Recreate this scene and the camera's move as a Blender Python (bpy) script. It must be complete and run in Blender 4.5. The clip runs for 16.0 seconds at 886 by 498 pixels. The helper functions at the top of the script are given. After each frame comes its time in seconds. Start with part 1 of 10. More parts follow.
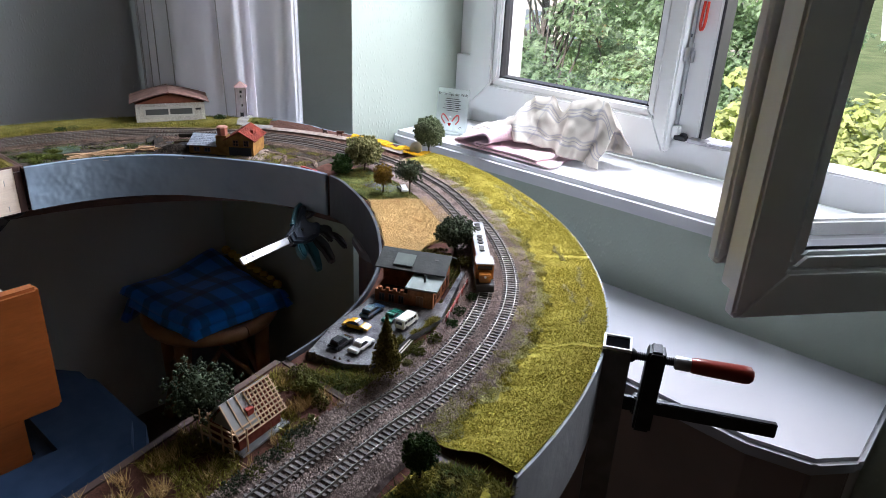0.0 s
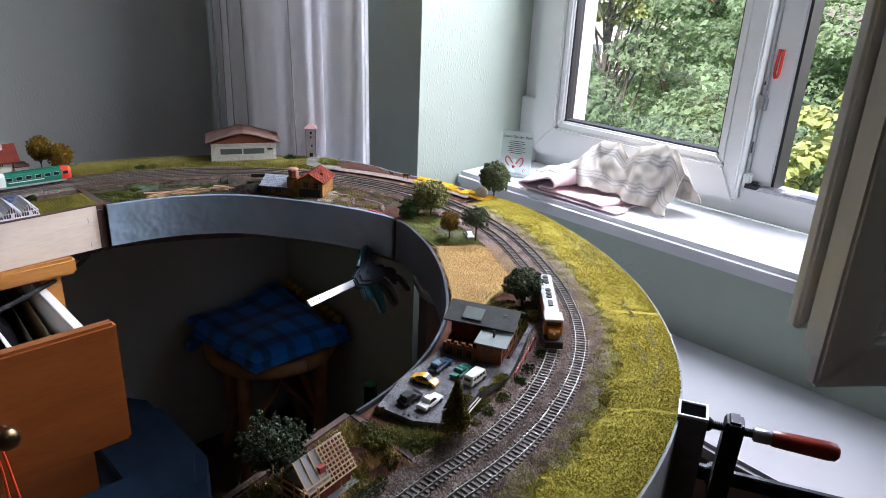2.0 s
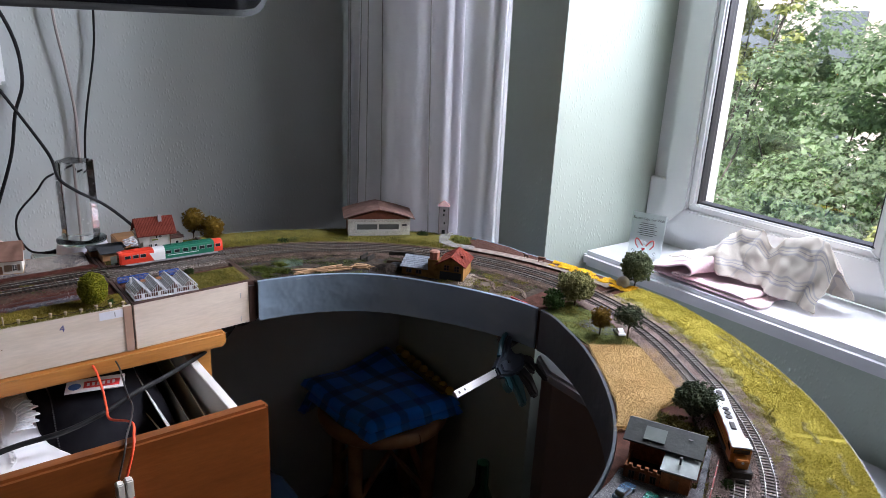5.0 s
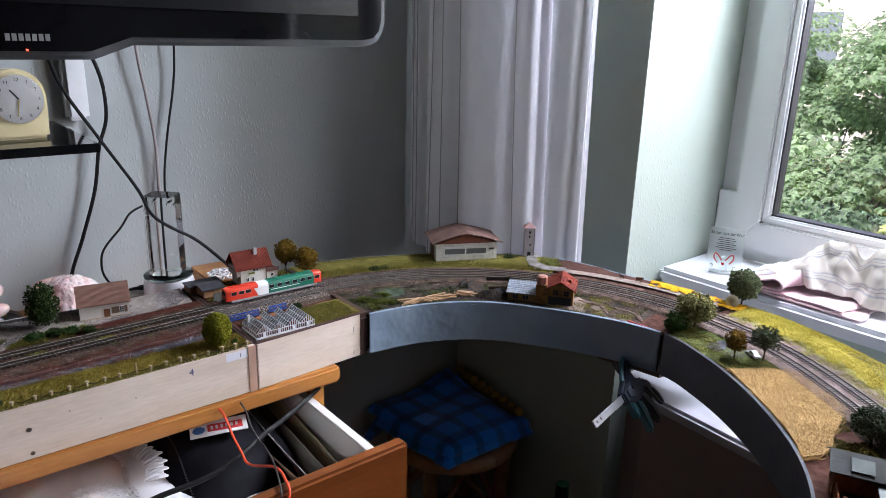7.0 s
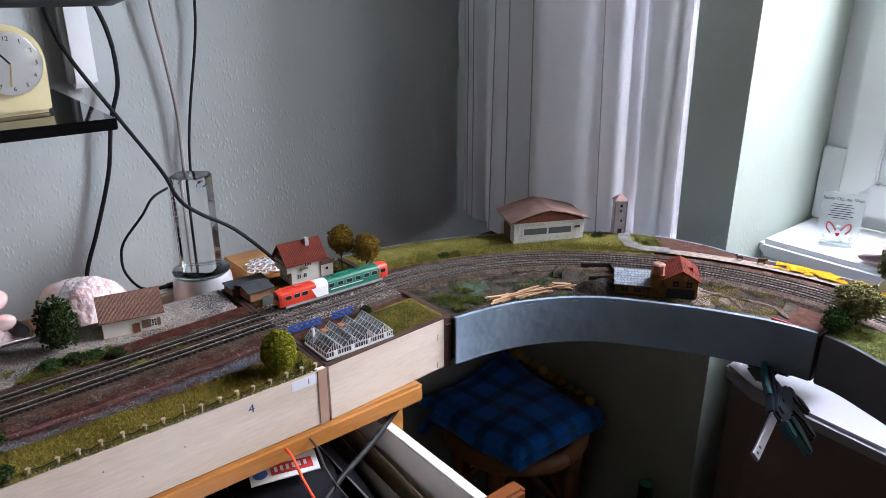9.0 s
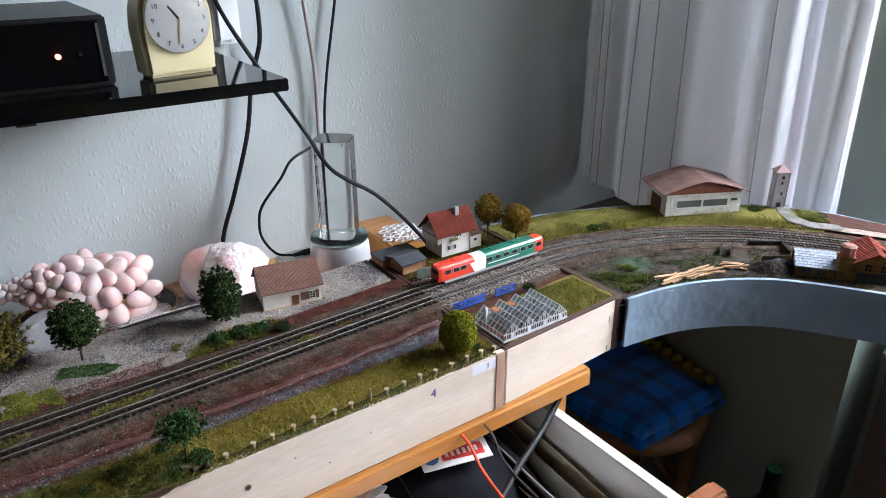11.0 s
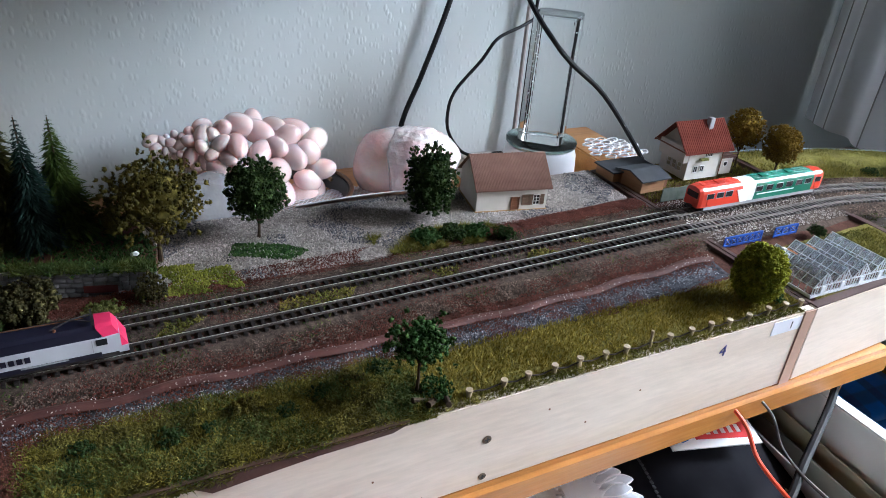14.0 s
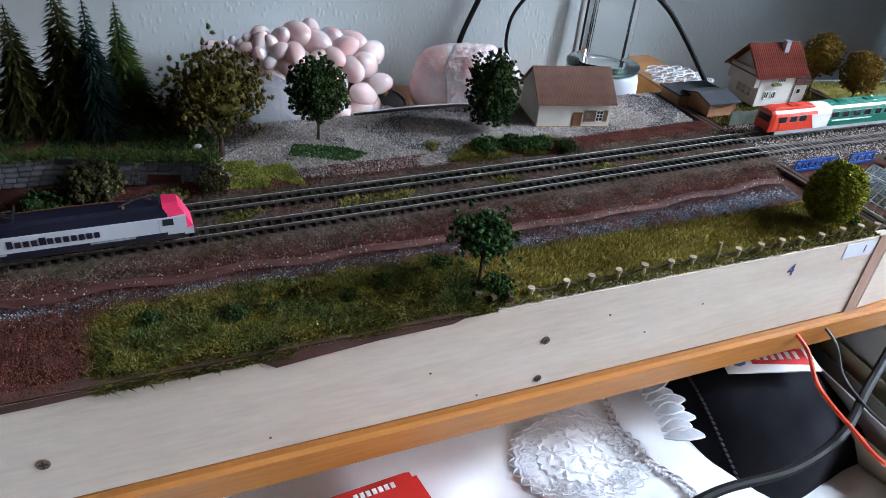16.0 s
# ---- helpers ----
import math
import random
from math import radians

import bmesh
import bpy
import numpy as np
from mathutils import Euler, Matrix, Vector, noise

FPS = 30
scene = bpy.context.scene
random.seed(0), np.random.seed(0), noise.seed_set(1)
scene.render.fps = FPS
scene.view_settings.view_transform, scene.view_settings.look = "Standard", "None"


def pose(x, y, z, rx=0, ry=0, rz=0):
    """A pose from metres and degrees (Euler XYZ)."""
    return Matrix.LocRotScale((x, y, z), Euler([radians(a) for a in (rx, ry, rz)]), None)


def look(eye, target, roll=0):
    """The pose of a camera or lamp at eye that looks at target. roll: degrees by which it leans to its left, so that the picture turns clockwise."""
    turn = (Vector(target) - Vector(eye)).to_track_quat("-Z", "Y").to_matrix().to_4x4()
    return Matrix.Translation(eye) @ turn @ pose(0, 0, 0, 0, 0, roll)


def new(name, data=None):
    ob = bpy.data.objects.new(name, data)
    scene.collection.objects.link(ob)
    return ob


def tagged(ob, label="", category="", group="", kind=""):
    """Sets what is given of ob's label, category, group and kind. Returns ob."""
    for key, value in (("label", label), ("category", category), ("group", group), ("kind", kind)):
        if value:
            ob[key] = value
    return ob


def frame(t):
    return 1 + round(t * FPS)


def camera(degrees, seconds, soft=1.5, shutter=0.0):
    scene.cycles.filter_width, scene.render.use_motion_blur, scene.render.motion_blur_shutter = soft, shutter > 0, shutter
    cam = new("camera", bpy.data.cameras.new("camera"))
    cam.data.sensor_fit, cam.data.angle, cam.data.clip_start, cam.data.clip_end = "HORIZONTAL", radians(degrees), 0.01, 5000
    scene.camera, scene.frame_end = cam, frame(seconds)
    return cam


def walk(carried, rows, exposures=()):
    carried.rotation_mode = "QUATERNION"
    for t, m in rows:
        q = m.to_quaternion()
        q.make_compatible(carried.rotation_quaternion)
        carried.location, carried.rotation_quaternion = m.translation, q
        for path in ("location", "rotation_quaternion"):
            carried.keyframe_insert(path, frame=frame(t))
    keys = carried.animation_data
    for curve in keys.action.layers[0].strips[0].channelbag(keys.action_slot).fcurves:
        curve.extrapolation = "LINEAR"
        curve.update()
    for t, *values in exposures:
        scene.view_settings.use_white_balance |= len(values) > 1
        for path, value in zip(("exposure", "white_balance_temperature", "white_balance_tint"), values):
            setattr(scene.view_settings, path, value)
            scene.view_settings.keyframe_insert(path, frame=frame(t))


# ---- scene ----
cam = camera(64.5, 16.0, soft=0.45)
PATH = [
    (0, (0.037, 0.064, 1.148), (-1.144, 1.462, 0.341), 2.8),
    (0.5, (0.032, 0.062, 1.153), (-1.158, 1.459, 0.358), 3.2),
    (1, (0.027, 0.062, 1.156), (-1.179, 1.459, 0.385), 3.7),
    (1.5, (0.022, 0.06, 1.159), (-1.229, 1.426, 0.405), 3.2),
    (2, (0.019, 0.059, 1.168), (-1.297, 1.374, 0.433), 2.6),
    (2.5, (0.018, 0.05, 1.179), (-1.365, 1.324, 0.499), 2.2),
    (3, (0.012, 0.043, 1.185), (-1.423, 1.266, 0.517), 1.8),
    (3.5, (-0.003, 0.044, 1.192), (-1.479, 1.228, 0.545), 2.3),
    (4, (-0.017, 0.05, 1.193), (-1.524, 1.206, 0.566), 2.6),
    (4.2, (-0.022, 0.045, 1.197), (-1.538, 1.187, 0.565), 3.2),
    (6.3, (-0.163, -0.095, 1.222), (-1.619, 1.15, 0.647), 1.5),
    (6.5, (-0.173, -0.111, 1.223), (-1.632, 1.124, 0.636), 1.0),
    (7, (-0.202, -0.133, 1.226), (-1.678, 1.084, 0.641), 1.5),
    (7.5, (-0.236, -0.125, 1.218), (-1.697, 1.095, 0.605), 1.8),
    (8, (-0.312, -0.118, 1.208), (-1.757, 1.106, 0.565), 1.0),
    (8.5, (-0.387, -0.106, 1.209), (-1.828, 1.1, 0.522), 1.0),
    (8.7, (-0.403, -0.098, 1.208), (-1.844, 1.103, 0.514), 0.5),
    (10.8, (-0.554, -0.159, 1.207), (-2.029, 0.917, 0.39), -0.8),
    (11, (-0.557, -0.171, 1.204), (-2.049, 0.879, 0.384), -0.3),
    (11.5, (-0.614, -0.18, 1.152), (-2.15, 0.755, 0.276), 1.4),
    (12, (-0.682, -0.184, 1.123), (-2.192, 0.77, 0.223), 3.0),
    (12.5, (-0.729, -0.196, 1.1), (-2.212, 0.782, 0.181), 4.9),
    (13, (-0.742, -0.215, 1.097), (-2.244, 0.714, 0.159), 5.5),
    (13.5, (-0.748, -0.223, 1.095), (-2.28, 0.645, 0.147), 4.9),
    (14, (-0.751, -0.223, 1.09), (-2.291, 0.613, 0.126), 4.9),
    (14.5, (-0.752, -0.218, 1.077), (-2.285, 0.573, 0.065), 5.2),
    (15, (-0.741, -0.221, 1.07), (-2.265, 0.543, 0.023), 4.8),
    (15.5, (-0.736, -0.23, 1.064), (-2.261, 0.511, 0.003), 5.7),
    (16, (-0.747, -0.238, 1.059), (-2.262, 0.479, -0.033), 5.7),
]
EXPOSURES = [(0.0, 1.31, 6050, 17), (1.5, 1.23, 6050, 18), (3.0, 1.04, 6050, 19), (4.2, 0.96, 6050, 19), (6.5, 1.18, 6000, 19), (8.7, 1.32, 6000, 19), (11.0, 1.80, 5900, 13), (14.5, 1.80, 5600, 11), (16.0, 1.60, 5450, 10)]
walk(cam, [(t, look(eye, target, roll)) for t, eye, target, roll in PATH], EXPOSURES)

# ---------------------------------------------------------------- light
world = bpy.data.worlds.new("sky_world")
scene.world = world
world.use_nodes = True
wn = world.node_tree.nodes
wl = world.node_tree.links
sky = wn.new("ShaderNodeTexSky")
sky.sky_type = "NISHITA"
sky.sun_disc = False
sky.sun_elevation = radians(42)
sky.sun_rotation = radians(35)
sky.air_density, sky.dust_density, sky.ozone_density = 1.0, 3.0, 1.0
wl.new(sky.outputs[0], wn["Background"].inputs[0])
wn["Background"].inputs[1].default_value = 0.15

sun_data = bpy.data.lights.new("sun", "SUN")
sun_data.energy, sun_data.angle, sun_data.color = 5.0, radians(3), (1.0, 0.95, 0.87)
sun = new("sun", sun_data)
sun.matrix_world = look((0.5, -2.6, 8.6), (0.0, 6.0, 0.0))

# daylight that falls through the upper part of the window
day_data = bpy.data.lights.new("window_daylight", "AREA")
day_data.shape, day_data.size, day_data.size_y = "RECTANGLE", 0.46, 0.70
day_data.energy, day_data.color = 13.8, (0.88, 0.95, 1.0)
day = new("window_daylight", day_data)
day.matrix_world = look((-0.64, 1.36, 1.74), (-0.50, 0.36, 1.42))

# weaker daylight, filtered by the trees, through the open half of the window
open_data = bpy.data.lights.new("open_sash_daylight", "AREA")
open_data.shape, open_data.size, open_data.size_y = "RECTANGLE", 0.62, 0.86
open_data.energy, open_data.color = 1.4, (0.92, 1.0, 0.94)
open_day = new("open_sash_daylight", open_data)
open_day.matrix_world = look((-0.01, 1.37, 1.42), (-0.45, 0.36, 1.05))

# ---------------------------------------------------------------- small tools
rng = np.random.default_rng(7)


class Soup:
    """Vertices and faces gathered piece by piece."""

    def __init__(self):
        self.v, self.f, self.n = [], [], 0

    def add(self, verts, faces, m=None):
        verts = np.asarray(verts, float)
        if m is not None:
            a = np.array(m)
            verts = verts @ a[:3, :3].T + a[:3, 3]
        self.v.append(verts)
        k = self.n
        self.f.extend([tuple(i + k for i in f) for f in faces])
        self.n += len(verts)
        return self

    def box(self, x0, x1, y0, y1, z0, z1, m=None):
        v = [(x0, y0, z0), (x1, y0, z0), (x1, y1, z0), (x0, y1, z0), (x0, y0, z1), (x1, y0, z1), (x1, y1, z1), (x0, y1, z1)]
        return self.add(v, [(3, 2, 1, 0), (4, 5, 6, 7), (0, 1, 5, 4), (1, 2, 6, 5), (2, 3, 7, 6), (3, 0, 4, 7)], m)

    def prism(self, poly, z0, z1, m=None):
        n = len(poly)
        v = [(x, y, z0) for x, y in poly] + [(x, y, z1) for x, y in poly]
        f = [tuple(range(n - 1, -1, -1)), tuple(range(n, 2 * n))] + [(i, (i + 1) % n, n + (i + 1) % n, n + i) for i in range(n)]
        return self.add(v, f, m)

    def cyl(self, x, y, z0, z1, r0, r1=None, n=16, m=None):
        r1 = r0 if r1 is None else r1
        a = [2 * math.pi * i / n for i in range(n)]
        v = [(x + r0 * math.cos(t), y + r0 * math.sin(t), z0) for t in a] + [(x + r1 * math.cos(t), y + r1 * math.sin(t), z1) for t in a]
        f = [tuple(range(n - 1, -1, -1)), tuple(range(n, 2 * n))] + [(i, (i + 1) % n, n + (i + 1) % n, n + i) for i in range(n)]
        return self.add(v, f, m)

    def lathe(self, rows, n=24, m=None):
        """rows: (radius, z) from the bottom up."""
        v, f = [], []
        for r, z in rows:
            v += [(r * math.cos(2 * math.pi * i / n), r * math.sin(2 * math.pi * i / n), z) for i in range(n)]
        for k in range(len(rows) - 1):
            f += [(k * n + i, k * n + (i + 1) % n, (k + 1) * n + (i + 1) % n, (k + 1) * n + i) for i in range(n)]
        f += [tuple(range(n - 1, -1, -1)), tuple(range((len(rows) - 1) * n, len(rows) * n))]
        return self.add(v, f, m)

    def tube(self, pts, r, n=8, r1=None):
        """A round tube along points."""
        pts = [Vector(p) for p in pts]
        r1 = r if r1 is None else r1
        v, f = [], []
        up = Vector((0.13, 0.21, 0.97))
        for k, p in enumerate(pts):
            d = (pts[min(k + 1, len(pts) - 1)] - pts[max(k - 1, 0)]).normalized()
            if abs(d.dot(up)) > 0.95:
                up = Vector((0.9, 0.3, 0.1))
            a = d.cross(up).normalized()
            b = d.cross(a)
            q = r + (r1 - r) * k / max(1, len(pts) - 1)
            for i in range(n):
                w = 2 * math.pi * i / n
                v.append(p + q * (math.cos(w) * a + math.sin(w) * b))
        for k in range(len(pts) - 1):
            f += [(k * n + i, k * n + (i + 1) % n, (k + 1) * n + (i + 1) % n, (k + 1) * n + i) for i in range(n)]
        f += [tuple(range(n)), tuple(range(len(pts) * n - 1, (len(pts) - 1) * n - 1, -1))]
        return self.add([tuple(p) for p in v], f)

    def sheet(self, fn, nu, nv):
        """A grid of fn(u, v) with u and v from 0 to 1."""
        v = [fn(i / nu, j / nv) for j in range(nv + 1) for i in range(nu + 1)]
        f = [(j * (nu + 1) + i, j * (nu + 1) + i + 1, (j + 1) * (nu + 1) + i + 1, (j + 1) * (nu + 1) + i) for j in range(nv) for i in range(nu)]
        return self.add(v, f)

    def mesh(self, name):
        me = bpy.data.meshes.new(name)
        me.from_pydata(np.concatenate(self.v).tolist() if self.v else [], [], self.f)
        me.update()
        return me


def part(name, soup, material, parent=None, label="", bevel=0.0, smooth=False, kind="", solid=0.0, segs=2):
    """Links a Soup as one mesh object under a thing or a part."""
    me = soup.mesh(name)
    if bevel or smooth or solid:
        bm = bmesh.new()
        bm.from_mesh(me)
        if bevel:
            bmesh.ops.bevel(bm, geom=[e for e in bm.edges if len(e.link_faces) == 2 and e.calc_face_angle(0) > 0.5], offset=bevel, segments=segs, affect="EDGES", clamp_overlap=True)
        if solid:
            bmesh.ops.solidify(bm, geom=bm.faces[:], thickness=solid)
        bmesh.ops.recalc_face_normals(bm, faces=bm.faces)
        for f in bm.faces:
            f.smooth = smooth
        bm.to_mesh(me)
        bm.free()
        if smooth:
            me.set_sharp_from_angle(angle=radians(42))
    me.materials.append(material)
    ob = new(name, me)
    if parent is not None:
        ob.parent = parent
    return tagged(ob, label=label, kind=kind)


def thing(name, label, category, m=None, group="", kind=""):
    """An empty at a thing's base, which its parts hang under."""
    ob = new(name)
    ob.empty_display_size = 0.02
    if m is not None:
        ob.matrix_basis = m
    return tagged(ob, label, category, group, kind)


def whole(name, soup, material, label, category, m=None, group="", kind="", **k):
    ob = part(name, soup, material, None, label, **k)
    if m is not None:
        ob.matrix_basis = m
    return tagged(ob, label, category, group, kind)


def share(name, ob, parent, m):
    """Another piece on the same mesh."""
    o = new(name, ob.data)
    o.parent = parent
    o.matrix_basis = m
    return o


def smoothstep(a, b, x):
    t = min(1.0, max(0.0, (x - a) / (b - a)))
    return t * t * (3 - 2 * t)


def table(rows, x):
    """A smooth run through rows of (x, value)."""
    if x <= rows[0][0]:
        return rows[0][1]
    for (a, p), (b, q) in zip(rows, rows[1:]):
        if x <= b:
            t = (x - a) / (b - a)
            return p + (q - p) * t
    return rows[-1][1]


def spline(pts, n=8):
    """Catmull-Rom through points."""
    p = [Vector(q) for q in pts]
    p = [2 * p[0] - p[1]] + p + [2 * p[-1] - p[-2]]
    out = []
    for i in range(1, len(p) - 2):
        for k in range(n):
            t = k / n
            out.append(0.5 * (2 * p[i] + (p[i + 1] - p[i - 1]) * t + (2 * p[i - 1] - 5 * p[i] + 4 * p[i + 1] - p[i + 2]) * t * t + (3 * p[i] - p[i - 1] - 3 * p[i + 1] + p[i + 2]) * t ** 3))
    return out + [p[-2]]


# ---------------------------------------------------------------- materials
def mat(name, c1, c2=None, scale=20.0, rough=0.6, metal=0.0, bump=0.0, bump_scale=None, fine=0.0, island=0.0, spec=None, detail=4.0, mix=(0.35, 0.65), stretch=None, obj=0.0, trans=0.0, coat=0.0, sheen=0.0):
    """A surface: two colours mixed by noise, relief from a finer noise, hue by island or object."""
    ma = bpy.data.materials.new(name)
    ma.use_nodes = True
    nt = ma.node_tree
    nd, lk = nt.nodes, nt.links
    bs = nd["Principled BSDF"]
    bs.inputs["Roughness"].default_value = rough
    bs.inputs["Metallic"].default_value = metal
    # loose, porous matter hardly shines
    bs.inputs["Specular IOR Level"].default_value = spec if spec is not None else (0.10 if rough >= 0.85 else 0.5)
    bs.inputs["Transmission Weight"].default_value = trans
    bs.inputs["Coat Weight"].default_value = coat
    bs.inputs["Sheen Weight"].default_value = sheen
    co = nd.new("ShaderNodeTexCoord")
    src = co.outputs["Object"]
    if stretch:
        mp = nd.new("ShaderNodeMapping")
        mp.inputs["Scale"].default_value = stretch
        lk.new(src, mp.inputs["Vector"])
        src = mp.outputs[0]
    no = nd.new("ShaderNodeTexNoise")
    no.inputs["Scale"].default_value, no.inputs["Detail"].default_value = scale, detail
    lk.new(src, no.inputs["Vector"])
    ra = nd.new("ShaderNodeMapRange")
    ra.inputs["From Min"].default_value, ra.inputs["From Max"].default_value = mix
    lk.new(no.outputs[0], ra.inputs["Value"])
    mx = nd.new("ShaderNodeMix")
    mx.data_type = "RGBA"
    c2 = c2 or tuple(min(1, c * 1.12) for c in c1)
    mx.inputs[6].default_value, mx.inputs[7].default_value = (*c1, 1), (*c2, 1)
    lk.new(ra.outputs[0], mx.inputs[0])
    col = mx.outputs[2]
    fac = None
    if island:
        ge = nd.new("ShaderNodeNewGeometry")
        fac, amount = ge.outputs["Random Per Island"], island
    elif obj:
        oi = nd.new("ShaderNodeObjectInfo")
        fac, amount = oi.outputs["Random"], obj
    if fac is not None:
        r2 = nd.new("ShaderNodeMapRange")
        r2.inputs["To Min"].default_value, r2.inputs["To Max"].default_value = 1 - amount, 1 + amount
        lk.new(fac, r2.inputs["Value"])
        hs = nd.new("ShaderNodeHueSaturation")
        lk.new(r2.outputs[0], hs.inputs["Value"])
        lk.new(col, hs.inputs["Color"])
        col = hs.outputs[0]
    if fine:
        n3 = nd.new("ShaderNodeTexNoise")
        n3.inputs["Scale"].default_value, n3.inputs["Detail"].default_value = scale * 9, 3
        lk.new(src, n3.inputs["Vector"])
        r3 = nd.new("ShaderNodeMapRange")
        r3.inputs["From Min"].default_value, r3.inputs["From Max"].default_value = 0.3, 0.7
        r3.inputs["To Min"].default_value, r3.inputs["To Max"].default_value = 1 - fine, 1 + fine
        lk.new(n3.outputs[0], r3.inputs["Value"])
        h3 = nd.new("ShaderNodeHueSaturation")
        lk.new(r3.outputs[0], h3.inputs["Value"])
        lk.new(col, h3.inputs["Color"])
        col = h3.outputs[0]
    lk.new(col, bs.inputs["Base Color"])
    if bump:
        n2 = nd.new("ShaderNodeTexNoise")
        n2.inputs["Scale"].default_value, n2.inputs["Detail"].default_value = bump_scale or scale * 5, 3
        lk.new(src, n2.inputs["Vector"])
        bu = nd.new("ShaderNodeBump")
        bu.inputs["Strength"].default_value = min(1.0, bump)
        bu.inputs["Distance"].default_value = 0.25 / (bump_scale or scale * 5)
        lk.new(n2.outputs[0], bu.inputs["Height"])
        lk.new(bu.outputs[0], bs.inputs["Normal"])
    return ma


def woodchip(name, c):
    """Painted woodchip paper: scattered raised grains."""
    ma = mat(name, c, tuple(x * 0.95 for x in c), scale=2.5, rough=0.85, spec=0.25)
    nd, lk = ma.node_tree.nodes, ma.node_tree.links
    co = nd["Texture Coordinate"]
    vo = nd.new("ShaderNodeTexVoronoi")
    vo.inputs["Scale"].default_value = 175
    vo.inputs["Randomness"].default_value = 1
    mp = nd.new("ShaderNodeMapping")
    mp.inputs["Scale"].default_value = (1.0, 1.0, 0.55)
    lk.new(co.outputs["Object"], mp.inputs["Vector"])
    lk.new(mp.outputs[0], vo.inputs["Vector"])
    r = nd.new("ShaderNodeMapRange")
    r.inputs["From Min"].default_value, r.inputs["From Max"].default_value = 0.12, 0.42
    r.inputs["To Min"].default_value, r.inputs["To Max"].default_value = 1, 0
    lk.new(vo.outputs["Distance"], r.inputs["Value"])
    n = nd.new("ShaderNodeTexNoise")
    n.inputs["Scale"].default_value = 45
    lk.new(co.outputs["Object"], n.inputs["Vector"])
    r2 = nd.new("ShaderNodeMapRange")
    r2.inputs["From Min"].default_value, r2.inputs["From Max"].default_value = 0.30, 0.56
    lk.new(n.outputs[0], r2.inputs["Value"])
    mu = nd.new("ShaderNodeMath")
    mu.operation = "MULTIPLY"
    lk.new(r.outputs[0], mu.inputs[0])
    lk.new(r2.outputs[0], mu.inputs[1])
    bu = nd.new("ShaderNodeBump")
    bu.inputs["Strength"].default_value, bu.inputs["Distance"].default_value = 0.24, 0.0013
    lk.new(mu.outputs[0], bu.inputs["Height"])
    lk.new(bu.outputs[0], nd["Principled BSDF"].inputs["Normal"])
    return ma


def translucent(ma, amount, tint=(1.0, 1.0, 1.0)):
    """Let part of the light pass through a thin sheet (leaf, voile)."""
    nd, lk = ma.node_tree.nodes, ma.node_tree.links
    bs = nd["Principled BSDF"]
    tr = nd.new("ShaderNodeBsdfTranslucent")
    ml = nd.new("ShaderNodeMix")
    ml.data_type, ml.blend_type = "RGBA", "MULTIPLY"
    ml.inputs[0].default_value = 1.0
    ml.inputs[7].default_value = (*tint, 1)
    lk.new(bs.inputs["Base Color"].links[0].from_socket, ml.inputs[6])
    lk.new(ml.outputs[2], tr.inputs["Color"])
    ms = nd.new("ShaderNodeMixShader")
    ms.inputs[0].default_value = amount
    lk.new(bs.outputs[0], ms.inputs[1])
    lk.new(tr.outputs[0], ms.inputs[2])
    lk.new(ms.outputs[0], nd["Material Output"].inputs["Surface"])
    return ma


def clear_glass(name, tint=(1, 1, 1), rough=0.0, ior=1.45):
    ma = bpy.data.materials.new(name)
    ma.use_nodes = True
    bs = ma.node_tree.nodes["Principled BSDF"]
    bs.inputs["Base Color"].default_value = (*tint, 1)
    bs.inputs["Transmission Weight"].default_value = 1
    bs.inputs["Roughness"].default_value = rough
    bs.inputs["IOR"].default_value = ior
    return ma


def glow(name, c, strength):
    ma = bpy.data.materials.new(name)
    ma.use_nodes = True
    bs = ma.node_tree.nodes["Principled BSDF"]
    bs.inputs["Base Color"].default_value = (*c, 1)
    bs.inputs["Emission Color"].default_value = (*c, 1)
    bs.inputs["Emission Strength"].default_value = strength
    return ma


WALL = woodchip("woodchip_wall", (0.52, 0.55, 0.545))
# unseen south and east walls: invented dark colour that keeps bounced light low
UNSEEN_DARK = mat("unseen_wall_dark", (0.045, 0.030, 0.020), (0.07, 0.045, 0.03), scale=3, rough=0.6, stretch=(6, 6, 1))
WALL_IN = woodchip("woodchip_window_wall", (0.45, 0.51, 0.44))
# ceiling out of view, likewise given a dark colour against bounce
CEIL = mat("unseen_ceiling_dark", (0.10, 0.065, 0.04), (0.13, 0.085, 0.055), scale=3, rough=0.7, stretch=(8, 1, 1))
FLOOR = mat("floor_wood", (0.07, 0.042, 0.025), (0.10, 0.062, 0.036), scale=3, rough=0.45, stretch=(1, 8, 1), fine=0.15, bump=0.2)
PVC = mat("white_pvc", (0.84, 0.845, 0.85), (0.80, 0.81, 0.82), scale=6, rough=0.32, bump=0.05, bump_scale=300)
PVC_DARK = mat("gasket_rubber", (0.02, 0.02, 0.025), rough=0.55)
SILL = mat("sill_marble", (0.76, 0.76, 0.78), (0.70, 0.70, 0.73), scale=9, rough=0.35, bump=0.04, bump_scale=200)
STEEL = mat("steel", (0.50, 0.51, 0.53), (0.42, 0.43, 0.45), scale=60, rough=0.35, metal=1.0, bump=0.05)
PANE = clear_glass("window_glass")
RED_EARTH = mat("red_scatter", (0.070, 0.022, 0.016), (0.135, 0.050, 0.036), scale=120, rough=0.9, bump=0.9, bump_scale=900, fine=0.4)
EARTH = mat("brown_scatter", (0.055, 0.022, 0.015), (0.105, 0.046, 0.032), scale=90, rough=0.9, bump=0.8, bump_scale=900, fine=0.35)
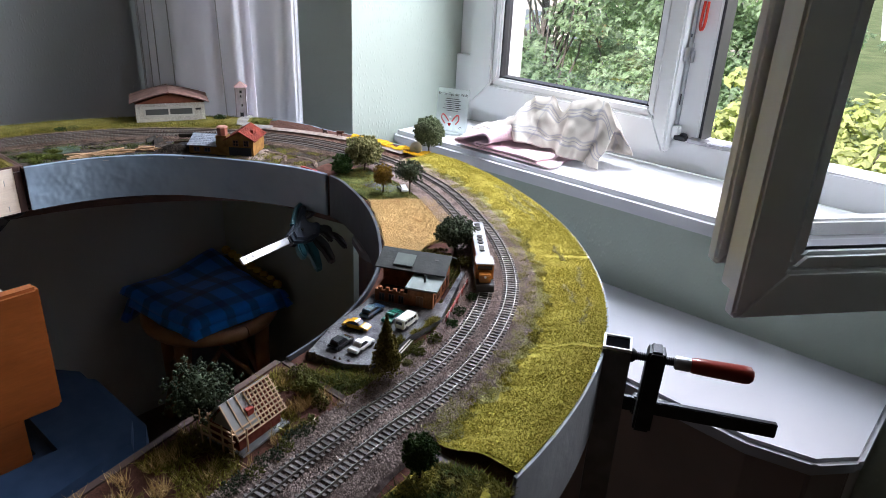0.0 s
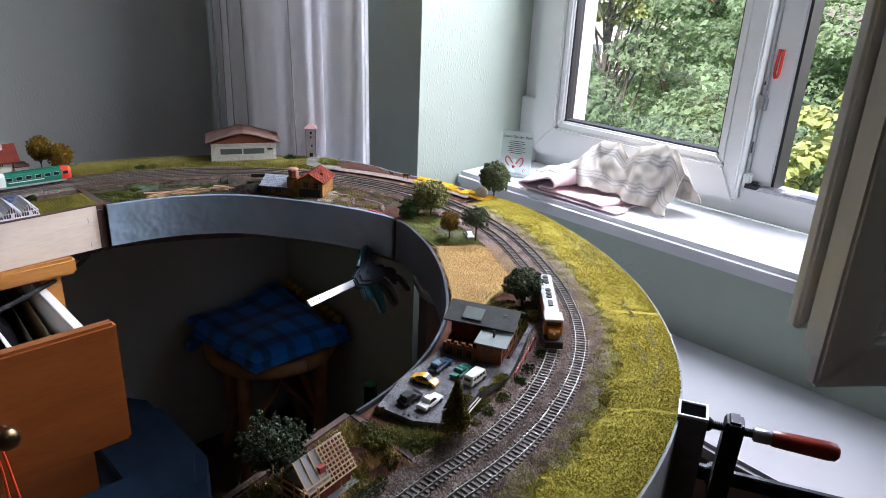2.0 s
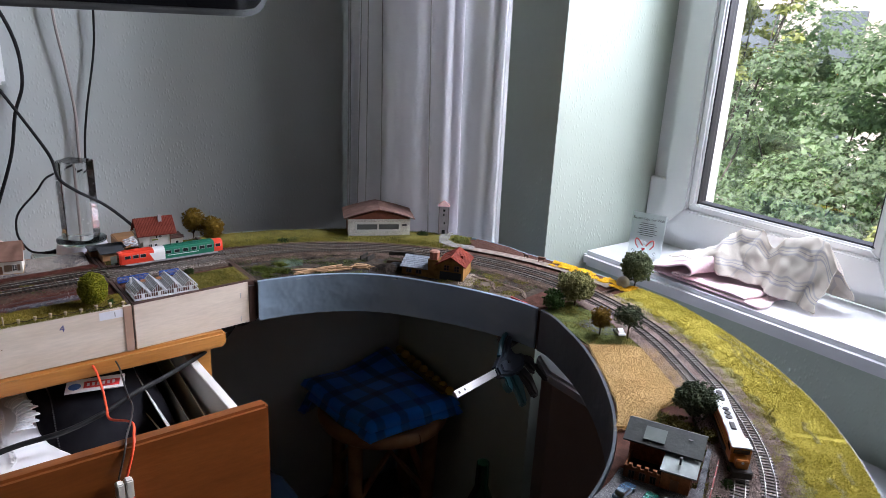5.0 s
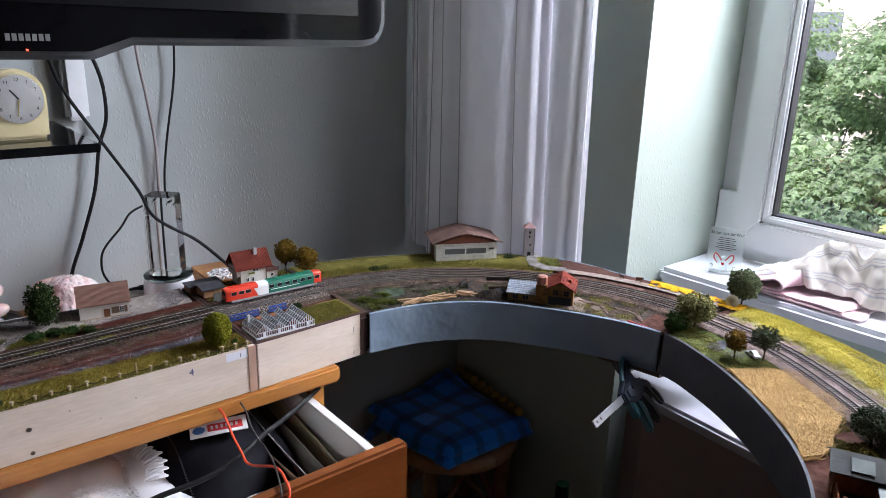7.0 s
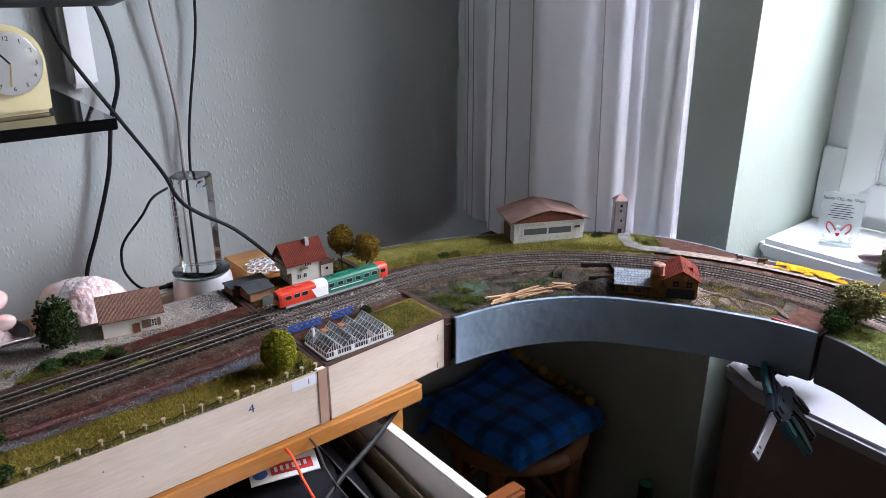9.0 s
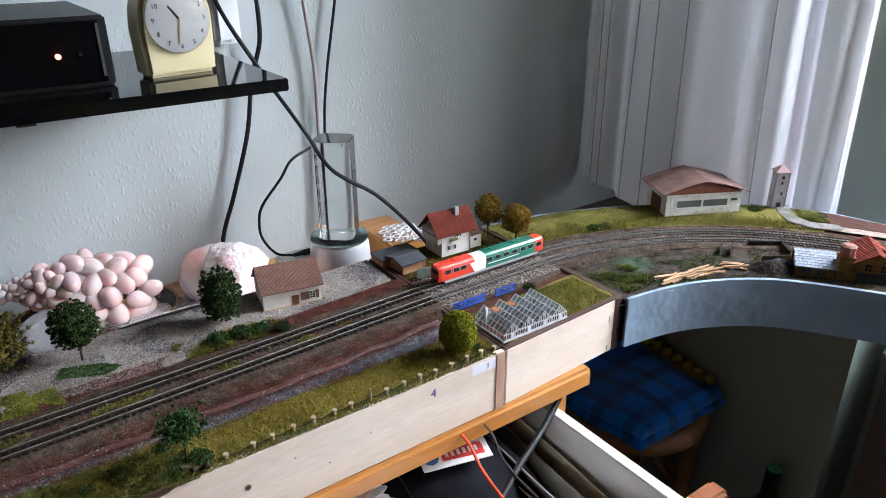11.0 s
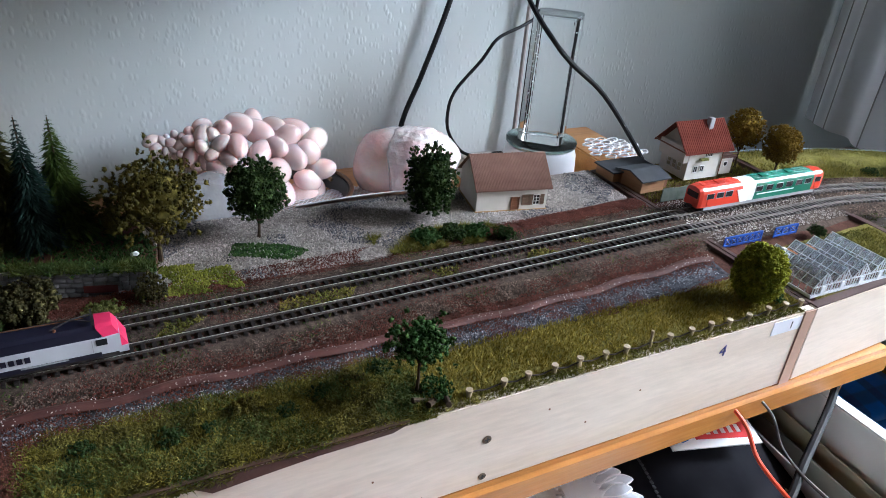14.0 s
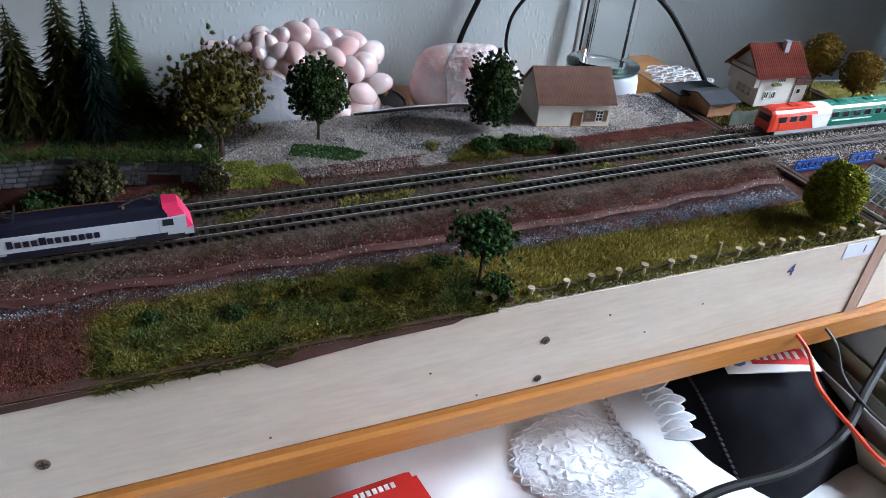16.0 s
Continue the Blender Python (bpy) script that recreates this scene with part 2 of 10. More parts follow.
BROWN_PAINT = mat("brown_paint", (0.055, 0.026, 0.020), (0.085, 0.040, 0.030), scale=40, rough=0.55, bump=0.3, bump_scale=300)
BALLAST = mat("ballast", (0.045, 0.031, 0.024), (0.105, 0.076, 0.059), scale=300, rough=0.95, bump=1.0, bump_scale=1100, fine=0.4)
BALLAST_RED = mat("ballast_rusty", (0.065, 0.046, 0.040), (0.15, 0.112, 0.098), scale=260, rough=0.95, bump=1.0, bump_scale=1100, fine=0.4)
STONES = mat("ballast_grains", (0.066, 0.042, 0.031), (0.205, 0.146, 0.114), scale=60, rough=0.95, island=0.7)
STONES_PALE = mat("pale_grains", (0.30, 0.258, 0.232), (0.52, 0.46, 0.425), scale=40, rough=0.95, island=0.5)
STONES_DARK = mat("dark_grains", (0.050, 0.050, 0.060), (0.15, 0.148, 0.168), scale=40, rough=0.9, island=0.6)
GRAVEL = mat("pale_gravel", (0.17, 0.145, 0.128), (0.34, 0.30, 0.272), scale=260, rough=0.95, bump=1.0, bump_scale=1000, fine=0.35)
GRAVEL_DARK = mat("coal_gravel", (0.030, 0.030, 0.036), (0.10, 0.095, 0.11), scale=240, rough=0.9, bump=1.0, bump_scale=1000, fine=0.5)
TURF_DULL = mat("turf_dull", (0.120, 0.105, 0.026), (0.20, 0.172, 0.042), scale=55, rough=0.95, bump=0.9, bump_scale=1200, fine=0.4)
TURF = mat("turf_base", (0.30, 0.25, 0.036), (0.38, 0.32, 0.052), scale=55, rough=0.95, bump=0.9, bump_scale=1200, fine=0.35)
BLADES = mat("yellow_green_fibres", (0.36, 0.305, 0.044), (0.44, 0.375, 0.062), scale=9, rough=0.85, island=0.14)
BLADES_MID = mat("olive_fibres", (0.135, 0.130, 0.028), (0.24, 0.205, 0.042), scale=40, rough=0.85, island=0.5)
BLADES_DARK = mat("dark_green_fibres", (0.045, 0.075, 0.022), (0.105, 0.125, 0.03), scale=60, rough=0.85, island=0.5)
WHEAT = mat("wheat_fibres", (0.56, 0.39, 0.175), (0.64, 0.465, 0.225), scale=30, rough=0.9, island=0.08)
WHEAT_BASE = mat("wheat_mat", (0.51, 0.355, 0.155), (0.61, 0.44, 0.21), scale=45, rough=0.95, bump=0.6, bump_scale=700)
FLOWER = mat("yellow_flower_foam", (0.62, 0.33, 0.012), (0.78, 0.47, 0.03), scale=120, rough=0.9, island=0.3)
RAIL = mat("rail_nickel", (0.74, 0.70, 0.63), (0.84, 0.80, 0.735), scale=30, rough=0.5, metal=0.55)
RAIL_DULL = mat("rail_nickel_tarnished", (0.17, 0.158, 0.146), (0.25, 0.234, 0.218), scale=30, rough=0.42, metal=1.0)
RAIL_RUST = mat("rail_web_rust", (0.022, 0.014, 0.010), (0.048, 0.032, 0.024), scale=60, rough=0.8)
RAIL_BRIGHT = mat("rail_web_nickel", (0.085, 0.068, 0.058), (0.14, 0.115, 0.10), scale=30, rough=0.7, metal=0.3)
SLEEPER = mat("sleeper_plastic", (0.016, 0.012, 0.010), (0.034, 0.026, 0.022), scale=200, rough=0.85, spec=0.25, obj=0.3)
PLYWOOD = mat("pale_plywood", (0.64, 0.545, 0.455), (0.71, 0.62, 0.53), scale=6, rough=0.55, stretch=(1, 1, 7), fine=0.06, bump=0.12, bump_scale=160)
BLUE_CARD = mat("blue_grey_card", (0.20, 0.275, 0.365), (0.255, 0.33, 0.415), scale=8, rough=0.40, bump=0.55, bump_scale=16)
DESK = mat("orange_wood", (0.42, 0.175, 0.038), (0.53, 0.240, 0.064), scale=5, rough=0.34, stretch=(10, 1, 10), fine=0.08, bump=0.08, coat=0.15)
DRAWER_WOOD = mat("drawer_front_wood", (0.190, 0.053, 0.011), (0.24, 0.072, 0.016), scale=6, rough=0.36, stretch=(6, 1, 6), fine=0.08, bump=0.08)
WHITE_BOARD = mat("white_board", (0.70, 0.70, 0.66), rough=0.5, scale=12)
BLACK_GLOSS = mat("black_gloss", (0.004, 0.004, 0.005), (0.007, 0.007, 0.008), rough=0.06, scale=10, spec=0.2)
BLACK = mat("black_plastic", (0.012, 0.012, 0.013), (0.02, 0.02, 0.022), rough=0.45, scale=80)
CABLE = mat("cable_black", (0.008, 0.008, 0.009), rough=0.6, spec=0.3)
CABLE_GREY = mat("cable_grey", (0.38, 0.33, 0.31), rough=0.5)

# ---------------------------------------------------------------- the room
WX, WY, NX = -1.48, 0.978, -0.983      # inner faces: television wall, window wall, left cheek of the window recess
RX = 0.44                              # right cheek of the recess
SILL_Z, HEAD_Z = 0.780, 2.16


def structure(name, soup, material, label, category):
    return whole(name, soup, material, label, category, kind="structure")


structure("floor", Soup().box(-1.7, 2.7, -2.7, 1.4, -0.12, 0.0), FLOOR, "dark brown wooden floor in deep shade", "floor")
structure("ceiling", Soup().box(-1.7, 2.7, -2.7, 1.42, 2.50, 2.62), CEIL, "unseen ceiling, coloured dark to cut bounced light", "ceiling")
structure("wall_west", Soup().box(WX - 0.2, WX, -2.5, WY, 0, 2.5), WALL, "pale grey-green woodchip wall behind the layout", "wall")
structure("wall_south", Soup().box(WX - 0.2, 2.7, -2.7, -2.5, 0, 2.5), UNSEEN_DARK, "unseen wall behind the camera, coloured dark to cut bounced light", "wall")
structure("wall_east", Soup().box(2.5, 2.7, -2.5, WY, 0, 2.5), UNSEEN_DARK, "unseen east wall, coloured dark to cut bounced light", "wall")
wn1 = Soup().box(WX - 0.2, NX, WY, 1.42, 0, 2.5).box(RX, 2.7, WY, 1.42, 0, 2.5)
structure("wall_north", wn1, WALL_IN, "pale green woodchip wall with a deep window recess", "wall")
structure("outer_reveal", Soup().box(NX, -0.922, 1.3655, 1.42, 0.70, 2.5).box(WX - 0.2, -0.922, 1.4205, 1.45, -1.0, 2.9), mat("white_render", (0.82, 0.82, 0.80), (0.87, 0.87, 0.85), scale=20, rough=0.9, bump=0.3, bump_scale=200), "white rendered outer window reveal", "wall")
structure("wall_under_window", Soup().box(NX, RX, 1.105, 1.42, 0, 0.7478), WALL_IN, "pale green wall below the window sill", "wall")
structure("wall_over_window", Soup().box(NX, RX, 1.06, 1.42, HEAD_Z, 2.5), WALL_IN, "pale green lintel over the window", "wall")
sill = whole("window_sill", Soup().box(NX + 0.001, RX - 0.001, 1.085, 1.296, 0.748, SILL_Z), SILL, "smooth white window sill with a rounded front", "sill", kind="structure", bevel=0.009, segs=4, smooth=True)


# the window: outer frame, one closed sash, one sash swung open into the room
def bars(x0, x1, z0, z1, w, y0, y1, soup=None, wr=None):
    """A mitred rectangle of four bars."""
    s = soup or Soup()
    o = [(x0, z0), (x1, z0), (x1, z1), (x0, z1)]
    r = w if wr is None else wr
    i = [(x0 + w, z0 + w), (x1 - r, z0 + w), (x1 - r, z1 - w), (x0 + w, z1 - w)]
    for k in range(4):
        a, b, c, d = o[k], o[(k + 1) % 4], i[(k + 1) % 4], i[k]
        q = [a, b, c, d]
        v = [(x, y0, z) for x, z in q] + [(x, y1, z) for x, z in q]
        s.add(v, [(0, 1, 2, 3), (7, 6, 5, 4), (0, 4, 5, 1), (1, 5, 6, 2), (2, 6, 7, 3), (3, 7, 4, 0)])
    return s


window = thing("window_1", "white plastic window with one sash open inward", "window", kind="structure")
part("window_frame", bars(NX - 0.002, RX + 0.002, SILL_Z - 0.003, HEAD_Z + 0.003, 0.056, 1.298, 1.364), PVC, window, bevel=0.003)
part("frame_rebate", Soup().box(NX + 0.055, -0.905, 1.308, 1.360, SILL_Z + 0.05, HEAD_Z - 0.05), PVC, window)
part("frame_cover", Soup().box(NX + 0.003, NX + 0.046, 1.282, 1.2975, SILL_Z + 0.001, 0.920), PVC, window, bevel=0.002)
part("window_post", Soup().box(-0.486, -0.424, 1.304, 1.349, 0.834, HEAD_Z - 0.056), PVC, window, bevel=0.003)
part("post_gasket", Soup().box(-0.4238, -0.4190, 1.306, 1.352, 0.836, HEAD_Z - 0.06), PVC_DARK, window)


def sash(name, x0, x1, z0, z1, parent, m=None, w=0.058, wr=0.058, stepped=False):
    """A plastic sash with stepped profile, bead, gasket and pane; its room side at y = 0."""
    s = thing(name, "", "", m)
    s.parent = parent
    if stepped:
        part("sash_frame", bars(x0, x1, z0, z1, w, 0.0, 0.016, None, wr), PVC, s, bevel=0.003)
        part("sash_core", bars(x0 + 0.007, x1 - 0.007, z0 + 0.018, z1 - 0.018, w - 0.007, 0.0162, 0.0400, None, wr - 0.007), PVC, s, bevel=0.002)
        part("sash_web", bars(x0 + 0.014, x1 - 0.014, z0 + 0.030, z1 - 0.030, w - 0.014, 0.0401, 0.0459, None, wr - 0.014), PVC_DARK, s)
        part("sash_lip", bars(x0 + 0.001, x1 - 0.001, z0 + 0.034, z1 - 0.034, w - 0.002, 0.0460, 0.0620, None, wr - 0.002), PVC, s, bevel=0.003)
    else:
        part("sash_frame", bars(x0, x1, z0, z1, w, 0.0, 0.062, None, wr), PVC, s, bevel=0.0035)
    e = w - 0.0005
    part("glazing_bead", bars(x0 + e, x1 - wr + 0.0005, z0 + e, z1 - e, 0.017, 0.004, 0.034), PVC, s, bevel=0.004)
    part("gasket", bars(x0 + e + 0.0163, x1 - wr - 0.0158, z0 + e + 0.0163, z1 - e - 0.0163, 0.004, 0.012, 0.038), PVC_DARK, s)
    p = part("pane", Soup().box(x0 + e + 0.0145, x1 - wr - 0.014, 0.026, 0.030, z0 + e + 0.0145, z1 - e - 0.0145), PANE, s)
    p.visible_shadow = False
    return s


sash("closed_sash", -0.935, -0.470, 0.809, HEAD_Z - 0.045, window, pose(0, 1.270, 0), 0.060, 0.030)
hinge = (0.372, 1.279)
free = (-0.124, 0.666)
turn = math.degrees(math.atan2(free[1] - hinge[1], free[0] - hinge[0])) - 180
width = math.hypot(free[0] - hinge[0], free[1] - hinge[1])
open_sash = sash("open_sash", -width, 0.0, 0.843, HEAD_Z - 0.045, window, pose(hinge[0], hinge[1], 0, 0, 0, turn), 0.046, 0.046, True)
part("lock_rail", Soup().box(-0.4680, -0.4630, 1.296, 1.3035, 0.86, HEAD_Z - 0.07), STEEL, window, "steel locking strip")
RED = mat("red_plastic", (0.70, 0.045, 0.02), rough=0.35)
clip = Soup().tube(spline([(-0.4530, 1.2975, 1.072), (-0.4535, 1.294, 1.036), (-0.4500, 1.292, 1.026), (-0.4465, 1.294, 1.036), (-0.4470, 1.2975, 1.072)], 6), 0.0024, 8)
part("red_clip", clip, RED, window, "red plastic clip on the lock strip", smooth=True)
part("lock_cam", Soup().box(-0.4690, -0.4590, 1.284, 1.302, 0.972, 0.996).cyl(-0.4600, 1.292, 0.996, 1.004, 0.004).box(-0.4590, -0.4560, 1.288, 1.302, 0.970, 0.990), STEEL, window, bevel=0.001)
part("lock_slot", Soup().box(-0.4668, -0.4642, 1.2952, 1.2962, 0.895, 0.915).box(-0.4668, -0.4642, 1.2952, 1.2962, 1.012, 1.018), PVC_DARK, window)
part("corner_block", Soup().box(-0.4690, -0.4560, 1.288, 1.3035, 0.8345, 0.858), PVC, window, bevel=0.002)
part("hinge_pivot", Soup().box(-0.462, -0.440, 1.286, 1.300, 0.8338, 0.842).cyl(-0.448, 1.296, 0.834, 0.846, 0.006), PVC_DARK, window, "black plastic guide", bevel=0.001)
part("striker", Soup().box(-0.436, -0.398, 1.284, 1.308, 0.8338, 0.841).box(-0.398, -0.372, 1.290, 1.304, 0.8338, 0.838).box(-0.372, -0.335, 1.284, 1.308, 0.8338, 0.841), STEEL, window, "steel striker plate", bevel=0.0015)
part("frame_screw", Soup().cyl(-0.10, 1.31, 0.833, 0.8355, 0.007, n=16), PVC, window, "white cover cap")

# outside: ground, far facade, trees
LEAF_Y = mat("sunlit_yellow_leaves", (0.27, 0.31, 0.08), (0.42, 0.46, 0.17), scale=0.7, rough=0.6, island=0.45)
LEAF_G = mat("green_leaves", (0.25, 0.35, 0.205), (0.42, 0.53, 0.345), scale=0.9, rough=0.55, island=0.45)
translucent(LEAF_Y, 0.4, (1.0, 1.0, 0.6))
translucent(LEAF_G, 0.7, (1.0, 1.0, 0.8))
BARK = mat("bark", (0.10, 0.085, 0.07), (0.18, 0.155, 0.135), scale=12, rough=0.9, bump=0.6)
FACADE = mat("pale_render", (0.62, 0.52, 0.46), (0.70, 0.60, 0.54), scale=1, rough=0.9)
GROUND = mat("courtyard_grass", (0.06, 0.085, 0.03), (0.10, 0.12, 0.05), scale=0.6, rough=0.95)
structure("ground", Soup().box(-400, 400, -400, 800, -7.6, -7.5), GROUND, "courtyard grass far below the window", "ground")
house_far = thing("apartment_building", "pale pink rendered building behind the trees", "building", pose(-15, 24, -7.5))
part("wall", Soup().box(-6, 6, 0, 9, 0, 12), FACADE, house_far)
part("roof", Soup().add([(-6.4, -0.4, 12), (6.4, -0.4, 12), (6.4, 9.4, 12), (-6.4, 9.4, 12), (-6.4, 4.5, 15), (6.4, 4.5, 15)], [(0, 1, 5, 4), (2, 3, 4, 5), (1, 2, 5), (3, 0, 4), (3, 2, 1, 0)]), mat("tile_roof", (0.22, 0.09, 0.06), rough=0.8), house_far)
DARKWIN = mat("dark_window", (0.16, 0.18, 0.20), rough=0.15)
for k in range(4):
    for j in range(3):
        part("window", Soup().box(-5 + 2.8 * k, -3.6 + 2.8 * k, -0.05, 0.05, 1.2 + 3.4 * j, 2.9 + 3.4 * j), DARKWIN, house_far)


def fast_mesh(name, verts, tris):
    me = bpy.data.meshes.new(name)
    n, k = len(verts), len(tris)
    me.vertices.add(n)
    me.vertices.foreach_set("co", np.ascontiguousarray(verts, np.float32).ravel())
    me.loops.add(3 * k)
    me.loops.foreach_set("vertex_index", np.ascontiguousarray(tris, np.int32).ravel())
    me.polygons.add(k)
    me.polygons.foreach_set("loop_start", np.arange(0, 3 * k, 3, dtype=np.int32))
    me.update(calc_edges=True)
    me.validate()
    return me


def linked(name, me, material, parent=None, label="", kind=""):
    me.materials.append(material)
    ob = new(name, me)
    if parent is not None:
        ob.parent = parent
    return tagged(ob, label=label, kind=kind)


def garden_tree(label, leaf, base, crown, radius, count, size, seed, lobes=False):
    """A broadleaved tree: tapered trunk, limbs, and a ragged crown of leaf pairs in clumps."""
    g = np.random.default_rng(seed)
    t = thing("tree", label, "tree", pose(*base))
    c = np.array(crown) - np.array(base)
    s = Soup().tube(spline([(0, 0, 0), (0.1, 0.05, c[2] * 0.5), (c[0] * 0.8, c[1] * 0.8, c[2])], 6), 0.11, 10, 0.03)
    part("trunk", s, BARK, t, smooth=True)
    limbs = Soup()
    clumps = []
    for i in range(130):
        d = g.normal(size=3)
        d /= np.linalg.norm(d)
        e = c + d * np.array(radius) * g.uniform(0.35, 1.0)
        clumps.append((e, g.uniform(0.20, 0.50)))
        if i % 3 == 0:
            q = c * np.array([0.8, 0.8, g.uniform(0.6, 1.0)])
            limbs.tube([tuple(q), tuple((q + e) / 2 + g.normal(size=3) * 0.15), tuple(e)], 0.018, 5, 0.006)
    part("limb", limbs, BARK, t)
    k = g.integers(0, len(clumps), count)
    ce = np.array([x[0] for x in clumps])[k]
    rr = np.array([x[1] for x in clumps])[k][:, None] * np.mean(radius) * 0.42
    dirs = g.normal(size=(count, 3))
    dirs /= np.linalg.norm(dirs, axis=1)[:, None]
    p = ce + dirs * rr * np.array((1.1, 1.1, 0.62)) * g.uniform(0.3, 1.0, (count, 1)) ** 0.5
    p[:, 2] -= 0.25 * (dirs[:, 0] ** 2 + dirs[:, 1] ** 2) * rr[:, 0]
    up = dirs * 0.55 + np.array((0.0, -0.35, 0.75)) + g.normal(size=(count, 3)) * 0.34
    up /= np.linalg.norm(up, axis=1)[:, None]
    a = np.cross(up, g.normal(size=(count, 3)))
    a /= np.linalg.norm(a, axis=1)[:, None]
    b = np.cross(up, a)
    sz = size * g.uniform(0.6, 1.3, (count, 1))
    v, tri = [], []
    for j, (turn, long) in enumerate(((0.0, 1.0), (1.05, 0.82), (-1.05, 0.82)) if lobes else ((0.0, 1.0),)):
        e1 = a * math.cos(turn) + b * math.sin(turn)
        e2 = b * math.cos(turn) - a * math.sin(turn)
        wide = 0.26 if lobes else 0.42
        v.append(np.stack([p - e1 * sz * (0.12 if lobes else 0.6), p + e1 * sz * 0.25 + e2 * sz * wide, p + e1 * sz * long - up * sz * 0.18, p + e1 * sz * 0.25 - e2 * sz * wide], 1).reshape(-1, 3))
        i0 = np.arange(count)[:, None] * 4 + 4 * count * j
        tri.append(np.concatenate([i0 + [0, 1, 2], i0 + [0, 2, 3]], 1).reshape(-1, 3))
    v, tri = np.concatenate(v), np.concatenate(tri)
    linked("crown", fast_mesh("crown", v, tri), leaf, t)
    return t


garden_tree("tall green maple outside the window", LEAF_G, (-3.6, 8.2, -7.5), (-3.4, 8.2, -1.0), (2.6, 2.2, 3.0), 86000, 0.062, 1, True)
garden_tree("green maple farther behind in the courtyard", LEAF_G, (1.2, 12.5, -7.5), (1.4, 12.5, 0.2), (4.0, 2.6, 3.2), 34000, 0.088, 2, True)
garden_tree("light yellow-green robinia close to the window", LEAF_Y, (-0.9, 5.3, -7.5), (-1.22, 5.0, -0.40), (0.85, 0.7, 1.15), 11000, 0.052, 3)
garden_tree("dark green tree between the courtyard houses", LEAF_G, (-6.5, 14.0, -7.5), (-6.5, 14.0, -1.2), (3.2, 2.4, 3.0), 26000, 0.095, 4)
garden_tree("low yellow-green shrub tree below the window", LEAF_Y, (-3.0, 6.0, -7.5), (-3.0, 5.9, -1.45), (1.3, 1.0, 1.15), 12000, 0.055, 5)
garden_tree("light green robinia beside the pale building", LEAF_Y, (-5.2, 7.9, -7.5), (-4.95, 7.7, 1.45), (1.0, 0.8, 0.9), 7000, 0.055, 6)

# low white cabinet under the window
GLOSS_WHITE = mat("white_lacquer", (0.46, 0.46, 0.49), (0.42, 0.42, 0.45), scale=4, rough=0.22, bump=0.03, bump_scale=60)
# cabinet front: brown-grey, with the shade below the window put into the colour
CAB_FRONT_SHADE = mat("cabinet_front_shade", (0.20, 0.155, 0.135), (0.25, 0.195, 0.17), scale=7, rough=0.45)
cabinet = thing("low_cabinet", "low white lacquered cabinet under the window", "cabinet")
part("top", Soup().prism([(-0.925, 0.92), (-0.86, 0.885), (-0.12, 0.838), (-0.045, 0.855), (-0.005, 0.90), (-0.005, 1.100), (-0.925, 1.100)], 0.585, 0.610), GLOSS_WHITE, cabinet, bevel=0.006, smooth=True)
part("body", Soup().prism([(-0.915, 0.93), (-0.855, 0.897), (-0.12, 0.850), (-0.05, 0.866), (-0.015, 0.905), (-0.015, 1.095), (-0.915, 1.095)], 0.0, 0.584), CAB_FRONT_SHADE, cabinet, "brown-grey front with shade in its colour, one seam", bevel=0.003)
part("seam", Soup().box(-0.85, -0.13, -0.001, 0.001, 0.548, 0.551, pose(0, 0, 0)), BLACK, cabinet).matrix_basis = pose(-0.03, 0.863, 0, 0, 0, -3.6)

# ---------------------------------------------------------------- the layout boards
CX, CY = -0.700, 0.345
YJ, YS, Y4 = 0.388, 0.2125, -0.80        # joints of the straight boards
GZ, BED, RAILTOP, BOTTOM = 0.832, 0.8362, 0.8394, 0.773
ROUT = [(0, 0.462), (15, 0.461), (30, 0.457), (45, 0.445), (58, 0.438), (72, 0.442), (85, 0.447), (100, 0.455), (120, 0.457), (145, 0.456), (160, 0.452), (172, 0.449), (180, 0.446)]
RIN = [(0, 0.338), (20, 0.326), (40, 0.316), (52, 0.313), (65, 0.317), (78, 0.327), (90, 0.338), (108, 0.324), (123, 0.317), (138, 0.320), (154, 0.314), (168, 0.305), (180, 0.302)]
REDGE = [(0, 0.556), (6, 0.554), (21, 0.550), (35, 0.543), (49, 0.538), (60, 0.534), (71, 0.533), (83, 0.537), (94, 0.530), (110, 0.534), (117, 0.555), (127, 0.572), (149, 0.563), (169, 0.560), (180, 0.556)]


def smooth_table(rows):
    """Rows resampled through a Catmull-Rom run, one value a degree."""
    xs = [r[0] for r in rows]
    pts = spline([(x, y, 0) for x, y in rows], 24)
    g = np.interp(np.arange(0, 181), [p[0] for p in pts], [p[1] for p in pts])
    return lambda th: float(np.interp(th, np.arange(0, 181), g))


r_out, r_in, r_edge = smooth_table(ROUT), smooth_table(RIN), smooth_table(REDGE)


def polar(th, r):
    return CX + r * math.cos(radians(th)), CY + r * math.sin(radians(th))


def far_x(y):
    """Centre of the wall-side track on the straight boards."""
    return CX - r_out(180) + 0.040 * max(0.0, 0.2 - y) - 0.02 * max(0.0, 0.2 - y) ** 2


GAP = 0.0255


def track_line(offset):
    """Centre line from the far left end, round the curve, to the near end."""
    pts = []
    y = -0.80
    while y < CY - 0.003:
        pts.append((far_x(y) + offset * (1 + 0.12 * smoothstep(0.2, -0.2, y)), y))
        y += 0.006
    th = 180.0
    while th >= 0:
        pts.append(polar(th, r_out(th) - offset))
        th -= 0.75
    x0, y0 = pts[-1]
    for k in range(1, 70):
        d = 0.006 * k
        pts.append((x0 + 0.09 * d + 0.35 * d * d, y0 - d))
    return pts


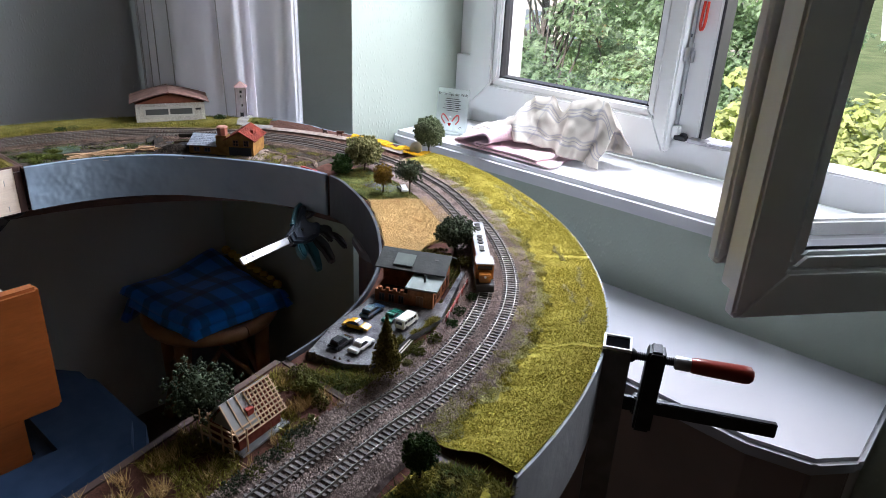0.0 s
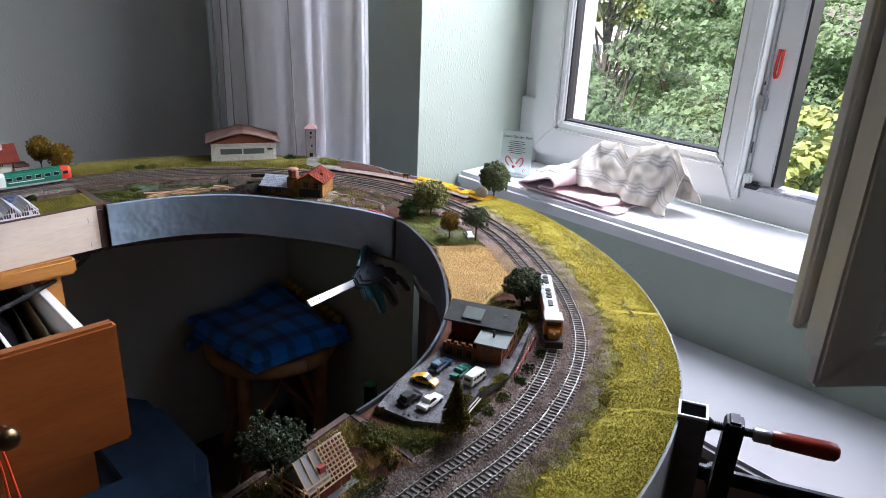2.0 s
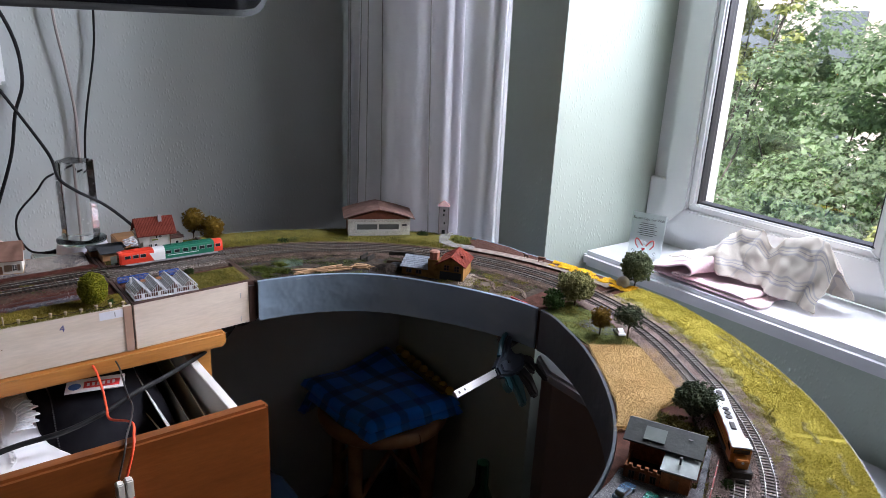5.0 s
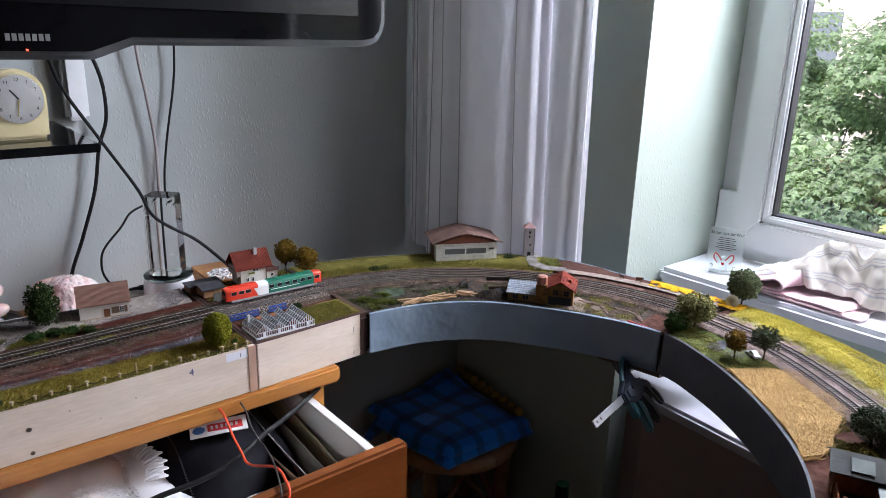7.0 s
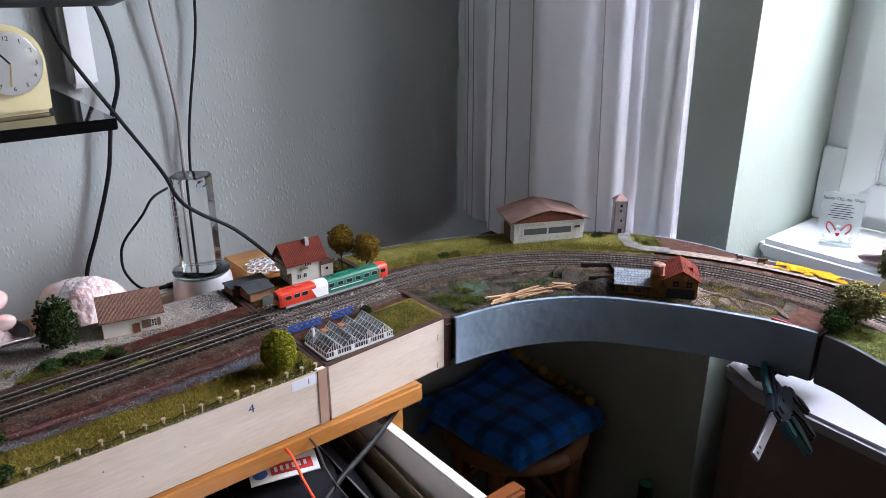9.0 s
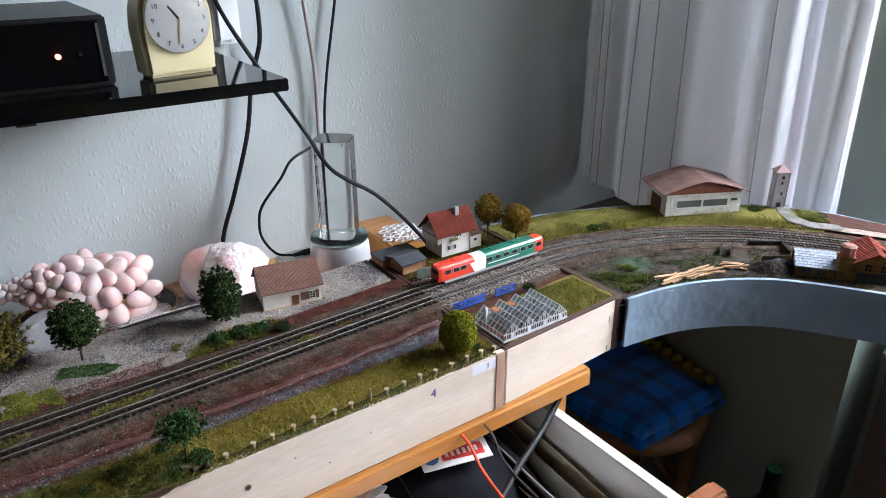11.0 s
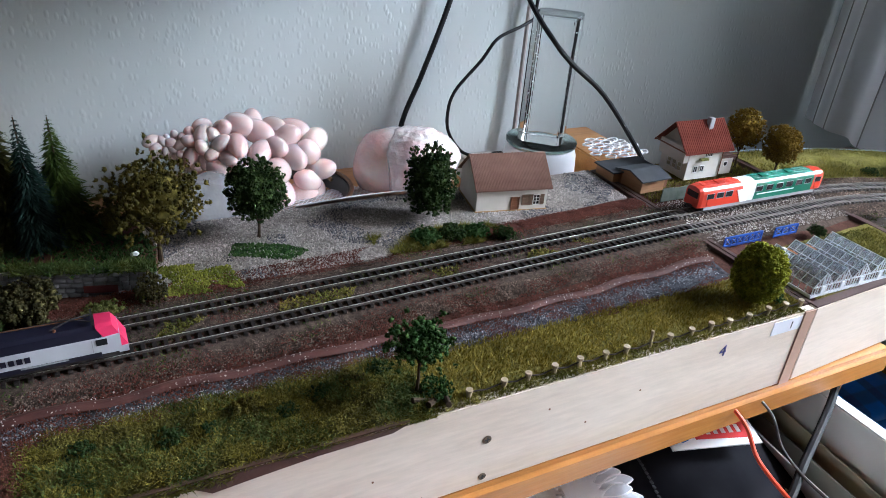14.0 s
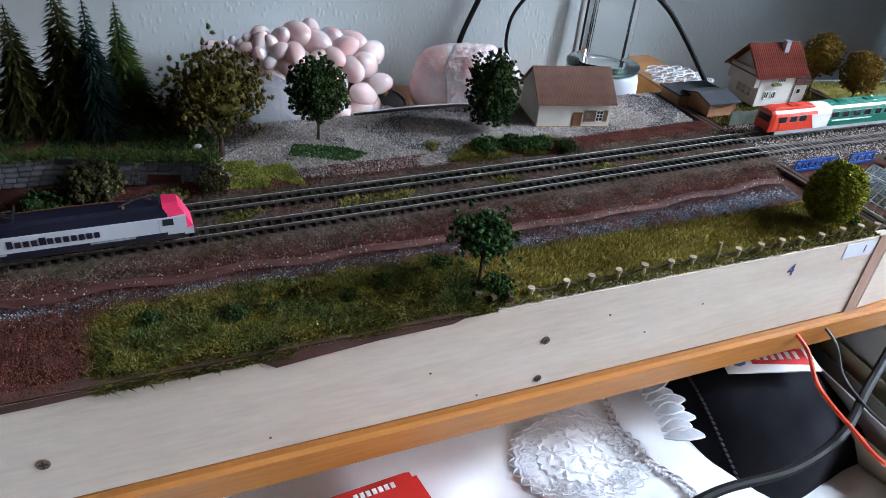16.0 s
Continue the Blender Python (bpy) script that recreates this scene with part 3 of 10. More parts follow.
def loft(line, profile, closed=False, th=None):
    """A profile of (offset to the right of travel, z) drawn along a line."""
    s = Soup()
    n, k = len(line), len(profile)
    v = []
    for i, (x, y) in enumerate(line):
        x0, y0 = line[max(0, i - 1)]
        x1, y1 = line[min(n - 1, i + 1)]
        d = math.hypot(x1 - x0, y1 - y0)
        nx, ny = (y1 - y0) / d, -(x1 - x0) / d
        for o, z in profile:
            o = o(i) if callable(o) else o
            z = z(i) if callable(z) else z
            v.append((x + nx * o, y + ny * o, z))
    f = []
    for i in range(n - 1):
        for j in range(k if closed else k - 1):
            a, b = i * k + j, i * k + (j + 1) % k
            f.append((a, a + k, b + k, b))
    if closed:
        f += [tuple(range(k)), tuple(range(n * k - 1, (n - 1) * k - 1, -1))]
    return s.add(v, f)


def joint_cut(th, r):
    """Keeps an angle short of the straight joint to the short board."""
    q = r(172) if callable(r) else r
    return min(th, 180 - math.degrees(math.asin((YJ + 0.0012 - CY) / q)))


def ring(th0, th1, profile, step=1.5):
    """Like loft, with radii: profile of (radius by angle, z by angle), outer first."""
    s, v = Soup(), []
    n = max(2, int(abs(th1 - th0) / step))
    k = len(profile)
    for i in range(n + 1):
        for r, z in profile:
            th = joint_cut(th0 + (th1 - th0) * i / n, r)
            v.append((*polar(th, r(th) if callable(r) else r), z(th) if callable(z) else z))
    f = [(i * k + j, i * k + j + 1, (i + 1) * k + j + 1, (i + 1) * k + j) for i in range(n) for j in range(k - 1)]
    return s.add(v, f)


def grass_z(th):
    return 0.8355 + 0.0125 * smoothstep(46, 12, th)


def uneven(s, amount, scale):
    """Shifts a soup's points up and down by noise."""
    for a in s.v:
        for p in a:
            p[2] += amount * noise.noise(Vector((p[0], p[1], 0.3)) * scale)
    return s


def board_ring(name, th0, th1, label, fascia_mat, edge_mat):
    b = thing(name, label, "layout board", group="layout boards")
    part("deck", ring(th0, th1, [(lambda t: r_edge(t) - 0.001, BOTTOM + 0.006), (lambda t: r_edge(t) - 0.001, GZ), (lambda t: r_in(t) + 0.001, GZ), (lambda t: r_in(t) + 0.001, BOTTOM + 0.006), (lambda t: r_edge(t) - 0.001, BOTTOM + 0.006)]), EARTH, b)
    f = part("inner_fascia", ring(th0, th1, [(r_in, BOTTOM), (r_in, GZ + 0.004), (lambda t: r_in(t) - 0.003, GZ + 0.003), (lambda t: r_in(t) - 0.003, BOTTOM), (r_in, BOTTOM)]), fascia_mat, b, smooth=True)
    g = part("outer_fascia", ring(th0, th1, [(lambda t: r_edge(t) + 0.003, BOTTOM), (lambda t: r_edge(t) + 0.003, lambda t: grass_z(t) - 0.001), (r_edge, lambda t: grass_z(t) - 0.001), (r_edge, BOTTOM), (lambda t: r_edge(t) + 0.003, BOTTOM)]), edge_mat, b, smooth=True)
    for th in (th0, th1):
        if th < 150:
            e = Soup().box(r_in(th), r_edge(th), -0.002, 0.002, BOTTOM, GZ - 0.001, pose(CX, CY, 0, 0, 0, th))
        else:
            e = Soup().box(-1.252, -1.0085, YJ + 0.0006, YJ + 0.0040, BOTTOM, GZ + 0.0026)
        part("end_board", e, BROWN_PAINT, b)
    return b


curve_far = board_ring("layout_board", 91.2, 178.6, "curved layout board with blue-grey fascia and a village yard", BLUE_CARD, BLUE_CARD)
# near inner fascia: shade of the side turned from the window is in its dark colour
curve_near = board_ring("layout_board", 1.2, 90.0, "curved layout board with fields and a railway station", mat("card_shade_dark", (0.075, 0.085, 0.105), (0.095, 0.105, 0.125), scale=8, rough=0.5, bump=0.2, bump_scale=25), mat("grey_card", (0.22, 0.24, 0.27), (0.30, 0.32, 0.35), scale=20, rough=0.6, bump=0.2))

rear = [(-1.478, 0.351), (-1.20, 0.351)] + [polar(th, r_edge(th) - 0.05) for th in range(176, 96, -4)] + [(-0.765, 0.976), (-1.478, 0.976)]
# added board, out of view, keeps window light from falling below the layout
part("rear_board", Soup().prism(rear, 0.690, 0.702), BROWN_PAINT, curve_far, "added unseen board that blocks light behind the curve")



def straight_board(label, y0, y1, skew=0.0):
    """A straight board; skew: how far its front draws back toward the wall at its far end."""
    b = thing("layout_board", label, "layout board", group="layout boards")
    lane = lambda x0, x1, ya, yb: [(x0, ya), (x1, ya), (x1 - skew, yb), (x0 - (skew if x0 > -1.2 else 0), yb)]
    part("deck", Soup().prism(lane(-1.256, -1.0035, y0 + 0.0005, y1 - 0.0005), BOTTOM + 0.006, GZ), EARTH, b)
    part("front_fascia", Soup().prism(lane(-1.003, -0.9965, y0 + 0.001, y1 - 0.001), 0.7702, GZ + 0.003), PLYWOOD, b, bevel=0.0008)
    part("end_board", Soup().box(-1.256, -1.0035 - skew, y1 - 0.0045, y1 - 0.0006, BOTTOM, GZ + 0.0034), BROWN_PAINT, b)
    part("end_board", Soup().box(-1.256, -1.0035, y0 + 0.0006, y0 + 0.0045, BOTTOM, GZ + 0.0034), BROWN_PAINT, b)
    part("top_edge", Soup().prism(lane(-1.0031, -0.9968, y0 + 0.001, min(y1 - 0.001, -0.10) if y0 < -0.5 else y1 - 0.001), GZ + 0.0030, GZ + 0.0040), BROWN_PAINT, b)
    return b


SKEW = 0.0095
small = straight_board("short straight layout board with pale plywood fascia and greenhouse plot", YS, YJ, SKEW)
long4 = straight_board("long straight layout board with pale plywood fascia and station yard", Y4, YS)
part("brown_strip", Soup().box(-0.9967 - SKEW, -0.9953 - SKEW, YJ - 0.011, YJ - 0.0015, 0.7706, GZ + 0.003), BROWN_PAINT, small)
part("brown_strip", Soup().box(-0.9967, -0.9955, YS - 0.012, YS - 0.0015, 0.7706, GZ + 0.003), mat("faded_brown_paint", (0.36, 0.22, 0.16), (0.45, 0.30, 0.22), scale=30, rough=0.6), long4)
part("brown_wash", Soup().prism([(-0.45, 0), (-0.102, 0), (-0.11, -0.003), (-0.150, -0.004), (-0.180, -0.0065), (-0.200, -0.0085), (-0.209, -0.0020), (-0.24, -0.0016), (-0.27, -0.0022), (-0.30, -0.0035), (-0.45, -0.005)], 0, 0.0008, pose(-0.9965, 0, GZ + 0.003) @ Matrix(((0, 0, 1, 0), (1, 0, 0, 0), (0, 1, 0, 0), (0, 0, 0, 1)))), BROWN_PAINT, long4)

# near board under the half-built house
near = thing("layout_board", "straight layout board with brown ground and a building site", "layout board", group="layout boards")
NEAR_POLY = [(-0.366, 0.347), (-0.300, 0.02), (-0.045, 0.02), (-0.135, 0.347)]
part("deck", Soup().prism(NEAR_POLY, BOTTOM + 0.004, GZ - 0.001), EARTH, near)
for a, b_ in ((0, 1), (2, 3), (3, 0)):
    (ax, ay), (bx, by) = NEAR_POLY[a], NEAR_POLY[b_]
    d = math.degrees(math.atan2(by - ay, bx - ax))
    part("side_board", Soup().box(0, math.hypot(bx - ax, by - ay), -0.006, -0.0005, BOTTOM, GZ, pose(ax, ay, 0, 0, 0, d)), BROWN_PAINT, near)

# ---------------------------------------------------------------- track
OUTER, INNER = track_line(0.0), track_line(GAP)
N_STR = sum(1 for p in OUTER if p[1] < CY - 0.003 and p[0] < -1.0)


def cut(line, i0, i1):
    return line[max(0, i0):i1]


def walk_line(line, step):
    """Points and headings every step along a line."""
    out, carry = [], 0.0
    for (x0, y0), (x1, y1) in zip(line, line[1:]):
        d = math.hypot(x1 - x0, y1 - y0)
        while carry < d:
            t = carry / d
            out.append((x0 + (x1 - x0) * t, y0 + (y1 - y0) * t, math.degrees(math.atan2(y1 - y0, x1 - x0))))
            carry += step
        carry -= d
    return out


SL = Soup().box(-0.00105, 0.00105, -0.0078, 0.0078, 0, 0.0017)
sleeper_seed = {}


def lay_track(label, line, tone, web=None, pitch=0.0062):
    t = thing("railway_track", label, "railway track", group="tracks of the layout")
    prof = [(-0.0003, BED + 0.0017), (-0.0006, BED + 0.0017), (-0.0002, BED + 0.0024), (-0.0003, RAILTOP - 0.0006), (-0.00032, RAILTOP - 0.0001), (-0.0002, RAILTOP), (0.0002, RAILTOP), (0.00032, RAILTOP - 0.0001), (0.0003, RAILTOP - 0.0006), (0.0002, BED + 0.0024), (0.0006, BED + 0.0017)]
    for side in (-0.0045, 0.0045):
        r = part("rail", loft(line, [(o + side, z) for o, z in prof], True), web or RAIL_RUST, t)
        part("railhead", loft(line, [(side - 0.00033, RAILTOP - 0.0003), (side - 0.00018, RAILTOP + 0.00004), (side + 0.00018, RAILTOP + 0.00004), (side + 0.00033, RAILTOP - 0.0003)], True), RAIL_DULL if web else RAIL, r, "worn bright running surface")
    for x, y, a in walk_line(line, pitch):
        m = pose(x, y, BED, 0, 0, a + rng.normal(0, 0.8))
        if tone not in sleeper_seed:
            sleeper_seed[tone] = part("sleeper", SL, tone, t)
            sleeper_seed[tone].matrix_basis = m
        else:
            share("sleeper", sleeper_seed[tone], t, m)
    return t


SLEEPER_J = mat("sleeper_plastic_rows", (0.105, 0.090, 0.083), (0.175, 0.152, 0.142), scale=200, rough=0.8, obj=0.35)
i_a = sum(1 for p in OUTER if p[1] < -0.42 and p[0] < -1.0)
i_b = sum(1 for p in OUTER if p[1] < YS and p[0] < -1.0)
for nm, line, off in (("wall-side", OUTER, 0), ("room-side", INNER, 0)):
    lay_track(nm + " track of the long board, dark sleepers and bright rails", cut(line, i_a - 1, i_b + 1), SLEEPER)
    lay_track(nm + " track end of the long board", cut(line, 0, i_a), SLEEPER)
    lay_track(nm + " track round the curve with bright rails", cut(line, i_b, len(line)), SLEEPER_J, RAIL_BRIGHT, 0.0049)

# ballast bed under both tracks
mid = [((a[0] + b[0]) / 2, (a[1] + b[1]) / 2) for a, b in zip(OUTER, INNER)]
nb = lambda k: (lambda i: k + 0.0022 * math.sin(i * 0.37) + 0.0016 * math.sin(i * 0.113 + k * 99))
bed_prof = [(nb(-0.042), GZ - 0.0005), (nb(-0.033), BED - 0.0012), (-0.025, BED), (-0.003, BED - 0.0004), (0.003, BED - 0.0004), (0.025, BED), (nb(0.033), BED - 0.0012), (nb(0.042), GZ - 0.0005)]
part("ballast", loft(mid[:i_b], bed_prof), BALLAST, long4)
i_c = sum(1 for p in OUTER if p[1] < YJ and p[0] < -1.0)
i_d = N_STR + 122
part("ballast", loft(mid[i_b - 1:i_c + 1], bed_prof), BALLAST, small)
part("ballast", loft(mid[i_c:i_d], bed_prof), BALLAST, curve_far)
part("ballast", loft(mid[i_d - 1:-68], bed_prof), BALLAST_RED, curve_near)
part("ballast", loft(mid[-69:], bed_prof), BALLAST_RED, near)

# ---------------------------------------------------------------- loose ground cover
OCT_V = np.array([(1, 0, -0.4), (-1, 0, -0.4), (0, 1, -0.4), (0, -1, -0.4), (0, 0, 1)], float)
OCT_F = np.array([(0, 2, 4), (2, 1, 4), (1, 3, 4), (3, 0, 4)])


def grains(name, pts, size, material, parent, label=""):
    """Small angular stones at points."""
    p = np.asarray(pts)
    n = len(p)
    sc = size * rng.uniform(0.5, 1.25, (n, 1, 3)) * 0.5
    a = rng.uniform(0, 6.28, n)
    v = OCT_V[None] * sc + rng.normal(0, size * 0.12, (n, 5, 3))
    ca, sa = np.cos(a)[:, None], np.sin(a)[:, None]
    v = np.stack([v[..., 0] * ca - v[..., 1] * sa, v[..., 0] * sa + v[..., 1] * ca, v[..., 2]], -1) + p[:, None]
    f = (np.arange(n)[:, None, None] * 5 + OCT_F[None]).reshape(-1, 3)
    return linked(name, fast_mesh(name, v.reshape(-1, 3), f), material, parent, label, "stuff")


def fibres(name, pts, height, material, parent, width=0.0006, lean=0.5, label=""):
    """Upright grass fibres at points."""
    p = np.asarray(pts)
    n = len(p)
    a = rng.uniform(0, 6.28, n)
    w = width * rng.uniform(0.6, 1.4, n) * 0.5
    h = height * rng.uniform(0.5, 1.3, n)
    d = np.stack([np.cos(a) * w, np.sin(a) * w, np.zeros(n)], 1)
    tip = p + np.stack([rng.normal(0, lean, n) * h, rng.normal(0, lean, n) * h, h], 1)
    v = np.stack([p - d, p + d, tip], 1).reshape(-1, 3)
    return linked(name, fast_mesh(name, v, np.arange(3 * n).reshape(-1, 3)), material, parent, label, "stuff")


def ring_points(n, th0, th1, ra, rb, z):
    th = rng.uniform(th0, th1, n)
    u = rng.uniform(0, 1, n)
    out = []
    for t, k in zip(th, u):
        a, b = ra(t), rb(t)
        p = polar(t, a + (b - a) * k)
        if t < 150 or p[1] > YJ + 0.003:
            out.append((*p, z(t) if callable(z) else z))
    return np.array(out)


def rect_points(n, x0, x1, y0, y1, z):
    return np.stack([rng.uniform(x0, x1, n), rng.uniform(y0, y1, n), np.full(n, z)], 1)


def poly_points(n, poly, z):
    """Random points inside a polygon."""
    q = np.array(poly)
    p = rng.uniform(q.min(0), q.max(0), (int(n * 2.2), 2))
    inside = np.zeros(len(p), bool)
    for (ax, ay), (bx, by) in zip(q, np.roll(q, -1, 0)):
        c = ((ay > p[:, 1]) != (by > p[:, 1])) & (p[:, 0] < (bx - ax) * (p[:, 1] - ay) / (by - ay + 1e-12) + ax)
        inside ^= c
    p = p[inside][:n]
    return np.c_[p, np.full(len(p), z)]


def patchy(pts, scale, level, seed=0.0):
    """Keeps the points where a noise is above the level."""
    return np.array([p for p in pts if noise.noise(Vector((p[0] * scale, p[1] * scale, seed))) > level])


def near_line(n, line, off, spread, z):
    k = rng.integers(1, len(line) - 1, n)
    out = []
    for i in k:
        (x0, y0), (x1, y1) = line[i - 1], line[i + 1]
        d = math.hypot(x1 - x0, y1 - y0)
        o = off + rng.uniform(-spread, spread)
        t = rng.uniform(-0.5, 0.5)
        out.append((line[i][0] + (y1 - y0) / d * o + (x1 - x0) * t, line[i][1] - (x1 - x0) / d * o + (y1 - y0) * t, z))
    return np.array(out)


def bed_points(n, line):
    p = near_line(n, line, 0, 0.038, BED + 0.0002)
    return p


grains("ballast_gravel", bed_points(46000, mid[i_a - 20:i_b]) - np.array((0, 0, 0.0006)), 0.00105, STONES, long4)
grains("ballast_gravel", bed_points(4000, mid[i_b:i_c]), 0.0012, STONES_PALE, small)
grains("ballast_gravel", bed_points(24000, mid[i_c:i_d]) - np.array((0, 0, 0.0003)), 0.0013, STONES, curve_far)
RUSTY = mat("rusty_grains", (0.195, 0.145, 0.125), (0.36, 0.28, 0.25), scale=60, rough=0.95, island=0.5)
grains("ballast_gravel", bed_points(60000, mid[i_d - 1:-68]) + np.array((0, 0, 0.0002)), 0.0014, RUSTY, curve_near)
grains("ballast_gravel", bed_points(28000, mid[-69:]) + np.array((0, 0, 0.0002)), 0.0014, RUSTY, near)
sl_verge = ring_points(17000, 2, 88, lambda t: r_out(t) + 0.016, lambda t: r_out(t) + 0.036, BED - 0.0022)
grains("ballast_gravel", sl_verge, 0.0014, RUSTY, curve_near)

rust = mat("rust_dust", (0.085, 0.028, 0.020), (0.155, 0.056, 0.040), scale=80, rough=0.95, island=0.4)
grains("rust_dust", patchy(bed_points(14000, mid[i_a:i_b]), 22, -0.02, 8.0) - np.array((0, 0, 0.0002)), 0.0010, rust, long4)
grains("rust_dust", np.concatenate([patchy(near_line(9000, mid[i_a:i_b], 0.041, 0.011, GZ + 0.0034), 30, -0.18, 3.0), patchy(near_line(16000, mid[i_a:i_b], -0.044, 0.009, GZ + 0.0044), 26, -0.34, 5.0)]), 0.0012, rust, long4)
fibres("track_moss", patchy(near_line(9000, mid[i_a:i_a + 90], 0.0, 0.007, BED), 30, 0.02, 6.0), 0.0016, BLADES_MID, long4, 0.0010, 1.0)
fibres("track_moss", patchy(bed_points(9000, mid[i_a:i_b]), 26, 0.16, 2.0), 0.0013, BLADES_DARK, long4, 0.0008, 1.0)
grains("rust_dust", patchy(bed_points(9000, mid[i_d - 1:-68]), 22, 0.12, 8.0) + np.array((0, 0, 0.0003)), 0.0010, rust, curve_near)
fibres("track_moss", patchy(bed_points(7000, mid[i_d - 1:-68]), 26, 0.14, 2.0), 0.0014, BLADES_MID, curve_near, 0.0008, 1.0)

# yellow meadow along the outer edge of the near curve
g0 = lambda t: r_out(t) + 0.031 + 0.004 * math.sin(t * 0.7) + 0.003 * math.sin(t * 2.3)
meadow = ring(1.5, 88.0, [(lambda t: r_edge(t) + 0.001, lambda t: grass_z(t) - 0.004), (lambda t: r_edge(t) + 0.0005, lambda t: grass_z(t)), (lambda t: r_edge(t) - 0.02, lambda t: grass_z(t) + 0.0005)] + [(lambda t, k=k: g0(t) + (r_edge(t) - 0.02 - g0(t)) * k, lambda t, k=k: 0.8358 + (grass_z(t) + 0.0005 - 0.8358) * smoothstep(0, 1, k)) for k in (0.85, 0.7, 0.55, 0.4, 0.25, 0.12, 0.0)] + [(lambda t: g0(t) - 0.002, lambda t: 0.8345), (lambda t: g0(t) - 0.004, GZ - 0.001)], 0.8)
part("meadow", uneven(meadow, 0.0004, 45), TURF, curve_near)


def meadow_z(t, r):
    k = smoothstep(g0(t), r_edge(t) - 0.02, r)
    return 0.8358 + (grass_z(t) + 0.0005 - 0.8358) * k


mp = []
for t, u in zip(rng.uniform(1.5, 88, 95000), rng.uniform(0, 1, 95000)):
    r = g0(t) - 0.004 + (r_edge(t) + 0.001 - g0(t) + 0.004) * u
    if abs(t - 41.5) < 0.30 and u > 0.2 or abs(t - 18.0 - 2 * u) < 0.22 and u > 0.25:
        continue
    mp.append((*polar(t, r), meadow_z(t, r) - 0.0002))
fibres("meadow_turf", np.array(mp), 0.0010, BLADES, curve_near, 0.0010, 1.1)
streaks = []
for k in range(9):
    t0, u0 = rng.uniform(22, 60), rng.uniform(0.3, 0.9)
    for t in rng.uniform(t0, t0 + rng.uniform(4, 12), 260):
        r = g0(t) + (r_edge(t) - g0(t)) * (u0 + 0.03 * math.sin(t * 0.5)) + rng.normal(0, 0.0011)
        streaks.append((*polar(t, r), meadow_z(t, r)))
fibres("worn_turf", np.array(streaks), 0.0018, mat("bleached_fibres", (0.42, 0.37, 0.17), (0.52, 0.47, 0.26), scale=40, rough=0.9, island=0.3), curve_near, 0.0008, 1.1)
rough_edge = ring_points(9000, 2, 88, lambda t: g0(t) - 0.006, lambda t: g0(t) + 0.004, 0.8352)
fibres("edge_turf", patchy(rough_edge, 60, -0.1), 0.0018, BLADES, curve_near, 0.0009, 1.0)
soft_edge = ring_points(26000, 2, 88, lambda t: g0(t) - 0.020, lambda t: g0(t) + 0.004, 0.8358)
fibres("edge_turf", patchy(soft_edge, 70, 0.05, 3.0), 0.0022, mat("verge_fibres", (0.30, 0.27, 0.075), (0.44, 0.40, 0.15), scale=40, rough=0.9, island=0.3), curve_near, 0.0010, 1.0)
fibres("track_moss", patchy(soft_edge, 45, 0.22, 9.0), 0.0014, BLADES_MID, curve_near, 0.0010, 1.0)
grains("verge_scatter", patchy(soft_edge, 55, -0.12, 5.0) + np.array((0, 0, 0.0006)), 0.0011, mat("verge_foam", (0.27, 0.25, 0.09), (0.45, 0.42, 0.20), scale=60, rough=0.95, island=0.4), curve_near)

# straight boards: meadow strip, gravel paths, brown path edge, gravel yard
part("meadow", uneven(Soup().sheet(lambda u, v: (-1.0035 - (0.043 + 0.004 * math.sin(9 * v)) * u, -0.085 + 0.293 * v, GZ + 0.0032 - 0.001 * u), 10, 60), 0.0012, 60), TURF_DULL, long4)
fibres("meadow_turf", rect_points(20000, -1.047, -1.0035, -0.085, 0.207, GZ + 0.0030), 0.0024, mat("meadow_fibres_straight", (0.235, 0.185, 0.030), (0.34, 0.27, 0.052), scale=25, rough=0.85, island=0.42), long4)
part("meadow", uneven(Soup().sheet(lambda u, v: (-1.0040 - SKEW * v - 0.066 * u, YS + 0.012 + 0.160 * v, GZ + 0.0030), 10, 20), 0.0012, 60), TURF_DULL, small)
fibres("meadow_turf", np.array([(x - SKEW * (y - YS) / (YJ - YS) * (x + 1.073) / 0.069, y, z) for x, y, z in rect_points(15000, -1.073, -1.004, YS + 0.01, YJ - 0.01, GZ + 0.0028)]), 0.0022, BLADES_MID, small)
fibres("meadow_turf", rect_points(5200, -1.0045, -0.9968, -0.10, 0.200, GZ + 0.0030), 0.0020, BLADES_MID, long4, 0.0008, 0.9)
BANK_Y0, BANK_Y1 = -0.276, -0.085


def bank_z(x, y):
    """Height of the soft weed bank that bulges over the board's front edge."""
    u = (-0.9965 - x) / 0.058
    k = smoothstep(0.0, 0.10, u) * (1 - smoothstep(0.62, 1.0, u)) * smoothstep(BANK_Y0 - 0.004, BANK_Y0 + 0.014, y)
    n = noise.noise(Vector((x * 55, y * 42, 3.0))) + 0.5 * noise.noise(Vector((x * 130, y * 110, 8.0)))
    return GZ + 0.0026 + (0.0034 + 0.0026 * n) * k


def bank_points(n, level=-1.0, scale=40, seed=0.0, lift=0.0):
    p = rect_points(n, -1.0545, -0.9958, BANK_Y0 - 0.004, BANK_Y1, 0)
    p = patchy(p, scale, level, seed)
    return np.array([(x, y, bank_z(x, y) + lift) for x, y, _ in p])


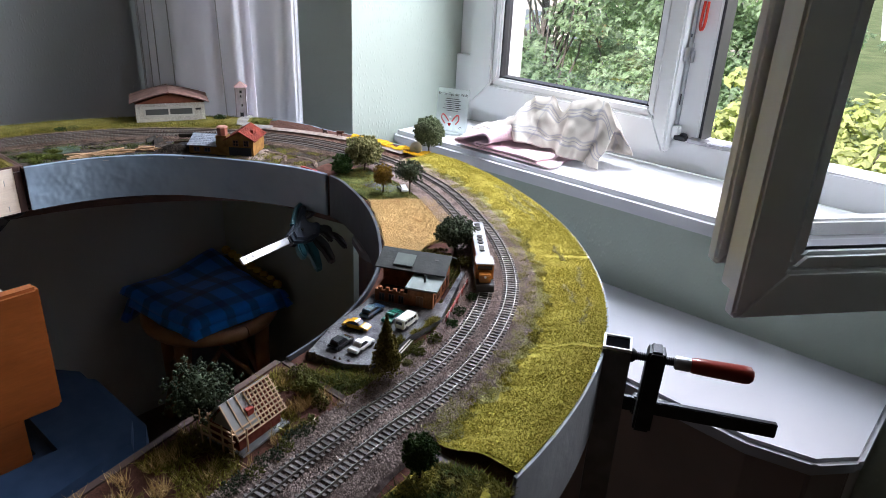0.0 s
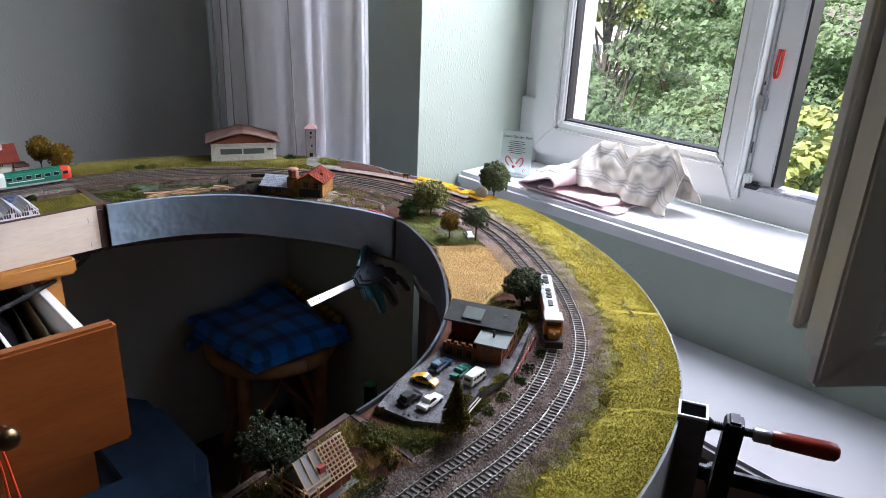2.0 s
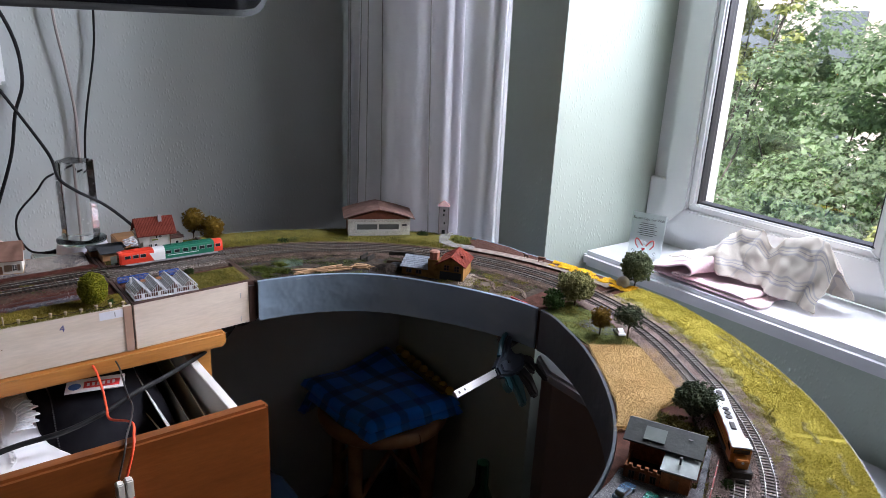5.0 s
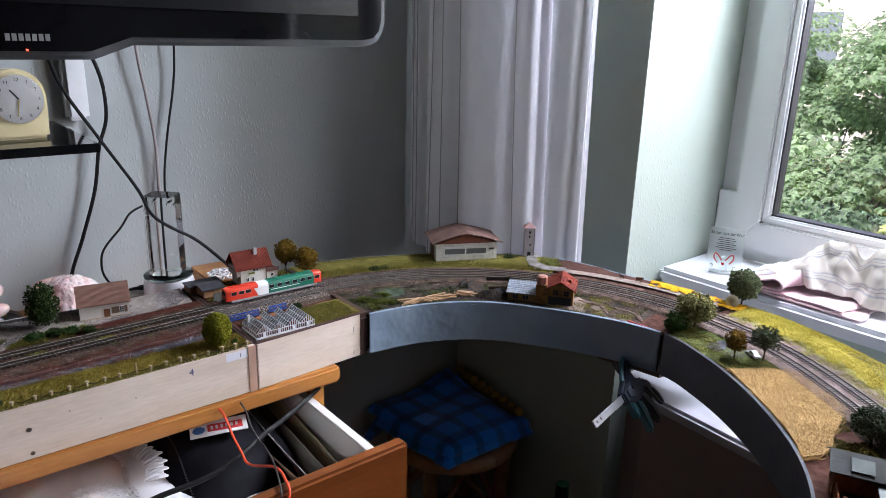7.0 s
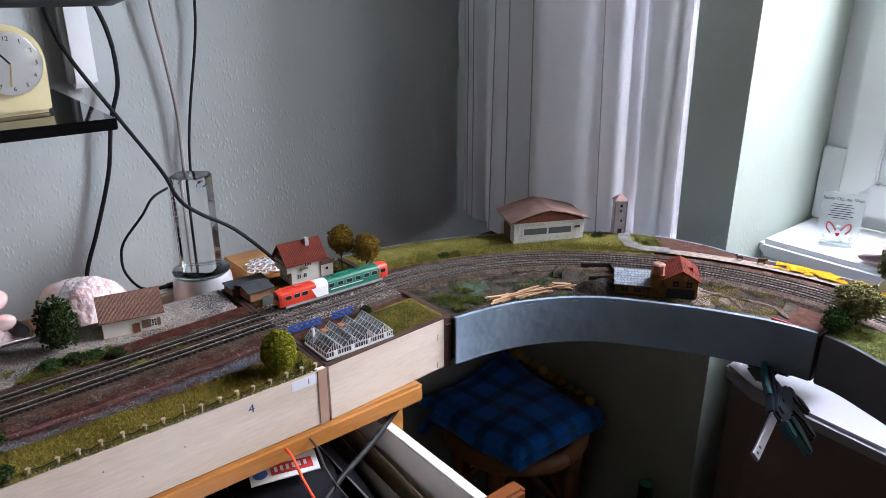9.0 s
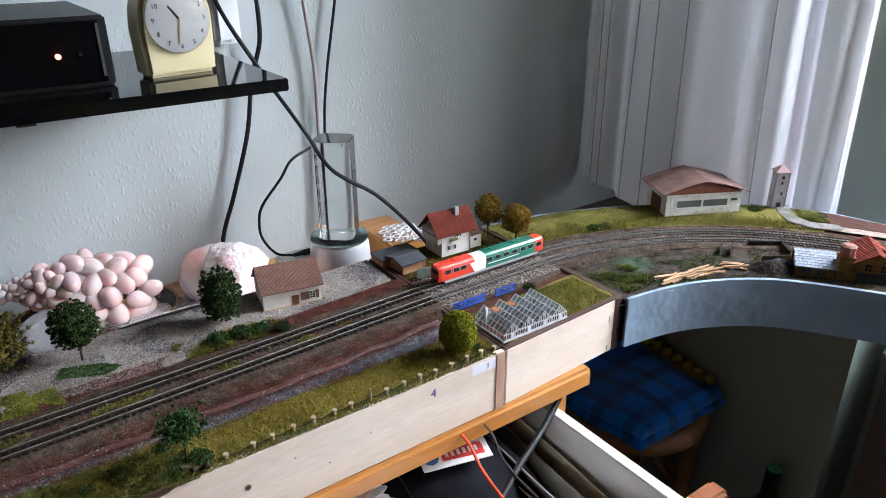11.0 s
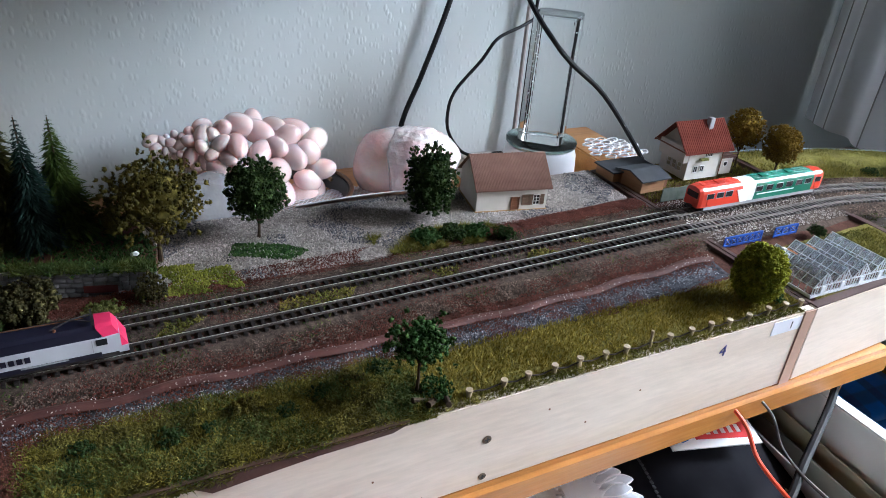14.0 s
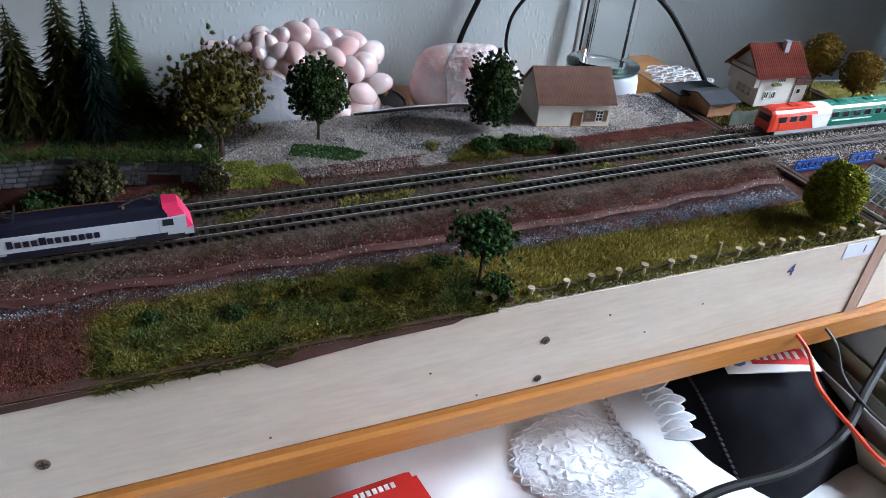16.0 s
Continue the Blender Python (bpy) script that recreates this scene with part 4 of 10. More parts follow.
part("weed_bank", Soup().sheet(lambda u, v: (-0.9962 - 0.058 * u, BANK_Y0 + (BANK_Y1 - BANK_Y0) * v, bank_z(-0.9962 - 0.058 * u, BANK_Y0 + (BANK_Y1 - BANK_Y0) * v) - 0.0006), 34, 110), mat("weed_mat", (0.022, 0.026, 0.008), (0.062, 0.056, 0.015), scale=60, rough=0.95, bump=0.9, bump_scale=900, fine=0.4), long4)
part("bare_earth", uneven(Soup().sheet(lambda u, v: (-1.0035 - 0.052 * u, -0.46 + 0.184 * v, GZ + 0.0025 + 0.001 * math.sin(3.14 * u)), 14, 50), 0.0016, 60), EARTH, long4)
WEEDS = mat("weed_fibres", (0.066, 0.060, 0.013), (0.130, 0.112, 0.023), scale=40, rough=0.9, island=0.3)
fibres("weed_turf", bank_points(30000), 0.0016, WEEDS, long4, 0.0007, 0.9)
fibres("weed_turf", bank_points(26000, 0.0, 42, 6.0), 0.0019, mat("weed_fibres_yellow", (0.17, 0.140, 0.021), (0.26, 0.21, 0.034), scale=40, rough=0.9, island=0.35), long4, 0.0006, 0.9)
fibres("weed_turf", bank_points(26000, 0.06, 36, 2.0), 0.0020, BLADES_DARK, long4, 0.0008, 0.9)
fibres("weed_turf", bank_points(9000, 0.24, 30, 11.0), 0.0026, BLADES_DARK, long4, 0.0009, 0.9)
fibres("weed_turf", np.array([(-0.9960, y, GZ + rng.uniform(-0.001, 0.003)) for y in rng.uniform(BANK_Y0, -0.19, 2600)]), 0.0018, WEEDS, long4, 0.0007, 1.4)
grains("weed_turf", bank_points(12000, 0.05, 60, 4.0, 0.0010), 0.0008, mat("turf_foam", (0.15, 0.135, 0.026), (0.26, 0.225, 0.05), scale=60, rough=0.95, island=0.4), long4)
grains("rust_dust", patchy(rect_points(16000, -1.054, -0.998, -0.46, BANK_Y0 + 0.004, GZ + 0.0040), 34, -0.3, 7.0), 0.0011, rust, long4)
path_x = lambda y: -1.0665 - 0.01 * smoothstep(0.0, 0.2, y)
part("path_edge", Soup().sheet(lambda u, v: (path_x(-0.5 + 0.69 * v) - 0.0040 + 0.0075 * u + 0.0012 * math.sin(70 * v), -0.5 + 0.69 * v, GZ + 0.0045 + 0.0012 * math.sin(3.14 * u) + 0.0006 * math.sin(60 * v)), 4, 90), mat("red_edge_paint", (0.062, 0.018, 0.013), (0.098, 0.031, 0.022), scale=60, rough=0.7, bump=0.4, bump_scale=300), long4, "red-brown low path edge")
part("coal_path", Soup().sheet(lambda u, v: (path_x(-0.5 + 0.69 * v) + 0.002 + 0.021 * u, -0.5 + 0.69 * v, GZ + 0.0025 + 0.0008 * math.sin(33 * v + 4 * u)), 4, 60), GRAVEL_DARK, long4)
grains("coal_gravel", rect_points(15000, -1.066, -1.046, -0.42, 0.17, GZ + 0.0030), 0.0010, STONES_DARK, long4)
grains("coal_gravel", np.array([(path_x(y) + 0.012 + rng.normal(0, 0.0042), y, GZ + 0.0036) for y in rng.uniform(-0.42, 0.18, 5200)]), 0.0007, mat("white_grains", (0.24, 0.24, 0.27), (0.46, 0.46, 0.50), scale=40, rough=0.5, island=0.5), long4)
grains("rust_dust", patchy(rect_points(9000, -1.056, -1.044, -0.40, 0.17, GZ + 0.0040), 40, 0.0, 4.0), 0.0008, rust, long4)
for side in (-0.0395, 0.0395):
    grains("ballast_gravel", near_line(5500, mid[i_a - 20:i_b], side, 0.0055, GZ + 0.0030), 0.0013, STONES, long4)
grains("rust_dust", np.array([(path_x(y) + rng.normal(0, 0.0060), y, GZ + 0.0040) for y in rng.uniform(-0.40, 0.19, 9000)]), 0.0012, rust, long4)
grains("pale_dust", np.array([(path_x(y) + rng.normal(0, 0.003), y, GZ + 0.0060) for y in rng.uniform(-0.40, 0.19, 500)]), 0.0009, STONES_PALE, long4)
yard = [(-1.167, -0.205), (-1.158, -0.12), (-1.160, -0.04), (-1.178, 0.06), (-1.190, 0.20), (-1.255, 0.205), (-1.255, -0.205)]
part("gravel_yard", Soup().prism(yard, GZ - 0.001, GZ + 0.0040), GRAVEL, long4)
grains("yard_gravel", poly_points(22000, yard, GZ + 0.0043), 0.0014, STONES_PALE, long4)
grains("yard_gravel", patchy(poly_points(14000, yard, GZ + 0.0046), 25, 0.15, 3.0), 0.0014, STONES_DARK, long4)
part("red_path", Soup().sheet(lambda u, v: (-1.152 - 0.018 * u - 0.02 * smoothstep(0.4, 1.0, v), -0.42 + 0.63 * v, GZ + 0.0032 + 0.0006 * math.sin(50 * v + 5 * u)), 5, 70), RED_EARTH, long4)

# ---------------------------------------------------------------- writing
def text_soup(words, size, depth=0.0004):
    """Letters of the built-in font as a soup, centred, standing on y = 0 in the xy plane."""
    cu = bpy.data.curves.new("letters", "FONT")
    cu.body, cu.size, cu.extrude, cu.align_x, cu.resolution_u = words, size, depth / 2, "CENTER", 2
    ob = bpy.data.objects.new("letters", cu)
    scene.collection.objects.link(ob)
    me = ob.to_mesh()
    s = Soup().add([tuple(v.co) for v in me.vertices], [tuple(p.vertices) for p in me.polygons])
    ob.to_mesh_clear()
    bpy.data.objects.remove(ob)
    bpy.data.curves.remove(cu)
    return s


def moved(s, m):
    out = Soup()
    return out.add(np.concatenate(s.v), s.f, m)


FACE_EAST = Matrix(((0, 0, 1, 0), (1, 0, 0, 0), (0, 1, 0, 0), (0, 0, 0, 1)))      # xy drawing onto a wall that faces +x

# ---------------------------------------------------------------- desk with open drawer
desk = thing("desk", "orange-stained wooden desk carrying the layout, one drawer open", "desk")
part("desktop", Soup().box(-1.472, -0.9925, -1.30, 0.3360, 0.7450, 0.7695), DESK, desk, bevel=0.004, smooth=True)
part("side_panel", Soup().box(-1.455, -1.010, 0.296, 0.318, 0.0, 0.7445), DESK, desk, bevel=0.002)
part("side_panel", Soup().box(-1.455, -1.010, -0.60, -0.578, 0.0, 0.7445), DESK, desk, bevel=0.002)
part("back_panel", Soup().box(-1.462, -1.4555, -1.28, 0.318, 0.0, 0.7445), DRAWER_WOOD, desk)
for k in range(2):
    part("drawer_front", Soup().box(-1.010, -0.992, -0.575, 0.318, 0.02 + 0.275 * k, 0.285 + 0.275 * k), DRAWER_WOOD, desk, bevel=0.003)
drawer = part("open_drawer", Soup().box(-1.30, -0.825, -0.545, 0.296, 0.600, 0.608), WHITE_BOARD, desk)
part("drawer_front", Soup().box(-0.826, -0.806, -0.56, 0.319, 0.575, 0.747), DRAWER_WOOD, drawer, "red-brown wooden drawer front", bevel=0.004, smooth=True)
part("drawer_side", Soup().box(-1.30, -0.8265, 0.284, 0.297, 0.600, 0.727), WHITE_BOARD, drawer, bevel=0.001)
part("drawer_side", Soup().box(-1.30, -0.8265, -0.546, -0.533, 0.600, 0.727), WHITE_BOARD, drawer, bevel=0.001)
part("drawer_back", Soup().box(-1.31, -1.3005, -0.545, 0.296, 0.600, 0.727), WHITE_BOARD, drawer)
BRASS = mat("old_brass", (0.24, 0.17, 0.09), (0.30, 0.22, 0.12), scale=80, rough=0.32, metal=1.0)
knob_rows = [(0.007, 0.0), (0.0065, 0.004), (0.005, 0.010), (0.009, 0.014), (0.0135, 0.018), (0.0145, 0.023), (0.012, 0.028), (0.006, 0.0305), (0.0005, 0.031)]
for ky in (0.178, -0.36):
    part("knob", Soup().lathe(knob_rows, 24, pose(-0.806, ky, 0.655, 0, 90, 0)), BRASS, drawer, "dull brass knob", smooth=True)

# what lies in the drawer
WHITE_CLOTH = mat("white_linen", (0.88, 0.88, 0.90), (0.84, 0.84, 0.87), scale=40, rough=0.85, bump=0.35, bump_scale=900, sheen=0.2)


def cloth_z(x, y):
    return 0.684 + 0.012 * noise.noise(Vector((x * 9, y * 9, 0.0))) + 0.005 * noise.noise(Vector((x * 31, y * 26, 2.0))) + 0.004 * math.sin(60 * y + 14 * x) * smoothstep(-0.02, -0.20, y)


whole("folded_tablecloth", Soup().sheet(lambda u, v: (-1.22 + 0.385 * u, -0.52 + 0.770 * v, cloth_z(-1.22 + 0.385 * u, -0.52 + 0.770 * v) - 0.026 * smoothstep(0.78, 0.86, v)), 60, 110), WHITE_CLOTH, "white folded table linen filling the drawer", "tablecloth", smooth=True, solid=0.004)

lace = thing("lace_doily", "white crocheted lace doily with flower pattern", "doily")
ls = Soup()
LC = (-1.000, 0.0)


def lace_pt(r, a, dz=0.004):
    x, y = LC[0] + r * math.cos(a) * 0.85, LC[1] + r * math.sin(a)
    return (x, y, cloth_z(x, y) + dz)


LACE = mat("lace_cotton", (0.86, 0.86, 0.88), (0.80, 0.80, 0.84), scale=700, rough=0.9, bump=0.5, bump_scale=1100, sheen=0.2)
for r in (0.030, 0.042, 0.046):
    ls.tube([lace_pt(r + 0.0015 * math.sin(24 * k * 0.05236), k * 0.05236, 0.003) for k in range(121)], 0.0005, 5)
flowers = [(0.0, 0.0)] + [(0.0195 * math.cos(j * 1.0472), 0.0195 * math.sin(j * 1.0472)) for j in range(6)]
for fx, fy in flowers:
    for i in range(6):
        a = i * 1.0472 + fx * 70

        def leaf(u, v, a=a, fx=fx, fy=fy):
            w = 0.0023 * (v - 0.5) * 2 * math.sin(math.pi * (0.06 + 0.9 * u))
            x = LC[0] + (fx + 0.0098 * u * math.cos(a) - w * math.sin(a)) * 0.85
            y = LC[1] + fy + 0.0098 * u * math.sin(a) + w * math.cos(a)
            return (x, y, cloth_z(x, y) + 0.0026 + 0.0006 * math.sin(math.pi * u) * (1 - (2 * v - 1) ** 2) + 0.0002 * math.sin(5 * math.pi * v))

        part("leaf", Soup().sheet(leaf, 6, 6), LACE, lace, smooth=True)
for i in range(30):
    a = i * 0.20944
    ls.tube([lace_pt(0.046 + 0.005 * math.sin(math.pi * k / 6), a + 0.20944 * k / 6, 0.003) for k in range(7)], 0.0005, 4)
for i in range(420):
    a = rng.uniform(0, 6.28)
    r = 0.031 + 0.0105 * rng.uniform(0, 1)
    ls.tube([lace_pt(r, a, 0.003), lace_pt(r + 0.003, a + 0.05, 0.0028), lace_pt(r + 0.001, a + 0.08, 0.003)], 0.00035, 4)
part("crochet", ls, LACE, lace)
part("ground", Soup().sheet(lambda u, v: lace_pt(0.048 * u, 6.2832 * v, 0.0022), 16, 60), LACE, lace, smooth=True)
frill = thing("lace_border", "white cutwork petals edging a tablecloth beside the black pouch", "tablecloth")
VOILE = translucent(mat("sheer_cotton", (0.62, 0.63, 0.66), (0.70, 0.71, 0.74), scale=200, rough=0.9), 0.4)
for i in range(12):
    t = i / 11
    px, py = -1.060 + 0.074 * t, 0.052 + 0.014 * math.sin(math.pi * (0.15 + 0.75 * t))
    a = 0.75 - 1.25 * t + 0.1 * math.sin(7 * i)
    le, wi = 0.024 + 0.003 * math.sin(3 * i), 0.0056

    def petal(u, v, px=px, py=py, a=a, le=le, wi=wi, i=i):
        s = le * u
        w = wi * (v - 0.5) * 2 * math.sin(math.pi * (0.04 + 0.93 * u)) ** 0.8
        return (px - s * math.sin(a) + w * math.cos(a), py + s * math.cos(a) + w * math.sin(a), 0.7000 + 0.005 * math.sin(math.pi * u * 0.75) + 0.0006 * (i % 3))

    pt = part("petal", Soup().sheet(petal, 8, 4), VOILE, frill, "sheer petal with corded rim", smooth=True)
    rim = [petal(u / 8, 0) for u in range(9)] + [petal(u / 8, 1) for u in range(8, -1, -1)]
    part("rim", Soup().tube(rim, 0.00075, 5), WHITE_CLOTH, pt, smooth=True)
for k in range(2):
    part("braid", Soup().tube([(-1.09 + 0.165 * t + 0.003 * math.sin(90 * t + 3.14 * k), 0.047 + 0.004 * math.sin(9 * t) + 0.0030 * math.cos(90 * t + 3.14 * k), cloth_z(-1.09 + 0.165 * t, 0.047) + 0.003 + 0.0008 * math.sin(180 * t + 3.14 * k)) for t in [j / 120 for j in range(121)]], 0.0011, 6), WHITE_CLOTH, frill, smooth=True)

NYLON = mat("black_nylon", (0.008, 0.008, 0.011), (0.014, 0.014, 0.018), scale=30, rough=0.85, bump=0.4, bump_scale=1500, spec=0.08)
bag = thing("bag", "black nylon pouch with a zip and sewn label", "bag")


def bag_pt(u, v):
    x = -1.20 + 0.252 * u + 0.012 * v * u
    y = 0.082 + 0.168 * v
    h = (math.sin(math.pi * min(1, max(0, u))) ** 0.35) * (math.sin(math.pi * v) ** 0.3)
    return (x + 0.012 * math.sin(5 * v), y, 0.650 + 0.072 * h + 0.004 * noise.noise(Vector((x * 22, y * 22, 5))))


part("body", Soup().sheet(bag_pt, 40, 30), NYLON, bag, smooth=True, solid=0.002)
part("base", Soup().box(-1.18, -0.962, 0.094, 0.24, 0.640, 0.655), NYLON, bag, bevel=0.006)
zipper = Soup()
for k in range(46):
    x, y, z = bag_pt(0.30 + 0.66 * k / 46, 0.14 + 0.02 * math.sin(k * 0.1))
    zipper.box(x - 0.0014, x + 0.0014, y - 0.0008, y + 0.0008, z - 0.0003, z + 0.0010)
part("zip", zipper, mat("zip_teeth", (0.03, 0.03, 0.034), rough=0.5), bag)
LABEL_W, LABEL_R, LABEL_B = mat("label_white", (0.75, 0.75, 0.76), rough=0.6), mat("label_red", (0.55, 0.03, 0.03), rough=0.55), mat("label_blue", (0.06, 0.16, 0.50), rough=0.55)
lm = pose(-1.010, 0.160, 0.7262, 2, 4, -17)
tag = part("label", Soup().box(-0.016, 0.016, -0.036, 0.036, 0, 0.0012, lm), LABEL_W, bag, "white sewn label with red and blue marks")
part("red_mark", Soup().prism([(-0.008, -0.014), (0.008, -0.014), (0.010, 0.030), (-0.006, 0.030)], 0.0012, 0.0016, lm), LABEL_R, tag)
part("blue_mark", Soup().cyl(0.002, -0.025, 0.0012, 0.0016, 0.008, n=9, m=lm), LABEL_B, tag)
bar = Soup()
for k in range(6):
    bar.box(-0.003, 0.0045, -0.010 + 0.0062 * k, -0.0068 + 0.0062 * k, 0.0016, 0.0019, lm)
part("white_bars", bar, LABEL_W, tag)

PAPER, FOLDER, GREEN_CARD = mat("paper", (0.66, 0.66, 0.66), (0.60, 0.60, 0.61), scale=15, rough=0.8), mat("yellow_folder", (0.50, 0.46, 0.30), (0.56, 0.52, 0.36), scale=9, rough=0.7), mat("green_folder", (0.14, 0.13, 0.10), rough=0.6)
for k, (yy, ma, top, lean, nm, lb) in enumerate([(0.277, PAPER, 0.722, 3, "paper_sheet", "white paper sheets standing in the drawer"), (0.268, FOLDER, 0.702, 8, "folder", "yellow cardboard folder standing in the drawer"), (0.258, GREEN_CARD, 0.690, 12, "folder", "dark grey cardboard folder in the drawer"), (0.250, PAPER, 0.716, 14, "paper_sheet", "curled white printed sheets in the drawer"), (0.238, FOLDER, 0.688, 20, "folder", "pale yellow envelope leaning in the drawer")]):
    s = Soup().sheet(lambda u, v, yy=yy, top=top, k=k: (-1.24 + 0.40 * u, yy + 0.012 * math.sin(2.2 * u + k) * v - 0.02 * v * v * (k > 2), 0.612 + (top - 0.612) * v * (1 - 0.18 * u * (k % 2))), 20, 6)
    whole(nm, s, ma, lb, "stationery", group="papers in the drawer", smooth=True, solid=0.0012)
remote = thing("handheld_controller", "red handheld train controller lying in the drawer", "controller")
rm = pose(-0.950, -0.146, 0.700, 0, -6, 4)
part("case", Soup().prism([(-0.055, -0.030), (0.050, -0.034), (0.062, 0), (0.050, 0.034), (-0.055, 0.030)], 0.0, 0.020, rm), mat("red_case", (0.50, 0.025, 0.02), rough=0.35), remote, bevel=0.005, smooth=True)
rb = Soup()
for k in range(7):
    rb.box(-0.046, -0.042, -0.012 + 0.0038 * k, -0.0095 + 0.0038 * k, 0.0201, 0.0206, rm)
part("white_bars", rb, LABEL_W, remote)

# ---------------------------------------------------------------- wires
ORANGE_WIRE = mat("orange_wire", (0.80, 0.085, 0.03), rough=0.4)


def wire(label, pts, r, material, name="cable", n=10):
    return whole(name, Soup().tube(spline(pts, n), r, 8), material, label, "cable", smooth=True)


conn = thing("connector", "white twin wire connector hanging on the drawer front", "connector")
part("block", Soup().box(-0.799, -0.788, 0.132, 0.1405, 0.688, 0.712).box(-0.799, -0.788, 0.1415, 0.150, 0.690, 0.714), mat("white_plug", (0.70, 0.68, 0.64), rough=0.45), conn, bevel=0.0015, smooth=True)
wire("orange wire running from the layout down the drawer front", [(-1.04, 0.148, 0.768), (-1.01, 0.153, 0.767), (-0.984, 0.158, 0.758), (-0.965, 0.160, 0.738), (-0.930, 0.156, 0.733), (-0.898, 0.153, 0.733), (-0.862, 0.169, 0.742), (-0.818, 0.161, 0.7505), (-0.803, 0.156, 0.744), (-0.7985, 0.146, 0.714)], 0.0016, ORANGE_WIRE)
wire("orange wire hanging below the connector", [(-0.795, 0.146, 0.690), (-0.797, 0.160, 0.670), (-0.796, 0.172, 0.640), (-0.797, 0.180, 0.56)], 0.0016, ORANGE_WIRE)
wire("orange wire hanging below the connector", [(-0.795, 0.136, 0.690), (-0.797, 0.150, 0.668), (-0.796, 0.166, 0.635), (-0.797, 0.170, 0.56)], 0.0016, ORANGE_WIRE)
wire("thin grey wire running from the layout into the drawer", [(-1.04, 0.178, 0.768), (-1.01, 0.181, 0.767), (-0.984, 0.186, 0.757), (-0.968, 0.187, 0.738), (-0.945, 0.186, 0.731), (-0.919, 0.184, 0.731), (-0.870, 0.171, 0.742), (-0.818, 0.153, 0.7502), (-0.804, 0.147, 0.742), (-0.7985, 0.137, 0.713)], 0.0011, mat("dark_wire", (0.05, 0.05, 0.05), rough=0.4))
wire("thick black cable draped across the open drawer", [(-1.07, 0.378, 0.742), (-1.035, 0.345, 0.737), (-0.998, 0.285, 0.733), (-0.975, 0.240, 0.730), (-0.955, 0.198, 0.729), (-0.934, 0.155, 0.724), (-0.927, 0.108, 0.716), (-0.932, 0.055, 0.711), (-0.928, 0.010, 0.706), (-0.918, -0.06, 0.702), (-0.90, -0.14, 0.700)], 0.0033, CABLE)
whole("inline_switch", Soup().box(-1.09, -1.04, 0.350, 0.368, 0.738, 0.752), BLACK, "black inline switch on a cable below the board", "switch", bevel=0.003).matrix_basis = pose(0, 0.0, 0.006)
wire("black cable hanging below the layout board", [(-1.15, 0.40, 0.765), (-1.11, 0.366, 0.752), (-1.07, 0.359, 0.751), (-1.03, 0.372, 0.757), (-1.015, 0.395, 0.772)], 0.0025, CABLE)

# ---------------------------------------------------------------- television, shelf, clock
tv = thing("television", "black glossy flat television on a wall bracket", "television")
outline = [(-0.62, 1.192), (0.060, 1.192), (0.082, 1.200), (0.100, 1.2065), (0.385, 1.2075), (0.405, 1.211), (0.417, 1.223), (0.421, 1.240), (0.421, 1.80), (-0.62, 1.80)]
M_TV = FACE_EAST
part("rim", Soup().prism(outline, -1.052, -1.004, M_TV), mat("smoked_rim", (0.10, 0.105, 0.115), (0.13, 0.135, 0.145), rough=0.12), tv, "smoked clear rim", bevel=0.004, smooth=True)
inner = [(-0.615, 1.1975), (0.057, 1.1975), (0.080, 1.2055), (0.098, 1.212), (0.382, 1.213), (0.400, 1.216), (0.410, 1.226), (0.4145, 1.242), (0.4145, 1.79), (-0.615, 1.79)]
part("bezel", Soup().prism(inner, -1.030, -1.001, M_TV), BLACK_GLOSS, tv, bevel=0.003, smooth=True)
part("screen", Soup().prism([(-0.58, 1.245), (0.375, 1.245), (0.375, 1.78), (-0.58, 1.78)], -1.002, -0.9998, M_TV), mat("tv_screen", (0.008, 0.008, 0.009), rough=0.25), tv)
BADGE = mat("badge_silver", (0.45, 0.45, 0.46), rough=0.35, metal=0.6)
for k in range(7):
    part("badge_bar", Soup().box(-0.0175 + 0.0057 * k, -0.0135 + 0.0057 * k, 1.210, 1.2165, -1.0010, -1.0004, M_TV), BADGE, tv, "silver bar")
part("standby_light", Soup().cyl(-0.0005, 1.2015, -1.001, -0.9995, 0.0011, n=10, m=M_TV), glow("standby_red", (0.9, 0.06, 0.03), 2.0), tv)
part("bracket", Soup().box(-1.479, -1.052, -0.16, -0.06, 1.40, 1.52), BLACK, tv, bevel=0.004)
shelf = thing("wall_shelf", "black glossy glass shelf on the wall", "shelf")
part("board", Soup().box(-1.478, -1.200, -0.62, 0.101, 1.066, 1.078), BLACK_GLOSS, shelf, bevel=0.001)
part("bracket", Soup().box(-1.478, -1.23, -0.13, -0.115, 1.058, 1.0657), BLACK, shelf)
box_ = thing("set_top_box", "black receiver box with a red light on the shelf", "receiver")
part("case", Soup().box(-1.44, -1.262, -0.36, -0.040, 1.0785, 1.140), BLACK, box_, bevel=0.002)
part("front", Soup().box(-1.2618, -1.2595, -0.355, -0.047, 1.083, 1.136), BLACK_GLOSS, box_, bevel=0.0008)
part("door_edge", Soup().box(-1.2594, -1.2585, -0.0500, -0.0475, 1.088, 1.134), STEEL, box_)
part("power_light", Soup().cyl(-0.084, 1.108, -1.2594, -1.2575, 0.0023, n=12, m=FACE_EAST), glow("power_red", (1.0, 0.10, 0.03), 9.0), box_, "glowing red power light")
part("button", Soup().cyl(-0.066, 1.1085, -1.2594, -1.2582, 0.0019, n=12, m=FACE_EAST), BLACK, box_)
